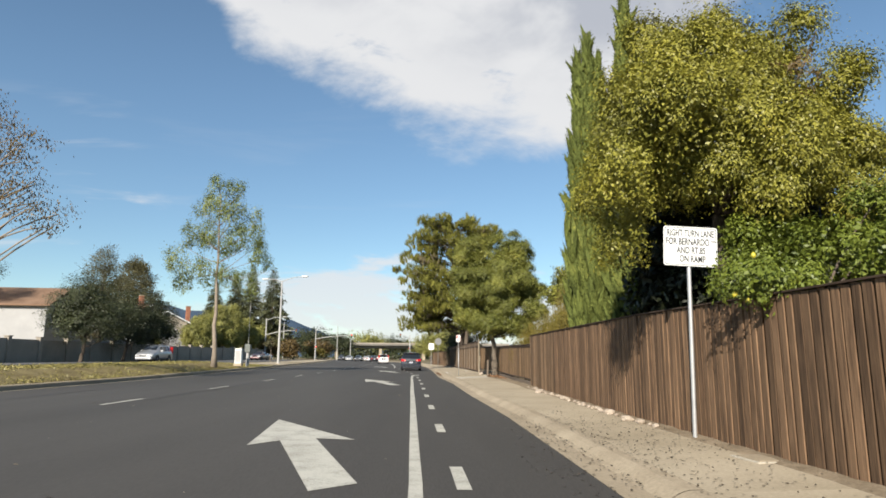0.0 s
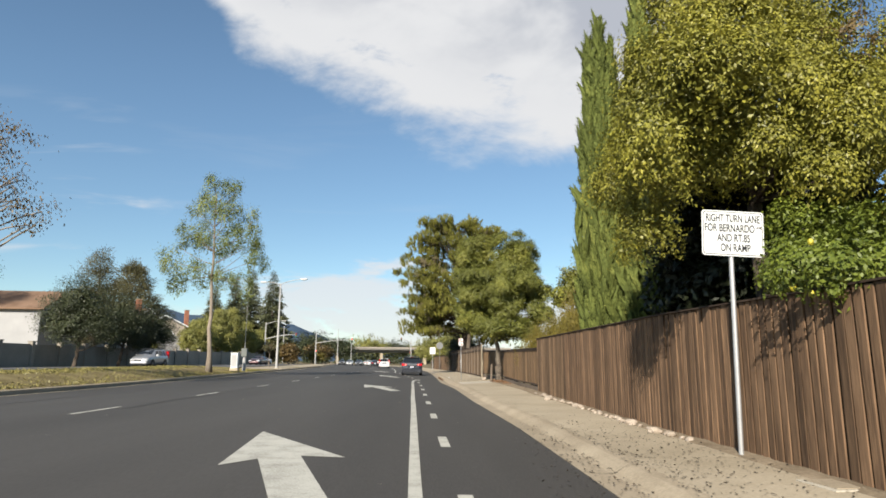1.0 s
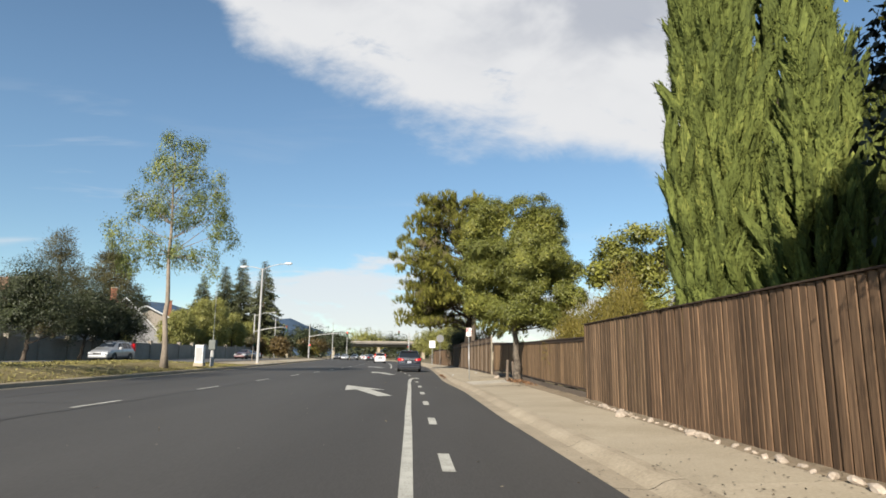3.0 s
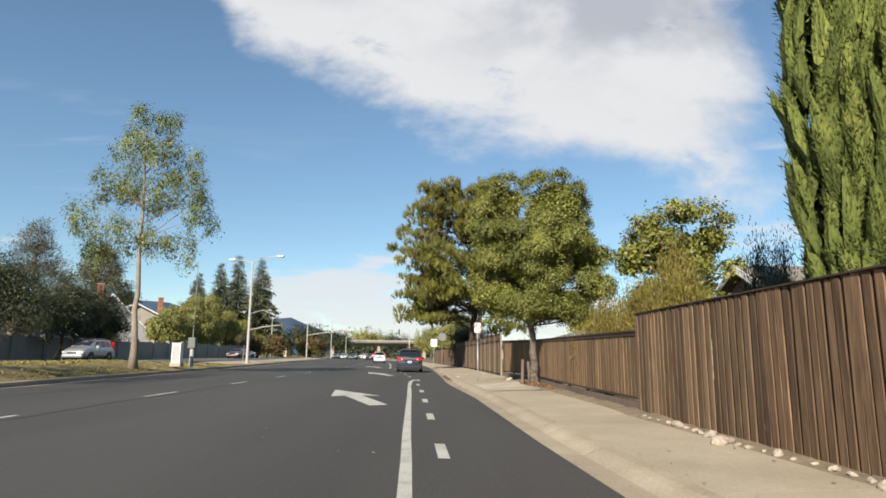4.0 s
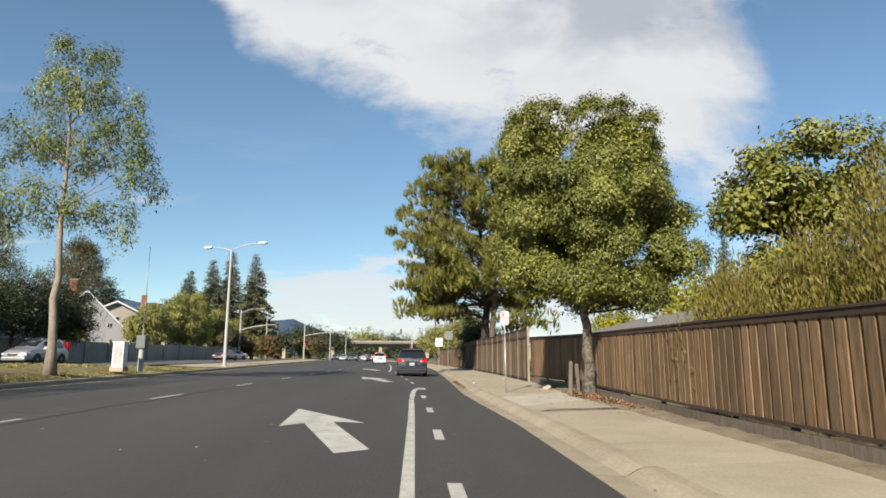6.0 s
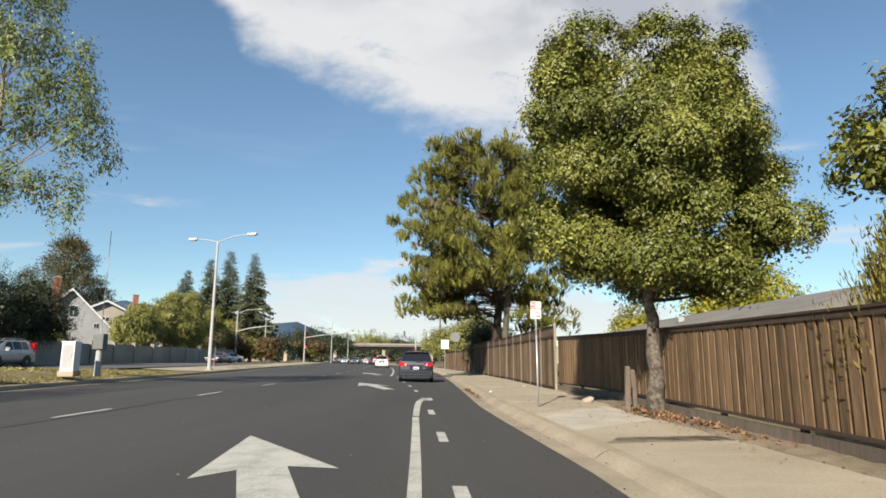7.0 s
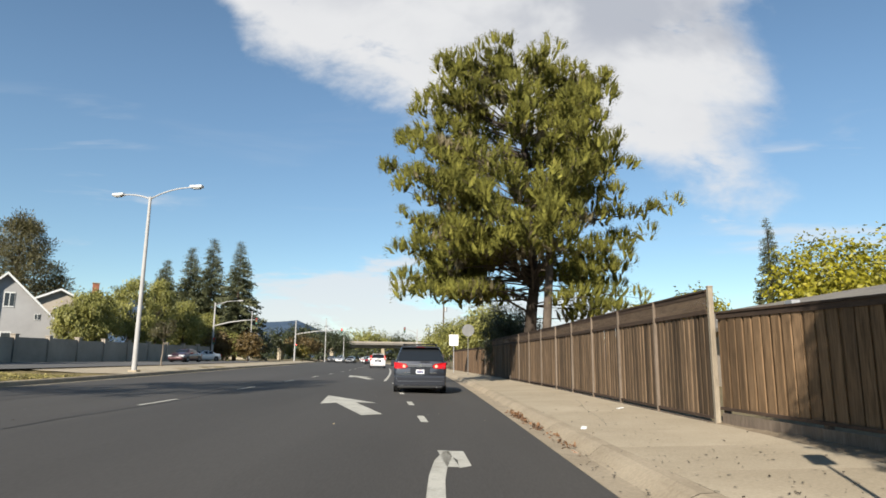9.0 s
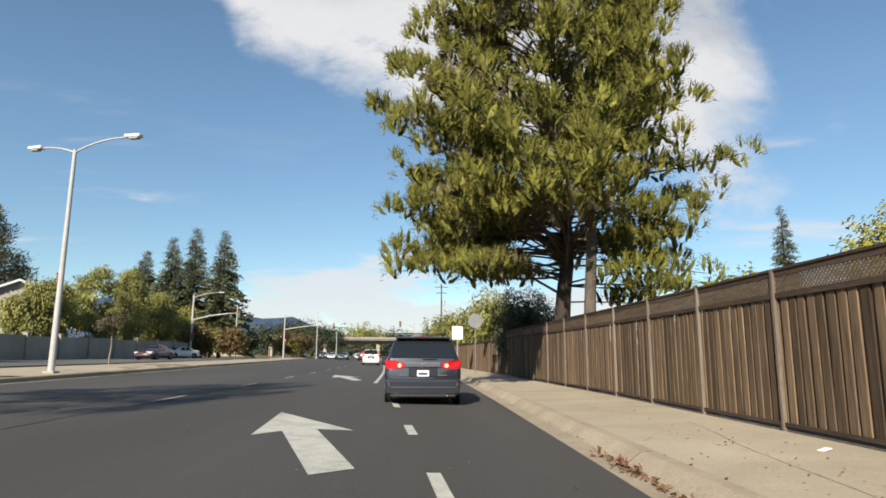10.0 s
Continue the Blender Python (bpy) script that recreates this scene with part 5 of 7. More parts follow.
for i, (x, y, h, r) in enumerate(((-36.8, 84.0, 3.8, 1.6), (-35.4, 97.0, 7.0, 2.3), (-35.6, 101.0, 7.8, 2.6), (-35.4, 107.5, 10.2, 2.8), (-35.0, 114.0, 10.4, 2.9), (-34.4, 121.0, 8.4, 2.8), (-33.6, 128.0, 7.0, 2.5))):
    rr = np.random.default_rng(300 + i)
    bl = lobes(rr, [(2.4, r * 0.7), (h * 0.45, r), (h * 0.72, r * 0.85), (h * 0.95, r * 0.35)], 46, 0.85, 0.75, 12, low=0.35)
    tree("pepper_tree", "soft drooping yellow-green tree behind the garden wall", (x, y, 0.4), 140 + i, column(h * 0.5, 0.17, 0.09, seed=i), bl, 18, LEAF_PEPPER, BARK, 13, 0.26, 0.32, 0.115, "droop", 0.4, group="pepper trees", core=0.4, limb=0.3)
broad_tree("young_street_tree", "young street tree with a thin trunk and sparse brown-green leaves", (-19.2, 79.0, 0.55), 170, column(3.0, 0.05, 0.015, seed=6), [(0, 0, 2.5, 0.8, 0.8, 0.7), (0.3, 0, 3.0, 0.5, 0.5, 0.5)],
           LEAF_FEATHER, BARK_GUM, 0.25, 30, 0.12, 0.05, cover=0.9, limbs=14, core=0.0, depth=0.6, lobe=0.35, ragged=0.3)
bl = lobes(np.random.default_rng(320), [(4.0, 5.0), (8.0, 6.6), (12.0, 6.0), (15.0, 4.0), (17.0, 2.2), (18.6, 0.7)], 170, 1.2, 0.7, 11, low=0.3)
tree("back_garden_tree", "tall feathery brown-green tree behind the houses", (-54.0, 115.0, 0.4), 150, column(18.0, 0.35, 0.06, n=9, seed=2), bl, 90, LEAF_FEATHER, BARK, 18, 0.36, 0.38, 0.11, "radial", 0.4, low_limb=0.2, limb=0.25)
bl = lobes(np.random.default_rng(321), [(3.0, 2.2), (6.0, 3.2), (9.0, 2.4), (11.6, 1.0), (12.6, 0.4)], 50, 0.9, 0.6, 9, low=0.3)
tree("back_garden_tree", "tall feathery green-brown tree behind the garden wall", (-35.6, 68.0, 0.4), 151, column(11.0, 0.25, 0.05, n=8, seed=2), bl, 50, LEAF_FEATHER, BARK, 40, 0.3, 0.26, 0.05, "radial", 0.4, low_limb=0.2)
tree("back_garden_tree", "broad brown-green tree above a house roof", (-47.0, 62.0, 0.4), 152, column(8.0, 0.25, 0.08, n=8, seed=2), [(0, 0, 9.6, 3.4, 3.0, 2.6, 190)], 50, LEAF_OLIVE, BARK, 40, 0.36, 0.2, 0.07, "broad", 0.4)
for i, (x, y, h, r, m) in enumerate(((-31.5, 127, 4.4, 1.6, LEAF_RUST), (-27.5, 128, 4.6, 1.5, LEAF_RUST), (-35, 141, 5.0, 2.2, LEAF_PEPPER), (-38, 165, 6, 4.0, LEAF_OLIVE), (-31, 185, 6, 4.0, LEAF_RUST), (-40, 200, 9, 6, LEAF_OLIVE), (-30, 215, 9, 6, LEAF_OLIVE), (-25, 280, 13, 9, LEAF_PEPPER), (-50, 280, 15, 10, LEAF_OLIVE), (-5, 300, 10, 9, LEAF_PEPPER), (-30, 172, 4.0, 2.6, LEAF_BRONZE), (-14, 285, 11, 8, LEAF_OLIVE), (-38, 290, 12, 9, LEAF_OLIVE))):
    tree("roadside_tree", "rounded tree beside the far junction" if i > 2 else "small rust-coloured street tree", (x, y, 0.4), 160 + i, column(h * 0.5, 0.13, 0.06, seed=i), [(0, 0, h * 0.64, r, r, h * 0.34, 160), (r * 0.6, 0, h * 0.5, r * 0.6, r * 0.6, h * 0.25, 60)], 12, m, BARK, 12, 0.3 + h * 0.02, 0.24 + 0.035 * h, 0.14 + 0.014 * h, "broad", 0.4, core=0.1 * h)

# ---- ground cover on the planted strip ----
rng = np.random.default_rng(7)
n = 25000
yy = rng.random(n) * 52 + 8
ll = np.array([left_edge(v) for v in yy])
aa = 0.25 + rng.random(n) * 5.2
zz = np.array([(left_z(v) + 0.15) + (berm_top(v) - left_z(v) - 0.15) * min(1.0, max(0.0, (a - 0.2) / 2.6)) for v, a in zip(yy, aa)])
keep = (np.sin(yy * 1.3 + aa) + np.sin(yy * 0.37 - aa * 2.1) + rng.normal(size=n) * 0.9) > -1.5
C = np.stack([ll - aa, yy, zz - 0.02], axis=1)[keep]
D = np.tile(np.array([[0.3, -0.2, 0.9]]), (len(C), 1))
tagged(quads("ground_cover", leaves(rng, C, D, 4, 0.08, 0.10, 0.05, "broad", 0.4), COVER, None, "dry straw-coloured ground cover on the bank"), category="ground cover", kind="stuff")

# ---- fallen leaves and seed pods on sidewalk and gutter ----
P = []
for cy, cx, sy, sx, n in ((6, 3.4, 2.6, 0.8, 1100), (8.5, 2.9, 2.2, 0.3, 700), (10, 3.6, 2.0, 0.6, 300), (36, 3.4, 2.4, 0.8, 360), (33.5, 4.6, 2.2, 0.3, 300), (41, 3.2, 2.0, 0.8, 120), (14, 2.9, 5, 0.3, 90), (37, 1.9, 5, 0.2, 160), (11, 4.5, 5, 0.15, 200), (50, 1.7, 8, 0.12, 260), (47, 2.7, 4, 0.5, 130), (52, 3.4, 5, 0.4, 90), (35.5, 4.75, 1.6, 0.16, 420)):
    P.append(np.stack([cx + rng.normal(size=n) * sx, cy + rng.normal(size=n) * sy], axis=1))
P = np.concatenate(P)
P = np.array([(x, y, (walk_z(x, y) if x > right_edge(y) + 0.6 else road_z(min(x, right_edge(y)), y)) + 0.012) for x, y in P if right_edge(y) - 0.7 < x < along(y, FENCE) - 0.05])
D = np.tile(np.array([[0.0, 0.0, 1.0]]), (len(P), 1))
Q = leaves(rng, P, D, 1, 0.002, 0.042, 0.030, "out", 0.1)
Q[:, :, 2] = np.maximum(Q[:, :, 2], P[:, None, 2]) * 0.4 + P[:, None, 2] * 0.6
tagged(quads("fallen_leaves", Q, LITTER, None, "small dark fallen leaves and pods on the concrete"), category="leaf litter", kind="stuff")

g = np.random.default_rng(58)
P = np.concatenate([np.stack([cx + g.normal(size=n) * sx, cy + g.normal(size=n) * sy], axis=1) for cx, cy, sx, sy, n in ((4.75, 35.0, 0.13, 0.7, 900), (4.85, 33.0, 0.08, 1.0, 420), (4.7, 36.3, 0.12, 0.5, 260), (1.64, 48.9, 0.06, 0.7, 130), (1.66, 46.8, 0.06, 0.5, 60), (1.74, 44.6, 0.06, 0.8, 50))])
P = np.array([(x, y, (walk_z(x, y) + 0.03 if x > 4.3 else road_z(right_edge(y), y) + 0.012)) for x, y in P if right_edge(y) < x < along(y, FENCE) - 0.03])
Q = leaves(g, P, np.tile(np.array([[0.0, 0.0, 1.0]]), (len(P), 1)), 1, 0.012, 0.085, 0.05, "out", 0.5)
tagged(quads("dry_leaves", Q, leafy("dry_brown_leaf", (0.10, 0.05, 0.025), (0.26, 0.14, 0.07), (0.46, 0.30, 0.17), 0.3, 0.05), None, "curled brown dry leaves at the foot of the fence"), category="leaf litter", kind="stuff")

# ---- cracks and two paper scraps on the sidewalk ----
for k, (xa, ya, xb, yb) in enumerate(((2.75, 45.6, 3.75, 52.4), (2.6, 26.0, 4.3, 26.3))):
    V, Fc = [], []
    for i in range(15):
        f = i / 14
        x, y = xa + (xb - xa) * f + 0.04 * math.sin(9 * f + k), ya + (yb - ya) * f + 0.03 * math.sin(23 * f)
        dx, dy = (0.003, 0.0) if k == 0 else (0.0, 0.003)
        V += [(x - dx, y - dy, walk_z(x, y) + 0.005), (x + dx, y + dy, walk_z(x, y) + 0.005)]
        if i:
            Fc.append((2 * i - 2, 2 * i - 1, 2 * i + 1, 2 * i))
    tagged(raw("sidewalk_crack", V, Fc, TAR, None, "thin dark crack across the sidewalk"), category="crack", kind="structure")
for x, y, a in ((4.0, 49.0, 20), (2.25, 45.2, 70)):
    bm = box(-0.07, 0.07, -0.045, 0.045, 0.0, 0.012, 0.003)
    for v in bm.verts:
        v.co.z += 0.02 * math.sin(v.co.x * 30) * math.cos(v.co.y * 20) + 0.012
    ob = part("paper_scrap", bm, WHITE, None, "crumpled white paper scrap on the sidewalk")
    ob.matrix_world = pose(x, y, walk_z(x, y), 0, 0, a)
    tagged(ob, category="litter", group="paper scraps")

# ---- pale scraps on the asphalt ----
g = np.random.default_rng(55)
P = np.stack([-12.0 + 13.5 * g.random(110), 2.0 + 58.0 * g.random(110)], axis=1)
P = np.array([(x, y, road_z(x, y) + 0.008) for x, y in P])
Q = leaves(g, P, np.tile(np.array([[0.0, 0.0, 1.0]]), (len(P), 1)), 1, 0.002, 0.06, 0.035, "out", 0.1)
Q[:, :, 2] = np.maximum(Q[:, :, 2], P[:, None, 2]) * 0.4 + P[:, None, 2] * 0.6
tagged(quads("leaf_scraps", Q, leafy("dry_leaf_scrap", (0.12, 0.09, 0.05), (0.35, 0.28, 0.17), (0.62, 0.56, 0.42), 0.3, 0.0), None, "pale dry leaf scraps scattered on the asphalt"), category="leaf litter", kind="stuff")

# ---- houses ----


def gable_house(name, label, x, y, z, w, d, wall_h, ridge, rot, wallmat, roofmat, chimney=None, windows=(), over=0.5):
    """Walls w wide (x) and d deep (y); ridge runs along y; gable faces -y."""
    t = thing(name, label, "house", at=pose(x, y, z, 0, 0, rot))
    V = [(-w / 2, -d / 2, -0.3), (w / 2, -d / 2, -0.3), (w / 2, -d / 2, wall_h), (0, -d / 2, ridge), (-w / 2, -d / 2, wall_h)]
    V += [(a, d / 2, c) for a, b, c in V[:5]]
    raw("wall", V, [(0, 1, 2, 3, 4), (9, 8, 7, 6, 5), (1, 6, 7, 2), (0, 4, 9, 5)], wallmat, t)
    s = (ridge - wall_h) / (w / 2)
    for sg in (-1, 1):
        e = sg * (w / 2 + over)
        ze = wall_h - s * over
        R = [(0, -d / 2 - over, ridge + 0.03), (e, -d / 2 - over, ze + 0.03), (e, d / 2 + over, ze + 0.03), (0, d / 2 + over, ridge + 0.03)]
        R += [(a, b, c + 0.16) for a, b, c in R]
        raw("roof", R, [(0, 1, 2, 3), (7, 6, 5, 4), (0, 4, 5, 1), (1, 5, 6, 2), (2, 6, 7, 3), (3, 7, 4, 0)], roofmat, t)
        Bd = [(0, -d / 2 - over - 0.03, ridge + 0.20), (e, -d / 2 - over - 0.03, ze + 0.20), (e, -d / 2 - over - 0.03, ze - 0.06), (0, -d / 2 - over - 0.03, ridge - 0.06)]
        Bd += [(a, b + 0.026, c) for a, b, c in Bd]
        raw("fascia", Bd, [(0, 1, 2, 3), (7, 6, 5, 4), (0, 4, 5, 1), (2, 6, 7, 3), (1, 5, 6, 2)], WHITE, t, "white painted fascia board")
    for wx, wz, ww, wh in windows:
        wd = part("window", box(wx - ww / 2, wx + ww / 2, -d / 2 - 0.05, -d / 2 - 0.005, wz - wh / 2, wz + wh / 2, 0.01), WHITE, t)
        for k in (-1, 1):
            part("pane", box(wx + k * ww / 4 - ww * 0.21, wx + k * ww / 4 + ww * 0.21, -d / 2 - 0.056, -d / 2 - 0.051, wz - wh * 0.42, wz + wh * 0.42), WINDOWDARK, wd)
    if chimney:
        cx, cy, top = chimney
        c = part("chimney", box(cx - 0.35, cx + 0.35, cy - 0.32, cy + 0.32, 0, top, 0.02), BRICKRED, t)
        part("chimney_cap", box(cx - 0.42, cx + 0.42, cy - 0.38, cy + 0.38, top, top + 0.12, 0.02), CONCRETE, c)
    return t


gable_house("house", "pale grey two-storey house with a brown roof and brick chimney", -45.7, 100.5, 0.4, 10.6, 11, 3.4, 8.7, 38, STUCCO_W, SHINGLE_B, (-1.6, -5.9, 10.0), ((-1.0, 6.2, 0.9, 1.5), (0.4, 6.2, 0.9, 1.5), (2.9, 4.6, 0.5, 0.6), (0.0, 2.4, 1.8, 1.3)))
gable_house("house", "beige house with white gable boards and a brick chimney", -49.2, 115.8, 0.4, 7.4, 11, 6.9, 8.7, 36, STUCCO_B, SHINGLE, (3.9, -4.5, 9.9), ((0, 6.2, 1.0, 0.7), (1.2, 3.6, 1.2, 1.0)))
gable_house("house", "two-storey house with a tan roof behind the garden wall", -46.5, 68.5, 0.4, 9, 13, 6.2, 8.2, -84, STUCCO_W, SHINGLE_B, None, ((-2.0, 4.6, 1.4, 1.1), (1.5, 4.6, 1.4, 1.1)))
gable_house("house", "white house behind the garden wall and trees", -43.0, 82.0, 0.4, 9, 9, 4.6, 6.6, 20, STUCCO_W, SHINGLE, None, ((0, 3.4, 1.4, 1.1),))


def hip_house(label, x0, x1, y0, y1, eave, ridge, wallmat, roofmat, over=0.6):
    """A low house with a hipped roof; its ridge runs along y."""
    t = thing("house", label, "house", at=pose((x0 + x1) / 2, (y0 + y1) / 2, 0.1))
    w, d = (x1 - x0) / 2, (y1 - y0) / 2
    part("wall", box(-w, w, -d, d, -0.2, eave), wallmat, t)
    W, Dd, h = w + over, d + over, eave + 0.02
    k = d - w * 0.9
    V = [(-W, -Dd, h), (W, -Dd, h), (W, Dd, h), (-W, Dd, h), (0, -k, ridge), (0, k, ridge), (-W, -Dd, h - 0.16), (W, -Dd, h - 0.16), (W, Dd, h - 0.16), (-W, Dd, h - 0.16)]
    raw("roof", V, [(0, 1, 4), (1, 2, 5, 4), (2, 3, 5), (3, 0, 4, 5), (0, 6, 7, 1), (1, 7, 8, 2), (2, 8, 9, 3), (3, 9, 6, 0), (6, 9, 8, 7)], roofmat, t)
    part("roof_vent", box(-W * 0.5, -W * 0.5 + 0.4, -0.3, 0.3, h + (ridge - h) * 0.5, h + (ridge - h) * 0.5 + 0.35, 0.02), GALV, t)
    return t


hip_house("single-storey house with a wide grey shingle roof behind the fence", 13.0, 27.0, 44.0, 82.0, 2.6, 4.65, STUCCO_B, SHINGLE)
gable_house("house", "low gabled house with a louvred vent behind the fence", 17.4, 32.4, 0.1, 6.4, 10.5, 2.7, 4.3, -90, STUCCO_B, SHINGLE, None, ((0, 3.6, 0.45, 0.6),))

# ---- garden wall on the left ----
wall = thing("garden_wall", "dark grey masonry garden wall with square piers", "wall", kind="structure")
yw = -10.0
while yw < 119:
    y2 = yw + 4.3
    x0, x1 = wall_x(yw), wall_x(y2)
    a = math.atan2(x1 - x0, y2 - yw)
    m = Matrix.Translation((x0, yw, STREET_Z - 0.1)) @ Matrix.Rotation(-a, 4, "Z")
    L = math.hypot(x1 - x0, y2 - yw)
    part("wall_panel", box(-0.08, 0.08, 0.23, L - 0.23, 0, 2.1 + 0.04 * math.sin(yw), 0.0, 1, m), WALLGREY, wall)
    pier = part("pier", box(-0.2, 0.2, -0.22, 0.22, 0, 2.28, 0.015, 1, m), WALLGREY, wall)
    part("pier_cap", box(-0.25, 0.25, -0.27, 0.27, 2.28, 2.36, 0.01, 1, m), WALLGREY, pier)
    yw = y2

# ---- overpass, far ahead ----
over = thing("overpass", "concrete road bridge crossing far ahead", "bridge", at=pose(-24, 262, 0.3, 0, 0, 6))
part("deck", box(-70, 60, -6, 6, 5.6, 6.2, 0.05), surf("bridge_concrete", (0.13, 0.12, 0.11), (0.21, 0.195, 0.175), 0.9, 0.2, 6, 0.2, spec=0.2), over, "weathered concrete deck")
part("girder", box(-70, 60, -4.2, 4.2, 4.6, 5.6, 0.05), surf("shaded_concrete", (0.15, 0.145, 0.13), (0.24, 0.23, 0.21), 0.9, 0.2, 6, 0.2, spec=0.2), over)
for yy in (-6.1, 5.9):
    part("parapet", box(-70, 60, yy, yy + 0.2, 6.2, 6.8), WALLGREY, over)
for x in (-30, -12, 6, 24):
    part("pier", box(x - 0.6, x + 0.6, -4, 4, -0.5, 4.6, 0.1, 2), CONCRETE, over)
for sg in (-1, 1):
    V = [(sg * 36, -6, -0.4), (sg * 74, -6, 6.4), (sg * 74, 6, 6.4), (sg * 36, 6, -0.4), (sg * 74, -6, -0.4), (sg * 74, 6, -0.4)]
    raw("abutment", V, [(0, 1, 2, 3), (0, 4, 1), (3, 2, 5), (1, 4, 5, 2)], CONCRETE, over)

# ---- belt of far trees under the skyline ----
g = np.random.default_rng(77)
far = []
for i in range(90):
    x = -190 + 250 * (i + g.random()) / 90
    y = 345 + 60 * g.random()
    h = 6.5 + 5 * g.random()
    far.append((x, y, h * 0.45, 4.5, 3.5, h * 0.55, 26))
C, D = clump_centres(g, far, 0.6)
tagged(quads("distant_trees", leaves(g, C, D, 12, 0.7, 1.3, 0.8, "broad"), LEAF_OLIVE, None, "belt of dark green trees far beyond the bridge"), category="trees", kind="stuff")

# ---- far hills ----
hill_rows = []
for k in range(4):
    row = []
    for i in range(120):
        a = radians(-75 + 150 * i / 119)
        R = 2600 + 260 * k
        g = math.degrees(a)
        prof = 48 + 105 / (1 + math.exp((g + 9.5) / 1.6)) + 60 * math.exp(-((g + 25) / 4.0) ** 2) + 10 * math.sin(i * 0.9) + 6 * math.sin(i * 2.3)
        row.append((math.sin(a) * R, math.cos(a) * R, 1.3 * max(0.0, prof) * (0, 0.55, 0.9, 1.0)[k]))
    hill_rows.append(row)
tagged(sheet("backdrop_hills", hill_rows, FARHILL, "wooded hills in the far distance, haze painted in as blue", smooth=True), category="hills")

# ---- vehicles ----
TYRE = surf("tyre_rubber", (0.012, 0.012, 0.012), (0.028, 0.028, 0.027), 0.8, 4, 40, 0.2)
ALLOY = surf("wheel_alloy", (0.40, 0.40, 0.41), (0.56, 0.56, 0.57), 0.35, 5, 40, 0.0, metal=0.8)
TRIMBLACK = surf("black_plastic", (0.012, 0.012, 0.013), (0.03, 0.03, 0.03), 0.55, 4, 60, 0.1)
CHROME = surf("chrome", (0.55, 0.55, 0.56), (0.70, 0.70, 0.71), 0.15, 5, 40, 0.0, metal=1.0)
GLASSDARK = glassy("tinted_glass", (0.012, 0.014, 0.016), 0.04)
REDLENS = lamp_glow("tail_light_red", (0.34, 0.005, 0.007), 0.16)
CLEARLENS = lamp_glow("clear_lamp_lens", (0.70, 0.30, 0.22), 0.35)
DULLRED = glassy("unlit_red_lens", (0.10, 0.008, 0.008), 0.2)
HEADLENS = glassy("head_lamp_glass", (0.45, 0.46, 0.47), 0.1)
PLATE = surf("plate_white", (0.66, 0.67, 0.70), (0.76, 0.77, 0.79), 0.45, 6, 40, 0.0)
PLATEBAR = surf("plate_bar_blue", (0.03, 0.04, 0.12), (0.05, 0.06, 0.17), 0.5, 6, 40, 0.0)


def car_paint(name, c, metal=0.35):
    d = tuple(v * 0.85 for v in c)
    return surf(name, d, c, 0.32, 0.8, 60, 0.0, metal=metal, spec=0.5, coat=0.8)


PAINT_VAN = car_paint("slate_grey_paint", (0.036, 0.039, 0.050), 0.55)
PAINT_GARNISH = car_paint("silver_grey_strip", (0.17, 0.175, 0.19), 0.6)
PAINT_WHITE = car_paint("white_paint", (0.74, 0.74, 0.73), 0.0)
PAINT_SILVER = car_paint("silver_paint", (0.42, 0.42, 0.42), 0.5)
PAINT_MAROON = car_paint("maroon_paint", (0.055, 0.012, 0.014), 0.3)
PAINT_DARK = car_paint("dark_paint", (0.03, 0.032, 0.036), 0.4)

# stations from tail to nose: y, sill, belt, top, half-widths at sill, belt, top
VAN = [(0.00, 0.30, 0.80, 0.95, 0.86, 0.90, 0.84), (0.05, 0.24, 0.90, 1.10, 0.92, 0.955, 0.88), (0.16, 0.22, 1.06, 1.42, 0.95, 0.970, 0.80), (0.28, 0.22, 1.08, 1.66, 0.96, 0.978, 0.73), (0.50, 0.22, 1.08, 1.735, 0.97, 0.98, 0.72), (1.6, 0.22, 1.06, 1.76, 0.98, 0.985, 0.72), (2.7, 0.22, 1.04, 1.74, 0.98, 0.985, 0.70), (3.35, 0.22, 1.02, 1.60, 0.98, 0.98, 0.66), (3.95, 0.22, 0.98, 1.22, 0.97, 0.965, 0.72), (4.20, 0.22, 0.95, 1.06, 0.96, 0.94, 0.74), (4.75, 0.24, 0.84, 0.94, 0.92, 0.88, 0.70), (5.02, 0.30, 0.66, 0.76, 0.80, 0.76, 0.60), (5.09, 0.38, 0.56, 0.62, 0.68, 0.64, 0.50)]
SUV = [(0.00, 0.34, 0.80, 0.95, 0.80, 0.84, 0.78), (0.05, 0.30, 0.92, 1.10, 0.86, 0.89, 0.82), (0.20, 0.28, 1.08, 1.46, 0.88, 0.905, 0.72), (0.34, 0.27, 1.08, 1.60, 0.90, 0.91, 0.66), (0.60, 0.27, 1.07, 1.655, 0.90, 0.91, 0.66), (1.5, 0.27, 1.05, 1.68, 0.91, 0.91, 0.65), (2.35, 0.27, 1.03, 1.63, 0.91, 0.91, 0.63), (2.8, 0.27, 1.02, 1.48, 0.91, 0.905, 0.62), (3.3, 0.27, 1.0, 1.16, 0.90, 0.89, 0.68), (3.9, 0.28, 0.93, 1.02, 0.88, 0.85, 0.66), (4.35, 0.32, 0.78, 0.88, 0.80, 0.76, 0.58), (4.52, 0.40, 0.62, 0.70, 0.66, 0.62, 0.48)]
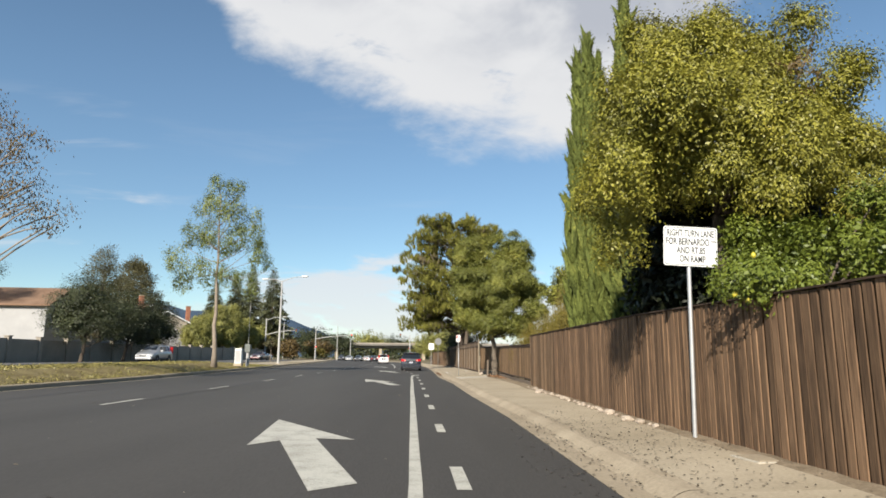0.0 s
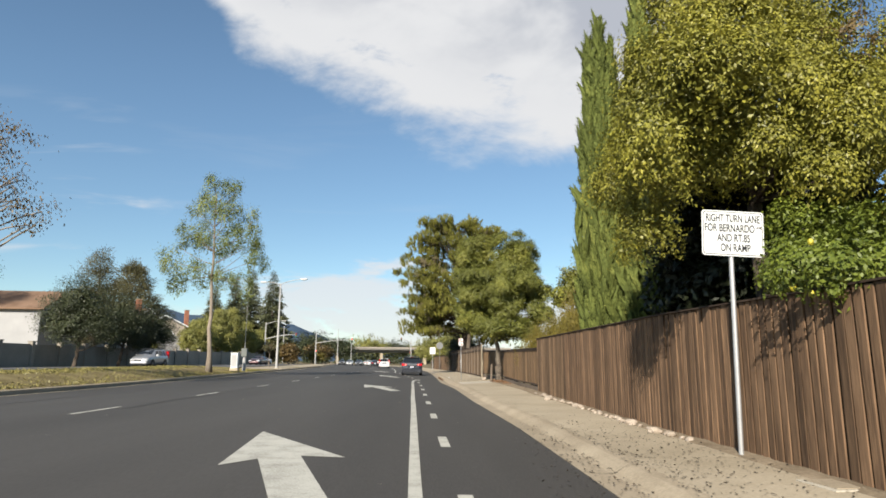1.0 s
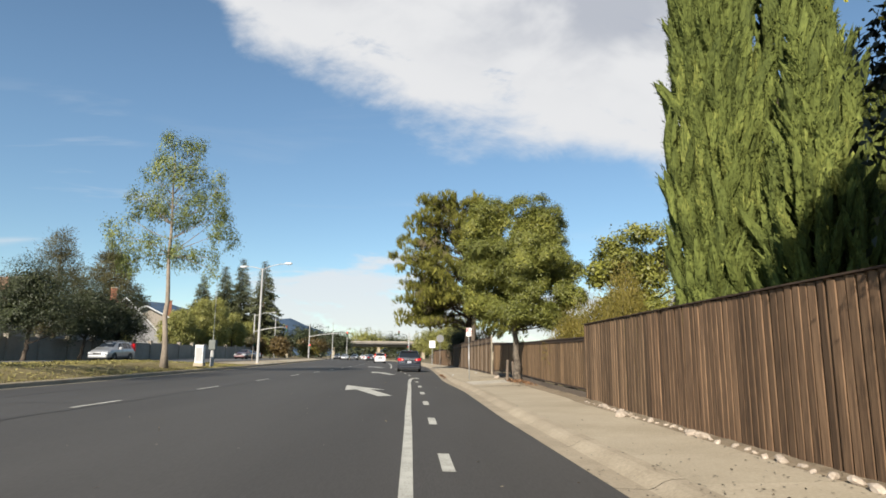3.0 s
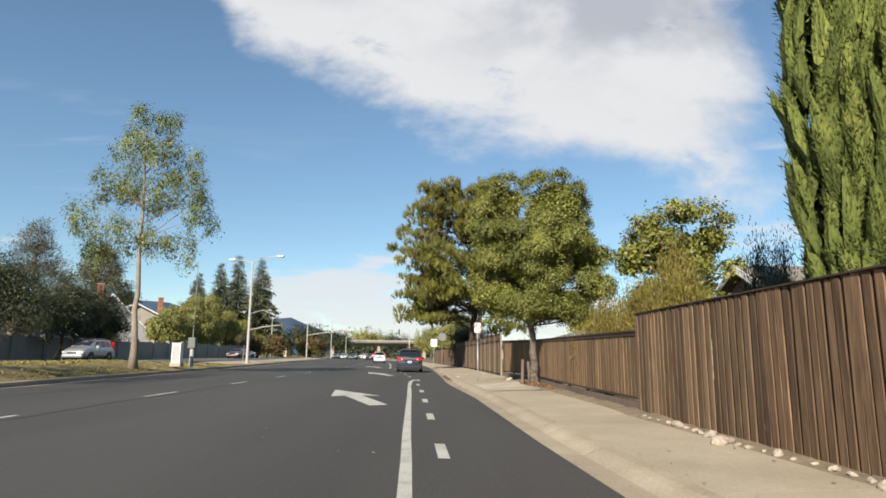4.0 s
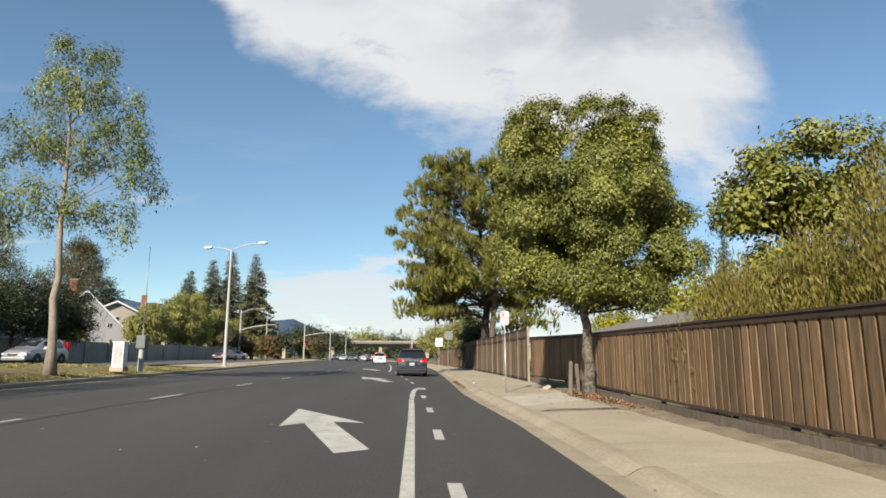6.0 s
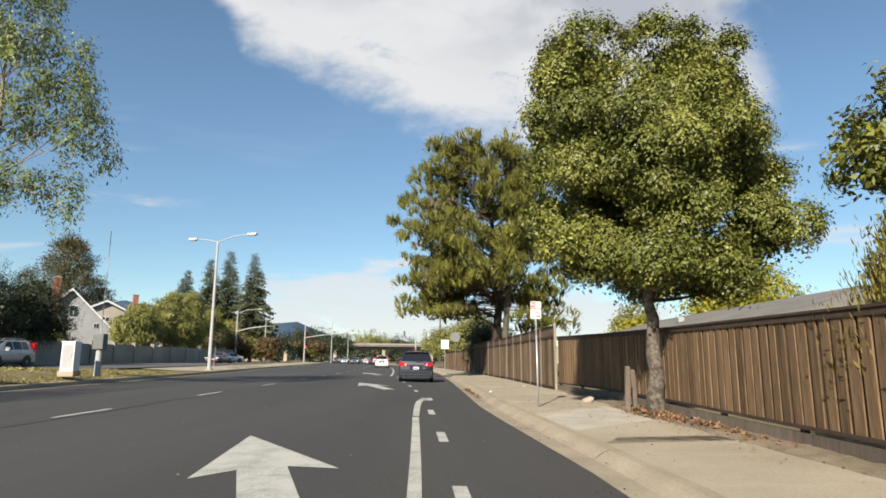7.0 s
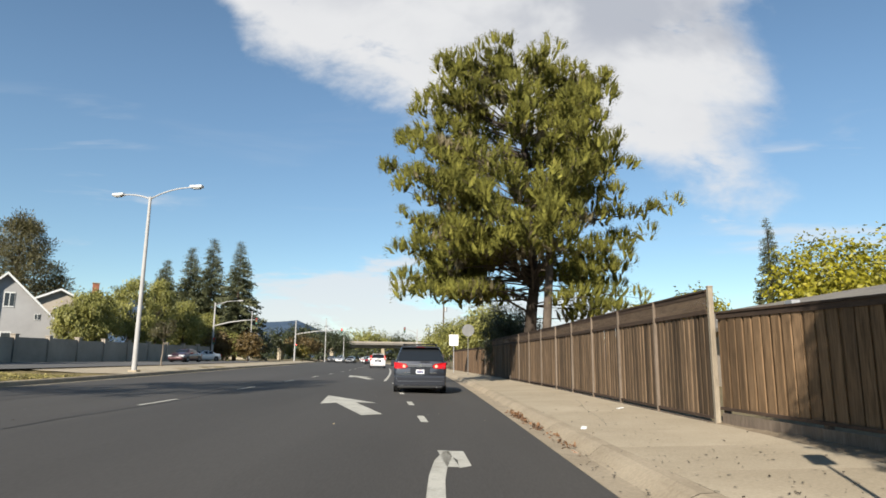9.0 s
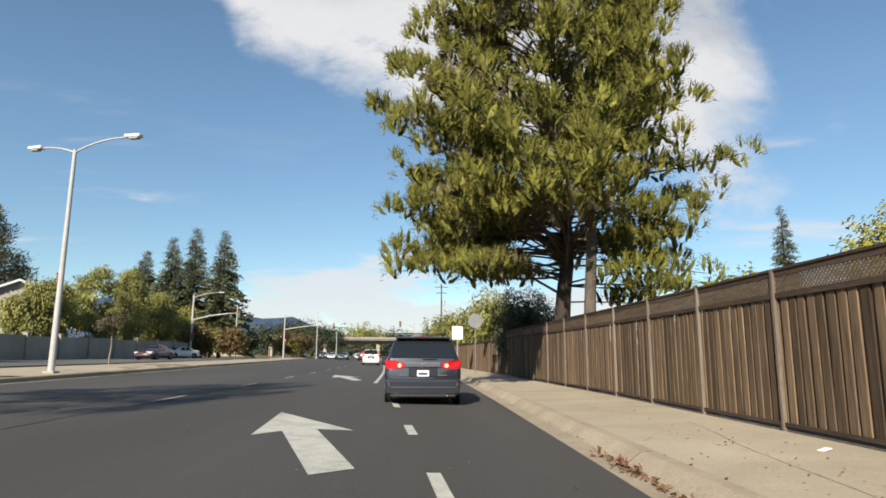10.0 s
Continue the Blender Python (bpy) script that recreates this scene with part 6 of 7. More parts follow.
SEDAN = [(0.00, 0.32, 0.78, 0.88, 0.74, 0.76, 0.66), (0.08, 0.26, 0.88, 0.98, 0.82, 0.84, 0.70), (0.55, 0.22, 0.93, 1.02, 0.87, 0.88, 0.70), (0.95, 0.20, 0.94, 1.10, 0.88, 0.89, 0.68), (1.5, 0.20, 0.93, 1.38, 0.89, 0.89, 0.60), (2.2, 0.20, 0.92, 1.44, 0.89, 0.89, 0.58), (2.75, 0.20, 0.91, 1.36, 0.89, 0.89, 0.58), (3.35, 0.20, 0.90, 1.04, 0.89, 0.88, 0.66), (3.9, 0.21, 0.84, 0.94, 0.87, 0.85, 0.66), (4.4, 0.24, 0.72, 0.80, 0.80, 0.76, 0.58), (4.62, 0.32, 0.56, 0.62, 0.66, 0.62, 0.48)]


def section(s):
    y, z0, zb, zt, w0, wb, wt = s
    h = zb - z0
    return [(w0 - 0.10, z0), (w0 - 0.02, z0 + 0.05), (w0 + 0.005, z0 + 0.35 * h), (max(w0, wb) + 0.012, z0 + 0.68 * h), (wb, zb - 0.02), (wb - 0.02, zb), (wb - 0.02 + (wt - wb + 0.02) * 0.55 + 0.02, zb + (zt - zb) * 0.5), (wt + 0.02, zt - (zt - zb) * 0.10), (wt - 0.07, zt - 0.012), (wt * 0.5, zt + 0.010), (0.0, zt + 0.016)]


def at_station(stations, y):
    ys = [s[0] for s in stations]
    return tuple(float(np.interp(y, ys, [s[k] for s in stations])) for k in range(7))


def side_panel(name, stations, y0, y1, f0, f1, sg, material, parent, slant0=0.0, slant1=0.0, steps=4):
    """A flush pane on the side between belt and roof; f0, f1: from belt (0) to roof edge (1)."""
    V, Fc = [], []
    for i in range(steps + 1):
        for j in range(3):
            f = f0 + (f1 - f0) * j / 2
            y = (y0 + slant0 * f) + ((y1 + slant1 * f) - (y0 + slant0 * f)) * i / steps
            P = section(at_station(stations, y))[5:8]
            q = f * 2
            k = min(1, int(q))
            x = P[k][0] + (P[k + 1][0] - P[k][0]) * (q - k)
            z = P[k][1] + (P[k + 1][1] - P[k][1]) * (q - k)
            V.append((sg * (x + 0.008), y, z))
        if i:
            b = 3 * i
            for j in range(2):
                Fc.append((b - 3 + j, b + j, b + j + 1, b - 2 + j))
    return raw(name, V, Fc, material, parent, smooth=True)


def wheel(parent, x, y, r, w, sg):
    m = Matrix.Translation((x, y, r)) @ Matrix.Rotation(radians(90), 4, "Y")
    bm = bmesh.new()
    prof = [(r * 0.62, -w / 2), (r * 0.93, -w / 2), (r, -w / 2 + 0.03), (r, w / 2 - 0.03), (r * 0.93, w / 2), (r * 0.62, w / 2)]
    n = 24
    rings = [[bm.verts.new(m @ Vector((a * math.cos(2 * math.pi * k / n), a * math.sin(2 * math.pi * k / n), b))) for k in range(n)] for a, b in prof]
    for i in range(len(prof) - 1):
        for k in range(n):
            bm.faces.new((rings[i][k], rings[i][(k + 1) % n], rings[i + 1][(k + 1) % n], rings[i + 1][k]))
    tyre = part("wheel", bm, TYRE, parent, "black tyre with alloy rim")
    rim = bmesh.new()
    cyl(r * 0.64, r * 0.60, -w / 2 + 0.02, w / 2 - 0.045, 20, m, rim)
    hub = sg * (w / 2 - 0.03)
    for k in range(5):
        a = 2 * math.pi * k / 5
        mm = m @ Matrix.Rotation(a, 4, "Z")
        add_box(rim, 0.03, r * 0.6, -0.035, 0.035, hub - 0.02, hub + 0.02, mm)
    cyl(0.06, 0.05, hub - 0.03, hub + 0.03, 10, m, rim)
    part("rim", rim, ALLOY, tyre, "silver alloy rim")


def tail_lamp(sg):
    """A lamp that narrows towards the tailgate's middle and wraps round the corner."""
    bm = bmesh.new()
    back, front = [], []
    for x, z, y in ((0.968, 0.925, 0.05), (0.90, 0.895, -0.012), (0.52, 0.915, -0.026), (0.455, 0.985, -0.028), (0.53, 1.075, -0.026), (0.80, 1.125, -0.012), (0.972, 1.13, 0.06)):
        back.append(bm.verts.new((sg * x, y, z)))
        front.append(bm.verts.new((sg * x, 0.27, z)))
    n = len(back)
    bm.faces.new(back)
    for i in range(n):
        bm.faces.new((back[i], back[(i + 1) % n], front[(i + 1) % n], front[i]))
    bmesh.ops.recalc_face_normals(bm, faces=bm.faces[:])
    bmesh.ops.bevel(bm, geom=[e for e in bm.edges if e.verts[0] in back and e.verts[1] in back], offset=0.014, segments=2, affect="EDGES")
    return bm


def vehicle(name, label, category, stations, paint, at, group="", wheels=(0.95, 3.85, 0.33), glass_to=None, detail="van", facing=False):
    t = thing(name, label, category, group, at=at)
    rows = []
    ys = sorted({round(v, 3) for a, b in zip(stations, stations[1:]) for v in np.linspace(a[0], b[0], 3 if b[0] - a[0] < 0.7 else 5)})
    for y in ys:
        P = section(at_station(stations, y))
        rows.append([(x, y, z) for x, z in P] + [(-x, y, z) for x, z in P[-2::-1]])
    n = len(rows[0])
    V = [p for r in rows for p in r]
    Fc = [(i * n + k, (i + 1) * n + k, (i + 1) * n + k + 1, i * n + k + 1) for i in range(len(rows) - 1) for k in range(n - 1)]
    Fc += [tuple(range(n)), tuple(range((len(rows) - 1) * n + n - 1, (len(rows) - 1) * n - 1, -1))]
    Fc += [(i * n + n - 1, (i + 1) * n + n - 1, (i + 1) * n, i * n) for i in range(len(rows) - 1)]
    body = raw("body", V, Fc, paint, t, smooth=True)
    w, L = stations[4][5], stations[-1][0]
    ax0, ax1, r = wheels
    part("underbody", box(-w + 0.14, w - 0.14, 0.25, L - 0.3, 0.16, 0.34, 0.02), TRIMBLACK, t)
    for y in (ax0, ax1):
        for sg in (-1, 1):
            arch = cyl(r + 0.07, r + 0.07, -0.012, 0.012, 24, Matrix.Translation((sg * (w - 0.0), y, r)) @ Matrix.Rotation(radians(90), 4, "Y"))
            part("wheel_arch", arch, TRIMBLACK, t)
            wheel(t, sg * (w - 0.09), y, r, 0.22, sg)
    # side glass
    if detail in ("van", "suv"):
        spans = ((0.52, 1.40, 0.10, 0.0), (1.50, 2.42, 0.0, 0.0), (2.52, 3.42, 0.0, -0.42)) if detail == "van" else ((0.62, 1.20, 0.12, 0.0), (1.28, 2.02, 0.0, 0.0), (2.10, 2.92, 0.0, -0.42))
    else:
        spans = ((1.15, 2.05, 0.28, 0.0), (2.12, 3.05, 0.0, -0.45))
    for sg in (-1, 1):
        for a, b, s0, s1 in spans:
            side_panel("side_window", stations, a, b, 0.06, 0.94, sg, GLASSDARK, t, s0, s1)
        my = spans[-1][1] - 0.18
        mir = part("mirror", box(sg * (w + 0.02), sg * (w + 0.20), my, my + 0.10, 1.0 if detail != "sedan" else 0.9, 1.17 if detail != "sedan" else 1.04, 0.03, 2), paint, t)
        for a, b, s0, s1 in spans[-2:]:
            part("door_handle", box(sg * (w - 0.01), sg * (w + 0.03), a + 0.08, a + 0.26, 0.86, 0.90, 0.01), paint, t)
    # windscreen
    k = next(i for i, s in enumerate(stations) if s[0] > spans[-1][1] - 0.5)
    a, b = at_station(stations, spans[-1][1] + 0.34), at_station(stations, spans[-1][1] - 0.42)
    V = [(-a[6] + 0.02, a[0], a[3] + 0.012), (a[6] - 0.02, a[0], a[3] + 0.012), (b[6] - 0.06, b[0], b[3] + 0.022), (-b[6] + 0.06, b[0], b[3] + 0.022)]
    m0, m1 = at_station(stations, a[0] * 0.5 + b[0] * 0.5), None
    mid = [(-m0[6] + 0.04, m0[0], m0[3] + 0.03), (m0[6] - 0.04, m0[0], m0[3] + 0.03)]
    raw("windscreen", [V[0], V[1], mid[1], V[2], V[3], mid[0]], [(0, 1, 2, 5), (5, 2, 3, 4)], GLASSDARK, t)
    # tail
    if detail in ("van", "suv"):
        lo, hi = at_station(stations, 0.075), at_station(stations, 0.27 if detail == "van" else 0.32)
        G = []
        for f in (0, 0.25, 0.5, 0.75, 1.0):
            y = lo[0] + (hi[0] - lo[0]) * f
            s = at_station(stations, y)
            for sx in (-1, -0.5, 0, 0.5, 1):
                hw = (s[6] - 0.025) if detail == "van" else (s[6] - 0.05)
                G.append((sx * hw, y - 0.030 + 0.014 * sx * sx, s[3] + 0.020 - 0.010 * sx * sx))
        raw("rear_window", G, [(i * 5 + j, i * 5 + j + 1, i * 5 + j + 6, i * 5 + j + 5) for i in range(4) for j in range(4)], GLASSDARK, t, "dark tinted rear window", smooth=True)
        top = hi[3]
        part("spoiler", box(-hi[6] + 0.03, hi[6] - 0.03, 0.10, 0.62, top + 0.035, top + 0.085, 0.02, 2), paint, t)
        part("high_brake_light", box(-0.16, 0.16, 0.085, 0.11, top + 0.045, top + 0.075, 0.006), DULLRED, t)
        part("wiper", box(-0.02, 0.34, 0.015, 0.035, 1.145, 1.165, 0.004, 1), TRIMBLACK, t)
        for sg in (-1, 1):
            if detail == "van":
                lamp = part("tail_light", tail_lamp(sg), REDLENS, t, "large red wrap-around tail light")
                part("clear_lens", cyl(0.058, 0.052, 0, 0.016, 16, Matrix.Translation((sg * 0.60, -0.030, 0.99)) @ Matrix.Rotation(radians(90), 4, "X")), CLEARLENS, lamp, "clear round lamp")
            else:
                lamp = part("tail_light", box(sg * 0.74, sg * 0.90, -0.01, 0.24, 0.90, 1.50, 0.03, 3), REDLENS, t, "tall red tail light beside the rear window")
                lamp.matrix_local = pose(0, 0.02, 0)
                part("clear_lens", box(sg * 0.76, sg * 0.88, -0.018, 0.0, 1.12, 1.24, 0.01), CLEARLENS, lamp)
            if detail == "suv":
                part("reflector", box(sg * 0.60, sg * 0.80, -0.075, -0.06, 0.36, 0.40, 0.006), REDLENS, t)
        part("garnish", box(-0.46, 0.46, -0.035, 0.04, 0.955, 1.075, 0.02, 2), PAINT_GARNISH if detail == "van" else paint, t, "horizontal tailgate strip")
        part("badge", cyl(0.055, 0.055, 0, 0.012, 18, Matrix.Translation((0, -0.036, 1.035)) @ Matrix.Rotation(radians(90), 4, "X") @ Matrix.Diagonal((1.25, 0.85, 1, 1))), CHROME, t, "chrome oval badge")
        part("plate_recess", box(-0.36, 0.36, -0.020, 0.04, 0.70, 0.945, 0.015), TRIMBLACK if detail == "suv" else paint, t)
        pl = part("number_plate", box(-0.155, 0.155, -0.036, -0.022, 0.715, 0.87, 0.006), PLATE, t, "white plate with plain bars")
        part("plate_bar", box(-0.115, 0.115, -0.039, -0.037, 0.755, 0.815), PLATEBAR, pl)
        part("plate_top_bar", box(-0.05, 0.05, -0.039, -0.037, 0.838, 0.854), REDINK, pl)
        bump = bmesh.new()
        add_box(bump, -w + 0.02, w - 0.02, -0.07, 0.42, 0.26, 0.66)
        bmesh.ops.bevel(bump, geom=bump.edges[:], offset=0.075, segments=4, affect="EDGES", profile=0.6)
        bp = part("rear_bumper", bump, paint, t, "body-coloured rear bumper")
        if detail == "van":
            # reflections on the glossy paint, modelled as thin chrome and silver-grey lines
            part("bumper_crease", box(-w + 0.13, w - 0.13, -0.078, -0.066, 0.305, 0.318, 0.004), CHROME, bp, "chrome line drawn as the glint along the bumper crease")
            edge = [((sg * (w - 0.10 - 0.02 * q), -0.072, 0.56 - 0.11 * min(1.0, 0.5 * q)), 0.010) for sg in (-1,) for q in (0, 1, 2, 4)]
            edge += [((-p[0], p[1], p[2]), r) for p, r in reversed(edge)]
            tubes("bumper_glint", [edge], PAINT_GARNISH, bp, "paler tube drawn as the sun's glint on the bumper's rounded upper edge", n=6)
            part("strip_glint", box(-0.47, 0.47, -0.042, -0.03, 0.952, 0.968, 0.004), CHROME, t, "chrome line drawn as the glint on the tailgate strip's lower edge")
        else:
            part("bumper_crease", box(-w + 0.10, w - 0.10, -0.078, -0.066, 0.405, 0.425, 0.004), TRIMBLACK, bp)
        part("lower_valance", box(-w + 0.14, w - 0.14, -0.055, 0.3, 0.20, 0.31, 0.03, 2), TRIMBLACK, t)
        tubes("exhaust", [[((0.62, -0.06, 0.235), 0.035), ((0.62, 0.4, 0.235), 0.035)]], CHROME, t)
        for x in (-0.62, 0.36):
            part("name_badge", box(x, x + 0.26, -0.028, -0.018, 0.735, 0.765, 0.003), CHROME, t, "small bright name strip") if detail == "van" else None
        zr = stations[5][3]
        for sg in (-1, 1):
            rx = sg * (stations[5][6] - 0.08)
            tubes("roof_rail", [[((rx, 0.62, top + 0.05), 0.018), ((rx, 0.80, zr + 0.065), 0.018), ((rx, 1.7, zr + 0.075), 0.018), ((rx, 2.55, zr + 0.06), 0.018), ((rx, 2.68, zr), 0.018)]], TRIMBLACK if detail == "van" else GALV, t, "raised roof rail")
        for y in (1.0, 2.2):
            tubes("cross_bar", [[((-stations[5][6] + 0.08, y, zr + 0.07), 0.014), ((stations[5][6] - 0.08, y, zr + 0.07), 0.014)]], TRIMBLACK, t)
    else:
        b0 = at_station(stations, 0.62)
        c0 = at_station(stations, 1.38)
        raw("rear_window", [(-b0[6] + 0.08, 0.80, at_station(stations, 0.80)[3] + 0.024), (b0[6] - 0.08, 0.80, at_station(stations, 0.80)[3] + 0.024), (c0[6] - 0.04, 1.38, c0[3] + 0.024), (-c0[6] + 0.04, 1.38, c0[3] + 0.024)], [(0, 1, 2, 3)], GLASSDARK, t)
        for sg in (-1, 1):
            part("tail_light", box(sg * 0.48, sg * 0.80, -0.02, 0.16, 0.70, 0.86, 0.03, 2), REDLENS, t)
        part("number_plate", box(-0.155, 0.155, -0.03, -0.01, 0.60, 0.75, 0.006), PLATE, t)
        part("rear_bumper", box(-w + 0.06, w - 0.06, -0.05, 0.3, 0.26, 0.56, 0.07, 3), paint, t)
    # nose
    for sg in (-1, 1):
        part("head_light", box(sg * 0.40, sg * (stations[-2][4] + 0.02), L - 0.34, L - 0.05, 0.60, 0.74, 0.04, 3), HEADLENS, t)
    part("front_bumper", box(-stations[-2][4], stations[-2][4], L - 0.32, L + 0.02, 0.26, 0.52, 0.08, 3), paint, t)
    part("grille", box(-0.38, 0.38, L - 0.12, L + 0.015, 0.56, 0.70, 0.03, 2), TRIMBLACK, t)
    return t


def on_road(x, y, turn=0.0, z=None):
    return pose(x, y, road_z(x, y) if z is None else z, 0, 0, turn)


vehicle("minivan", "dark slate-grey minivan driving ahead, brake lights red, roof rails", "van", VAN, PAINT_VAN, on_road(-0.72, 57.25, 1.5) @ Matrix.Diagonal((0.965, 0.965, 0.965, 1)), wheels=(0.98, 4.02, 0.335), detail="van")
vehicle("suv", "white compact suv in the next lane ahead", "car", SUV, PAINT_WHITE, on_road(-6.7, 110.0, 6), wheels=(0.80, 3.42, 0.34), detail="suv")
vehicle("silver_suv", "silver suv on the frontage street", "car", SUV, PAINT_SILVER, pose(-26.6, 64.0, STREET_Z + 0.02, 0, 0, 178), wheels=(0.80, 3.42, 0.34), detail="suv")
vehicle("maroon_car", "dark maroon sedan on the frontage street", "car", SEDAN, PAINT_MAROON, pose(-26.6, 105.0, STREET_Z + 0.01, 0, 0, 176), wheels=(0.85, 3.6, 0.31), detail="sedan")
vehicle("white_car", "white sedan parked beside the garden wall", "car", SEDAN, PAINT_WHITE, pose(-29.6, 121.0, STREET_Z + 0.02, 0, 0, 150), wheels=(0.85, 3.6, 0.31), detail="sedan")
for x, y, p, r in ((-17, 168, PAINT_DARK, 180), (-20.5, 176, PAINT_SILVER, 182), (-15.5, 182, PAINT_WHITE, 8), (-11.5, 150, PAINT_DARK, 8), (-24, 186, PAINT_DARK, 184), (-18.5, 205, PAINT_WHITE, 10)):
    vehicle("far_car", "small far-off car waiting near the junction", "car", SEDAN, p, on_road(x, y, r), "cars near the junction", wheels=(0.85, 3.6, 0.31), detail="sedan")

# ---- fences ----
WOOD_PLANK = surf("weathered_plank", (0.085, 0.06, 0.042), (0.20, 0.145, 0.10), 0.85, 1.3, 7, 0.55, spec=0.25, rand=0.25, stretch=(6, 0.7, 6), depth=0.006)


def board_meshes(name, w, material, seed):
    """Unit-high boards with slightly eased front edges and a small cup, in a few versions."""
    out = []
    g = np.random.default_rng(seed)
    for k in range(5):
        me = bpy.data.meshes.new(name)
        hw, t, e = w / 2, 0.019, 0.004
        c = (g.random() - 0.5) * 0.006
        prof = [(t / 2, -hw), (t / 2, hw), (-t / 2 + e, hw), (-t / 2 + c, hw - e), (-t / 2 - c, -hw + e), (-t / 2 + e, -hw)]
        b = (g.random() - 0.5) * 0.012
        V = [(x, y, 0.0) for x, y in prof] + [(x + b, y + b * 0.5, 1.0 + (0.003 if y > 0 else -0.003)) for x, y in prof]
        n = len(prof)
        me.from_pydata(V, [], [tuple(range(n - 1, -1, -1)), tuple(range(n, 2 * n))] + [(i, (i + 1) % n, n + (i + 1) % n, n + i) for i in range(n)])
        me.materials.append(material)
        out.append(me)
    return out


def fence_run(label, pts, top, name_boards, post_gap, seed, cap=True, kick=0.0, posts=True, front_posts=False, panel=0.0, pitch=0.19, base=-0.02, thin=False):
    """A board fence along pts [(x, y), ...]; top(y): height of the top above the sea of z."""
    t = thing("fence", label, "fence", "wooden fences")
    g = np.random.default_rng(seed)
    for leg, ((x0, y0), (x1, y1)) in enumerate(zip(pts, pts[1:])):
        L = math.hypot(x1 - x0, y1 - y0)
        a = -math.atan2(x1 - x0, y1 - y0)
        rot = Matrix.Rotation(a, 4, "Z")

        def place(s, off):
            return Vector((x0 + (x1 - x0) * s / L, y0 + (y1 - y0) * s / L, 0)) + rot @ Vector((off, 0, 0))

        n = int(L / pitch)
        for i in range(n + 1):
            for layer in (0, 1):
                s = (i + 0.5 * layer) * pitch + g.normal() * 0.006
                if not (0.05 if leg == 0 else -0.02) < s < L - (0.05 if leg == len(pts) - 2 else -0.02):
                    continue
                p = place(s, 0.014 if layer == 0 else -0.016)
                zb = walk_z(min(p.x, 6), p.y) + base + kick
                zt = top(p.y) - panel + g.normal() * 0.008 - (0.012 if layer else 0)
                me = name_boards(p.y)[int(g.integers(0, 5))]
                ob = new("board", me)
                ob.parent = t
                ob.matrix_local = Matrix.Translation((p.x, p.y, zb)) @ rot @ Matrix.Rotation(g.normal() * 0.006, 4, "X") @ Matrix.Rotation(g.normal() * 0.012, 4, "Z") @ Matrix.Diagonal((1, 1 + g.normal() * 0.05, zt - zb, 1))
        m = 1 + int(round(L / post_gap))
        bays = max(1, m - 1)
        for i in range(bays):
            s0, s1 = L * i / bays, L * (i + 1) / bays
            q0, q1 = place(s0, 0), place(s1, 0)
            bl = (q1 - q0).length

            def rail(nm, off, w, h, z0, z1, mat_, inset=0.0):
                """A straight timber from one post to the next; z0, z1: its foot at either end."""
                V = []
                for s, zz in ((inset, z0), (bl - inset, z1)):
                    for dx, dz in ((-w / 2, 0), (w / 2, 0), (w / 2, h), (-w / 2, h)):
                        c = rot @ Vector((off + dx, 0, 0))
                        b = q0.lerp(q1, s / bl)
                        V.append((b.x + c.x, b.y + c.y, zz + dz))
                raw(nm, V, [(0, 1, 2, 3), (7, 6, 5, 4), (0, 4, 5, 1), (1, 5, 6, 2), (2, 6, 7, 3), (3, 7, 4, 0)], mat_, t)

            g0, g1 = walk_z(min(q0.x, 6), q0.y), walk_z(min(q1.x, 6), q1.y)
            t0, t1 = top(q0.y), top(q1.y)
            if cap:
                rail("cap_rail", 0.0, 0.10 if thin else 0.13, 0.022 if thin else 0.036, t0, t1, WOOD_DARK)
                rail("top_rail", 0.05 if thin else -0.035, 0.03 if thin else 0.022, 0.085, t0 - 0.088, t1 - 0.088, WOOD_DARK)
            if kick:
                rail("kick_board", -0.018, 0.036, kick - 0.01, g0 + base - 0.04, g1 + base - 0.04, WOOD_POST)
                rail("bottom_rail", -0.045, 0.040, 0.05, g0 + base + kick, g1 + base + kick, WOOD_DARK)
            if panel:
                rail("panel_rail", -0.035, 0.045, 0.08, t0 - panel - 0.05, t1 - panel - 0.05, WOOD_DARK)
                V, Fc = [], []
                h = panel - 0.04
                k = -h
                while k < bl:
                    for sg in (1, -1):
                        s_lo, s_hi = max(0.04, k), min(bl - 0.04, k + h)
                        if s_hi - s_lo > 0.03:
                            z_lo, z_hi = (s_lo - k), (s_hi - k)
                            if sg < 0:
                                z_lo, z_hi = h - z_lo, h - z_hi
                            off = -0.026 if sg > 0 else -0.040
                            n0 = len(V)
                            for sA, zA in ((s_lo, z_lo), (s_hi, z_hi)):
                                for dz, do in ((-0.021, 0.0), (0.021, 0.0), (0.021, 0.012), (-0.021, 0.012)):
                                    b = q0.lerp(q1, sA / bl)
                                    c = rot @ Vector((off + do, 0, 0))
                                    V.append((b.x + c.x, b.y + c.y, t0 + (t1 - t0) * sA / bl - h - 0.02 + zA * 0.98 + dz))
                            Fc += [(n0 + a, n0 + (a + 1) % 4, n0 + 4 + (a + 1) % 4, n0 + 4 + a) for a in range(4)]
                    k += 0.078
                raw("lattice_panel", V, Fc, WOOD_PLANK, t, "diagonal wooden lattice")
            if posts:
                off = -0.05 if front_posts else 0.07
                for (q, gz, tz) in (((q0, g0, t0),) if q0.y > 45.8 or not front_posts else ()) + (((q1, g1, t1),) if i == bays - 1 else ()):
                    c = rot @ Vector((off, 0, 0))
                    hw = 0.034 if front_posts else 0.045
                    bmp = box(-hw, hw, -hw, hw, gz - 0.15, tz + (0.03 if front_posts else -0.03), 0.006)
                    ob = part("post", bmp, WOOD_POST, t, "square wooden post")
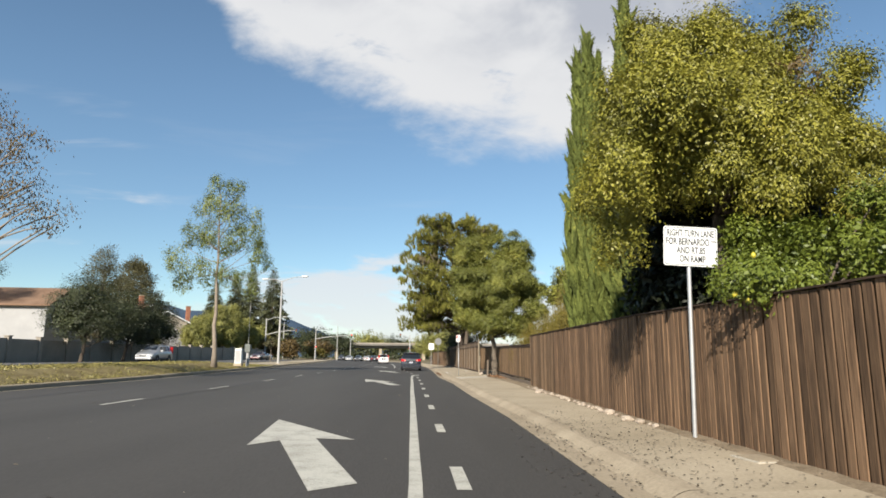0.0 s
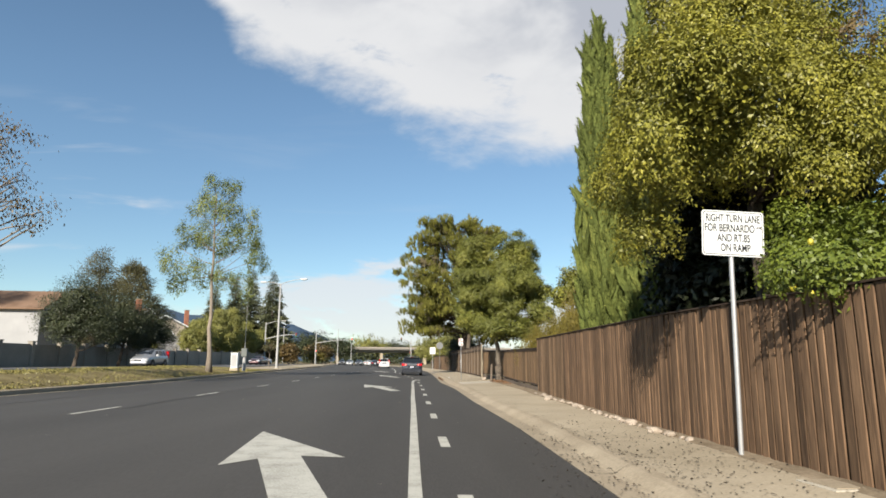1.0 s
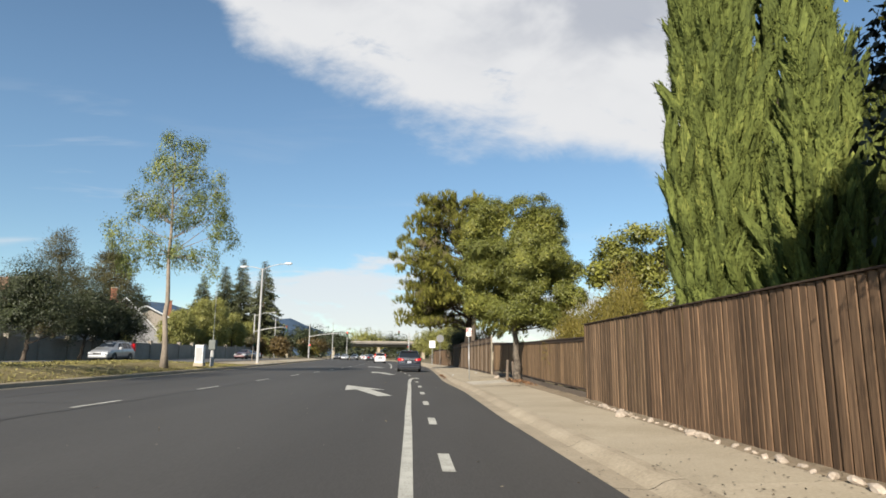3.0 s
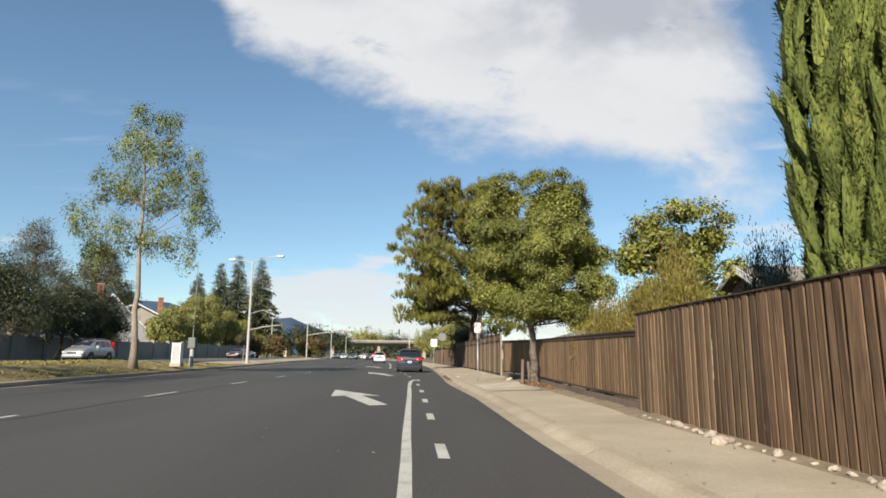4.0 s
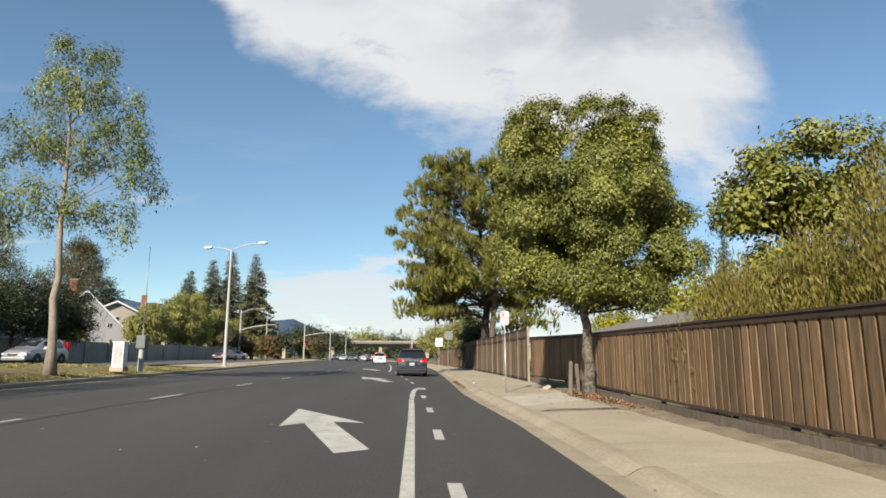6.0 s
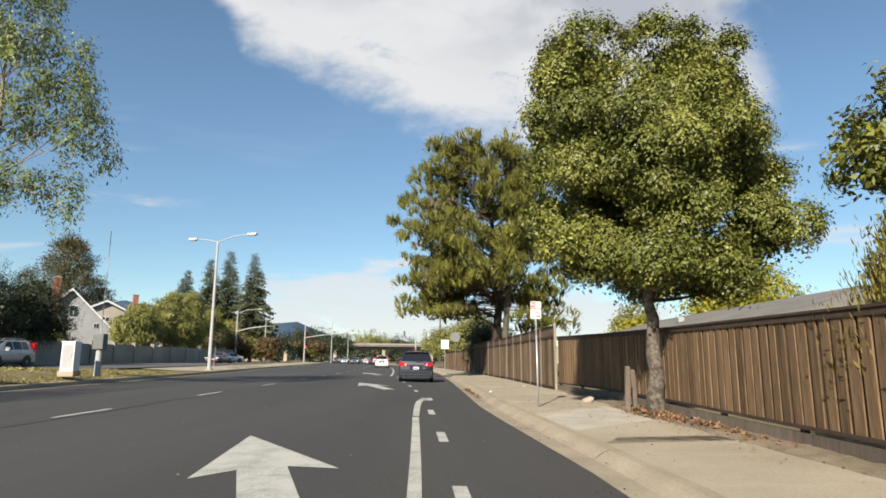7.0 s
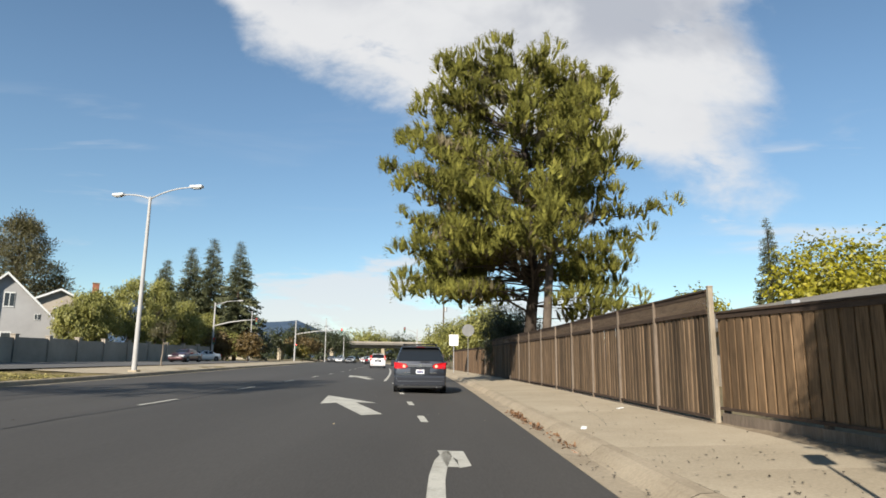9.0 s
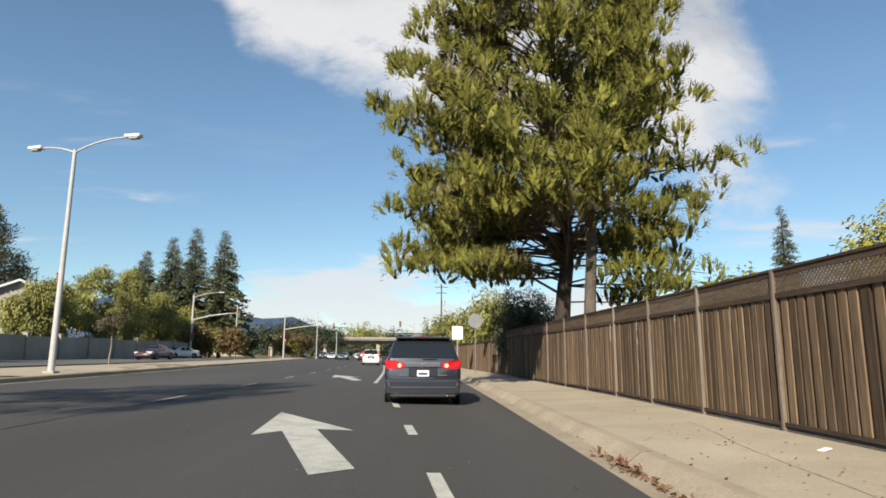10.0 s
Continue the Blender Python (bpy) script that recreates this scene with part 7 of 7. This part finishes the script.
                    ob.matrix_local = Matrix.Translation((q.x + c.x, q.y + c.y, 0)) @ rot
    return t


B_RED = board_meshes("board", 0.128, WOOD_RED, 1)
B_GREY = board_meshes("board", 0.14, WOOD_GREY, 2)
WOOD_BROWN = surf("brown_weathered_board", (0.050, 0.032, 0.017), (0.184, 0.123, 0.074), 0.85, 1.3, 7, 0.55, spec=0.25, rand=0.45, stretch=(6, 6, 0.7), depth=0.006)
B_BROWN = board_meshes("board", 0.16, WOOD_BROWN, 4)
WOOD_TAN = surf("tan_board", (0.077, 0.046, 0.022), (0.257, 0.162, 0.088), 0.85, 1.3, 7, 0.55, spec=0.25, rand=0.28, stretch=(6, 6, 0.7), depth=0.006)
WOOD_PALE = surf("pale_post_wood", (0.20, 0.165, 0.12), (0.38, 0.32, 0.24), 0.85, 1.3, 9, 0.5, spec=0.25, stretch=(6, 6, 0.7), depth=0.006)
B_WIDE = board_meshes("board", 0.19, WOOD_TAN, 3)
TALL_TOP = [(-10, 2.0), (4, 2.03), (10, 2.12), (23, 2.17)]
fence_run("tall reddish-brown board fence with narrow boards", [(4.86, -4.0), (4.82, 10.0), (4.91, 18.55)], lambda y: along(y, TALL_TOP), lambda y: B_RED, 2.44, 5, pitch=0.165, thin=True)
fence_run("tall weathered fence of boards laid over boards", [(4.91, 18.57), (4.97, 23.75)], lambda y: along(y, TALL_TOP), lambda y: B_GREY, 2.44, 15, pitch=0.205, thin=True)
fence_run("lower weathered board fence with a kick board", [(5.05, 23.82), (5.16, 40.5), (4.80, 45.55)], lambda y: along(y, [(23, 1.80), (36, 1.92), (45.5, 2.08)]), lambda y: B_WIDE, 2.44, 6, cap=True, kick=0.26, pitch=0.25)
fence_run("weathered board fence with a dense lattice top", [(4.72, 45.7), (4.50, 58.5), (3.55, 79.0)], lambda y: along(y, [(45, 2.50), (80, 2.50)]), lambda y: B_BROWN, 2.44, 7, cap=True, kick=0.09, front_posts=True, panel=0.36, pitch=0.21)
fence_run("plain weathered board fence beyond the lattice-topped fence", [(3.55, 79.1), (1.9, 100.0)], lambda y: 2.1, lambda y: B_GREY, 2.44, 8, cap=True, pitch=0.24)
t = thing("gate_post", "tall pale square post at the end of the lattice-topped fence", "post", at=pose(4.70, 45.6, 0.1))
part("shaft", box(-0.045, 0.045, -0.045, 0.045, -0.1, 2.46, 0.008), WOOD_PALE, t)
part("cap", box(-0.05, 0.05, -0.05, 0.05, 2.46, 2.49, 0.008), WOOD_PALE, t)

# ---- rocks at the foot of the tall fence ----
rng = np.random.default_rng(17)


def rock(x, y, s, seed):
    g = np.random.default_rng(seed)
    bm = bmesh.new()
    bmesh.ops.create_icosphere(bm, subdivisions=2, radius=1.0)
    k = g.normal(size=3) * 3
    for v in bm.verts:
        d = 1 + 0.35 * noise.noise(v.co * 1.4 + Vector(k)) + 0.12 * noise.noise(v.co * 3.5 + Vector(k))
        v.co = Vector((v.co.x * d * s * 0.8, v.co.y * d * s * 1.2, v.co.z * d * s * 0.6))
    ob = part("rock", bm, ROCK, None, "pale broken rock at the foot of the fence")
    ob.matrix_world = pose(x, y, walk_z(x, y) + s * 0.25, g.random() * 30, g.random() * 30, g.random() * 360)
    return tagged(ob, category="rock", group="rocks along the fence")


for i in range(46):
    y = 8.5 + 14.2 * (i + 0.3 * rng.random()) / 46
    rock(along(y, FENCE) - 0.20 - 0.12 * rng.random(), y, 0.04 + 0.09 * rng.random() ** 2, 200 + i)
rock(4.42, 18.9, 0.13, 300)
rock(4.25, 39.2, 0.15, 301)
for x, y, h, lean in ((4.42, 36.3, 0.95, 2.0), (4.85, 37.1, 0.85, -3.0)):
    st = thing("short_post", "short weathered wooden post standing before the fence", "post", "short posts", at=pose(x, y, walk_z(x, y), 0, lean, 8))
    part("shaft", box(-0.05, 0.05, -0.05, 0.05, -0.1, h, 0.012), WOOD_POST, st)
    part("chamfer", cyl(0.062, 0.03, h, h + 0.03, 4, Matrix.Rotation(radians(45), 4, "Z")), WOOD_POST, st)
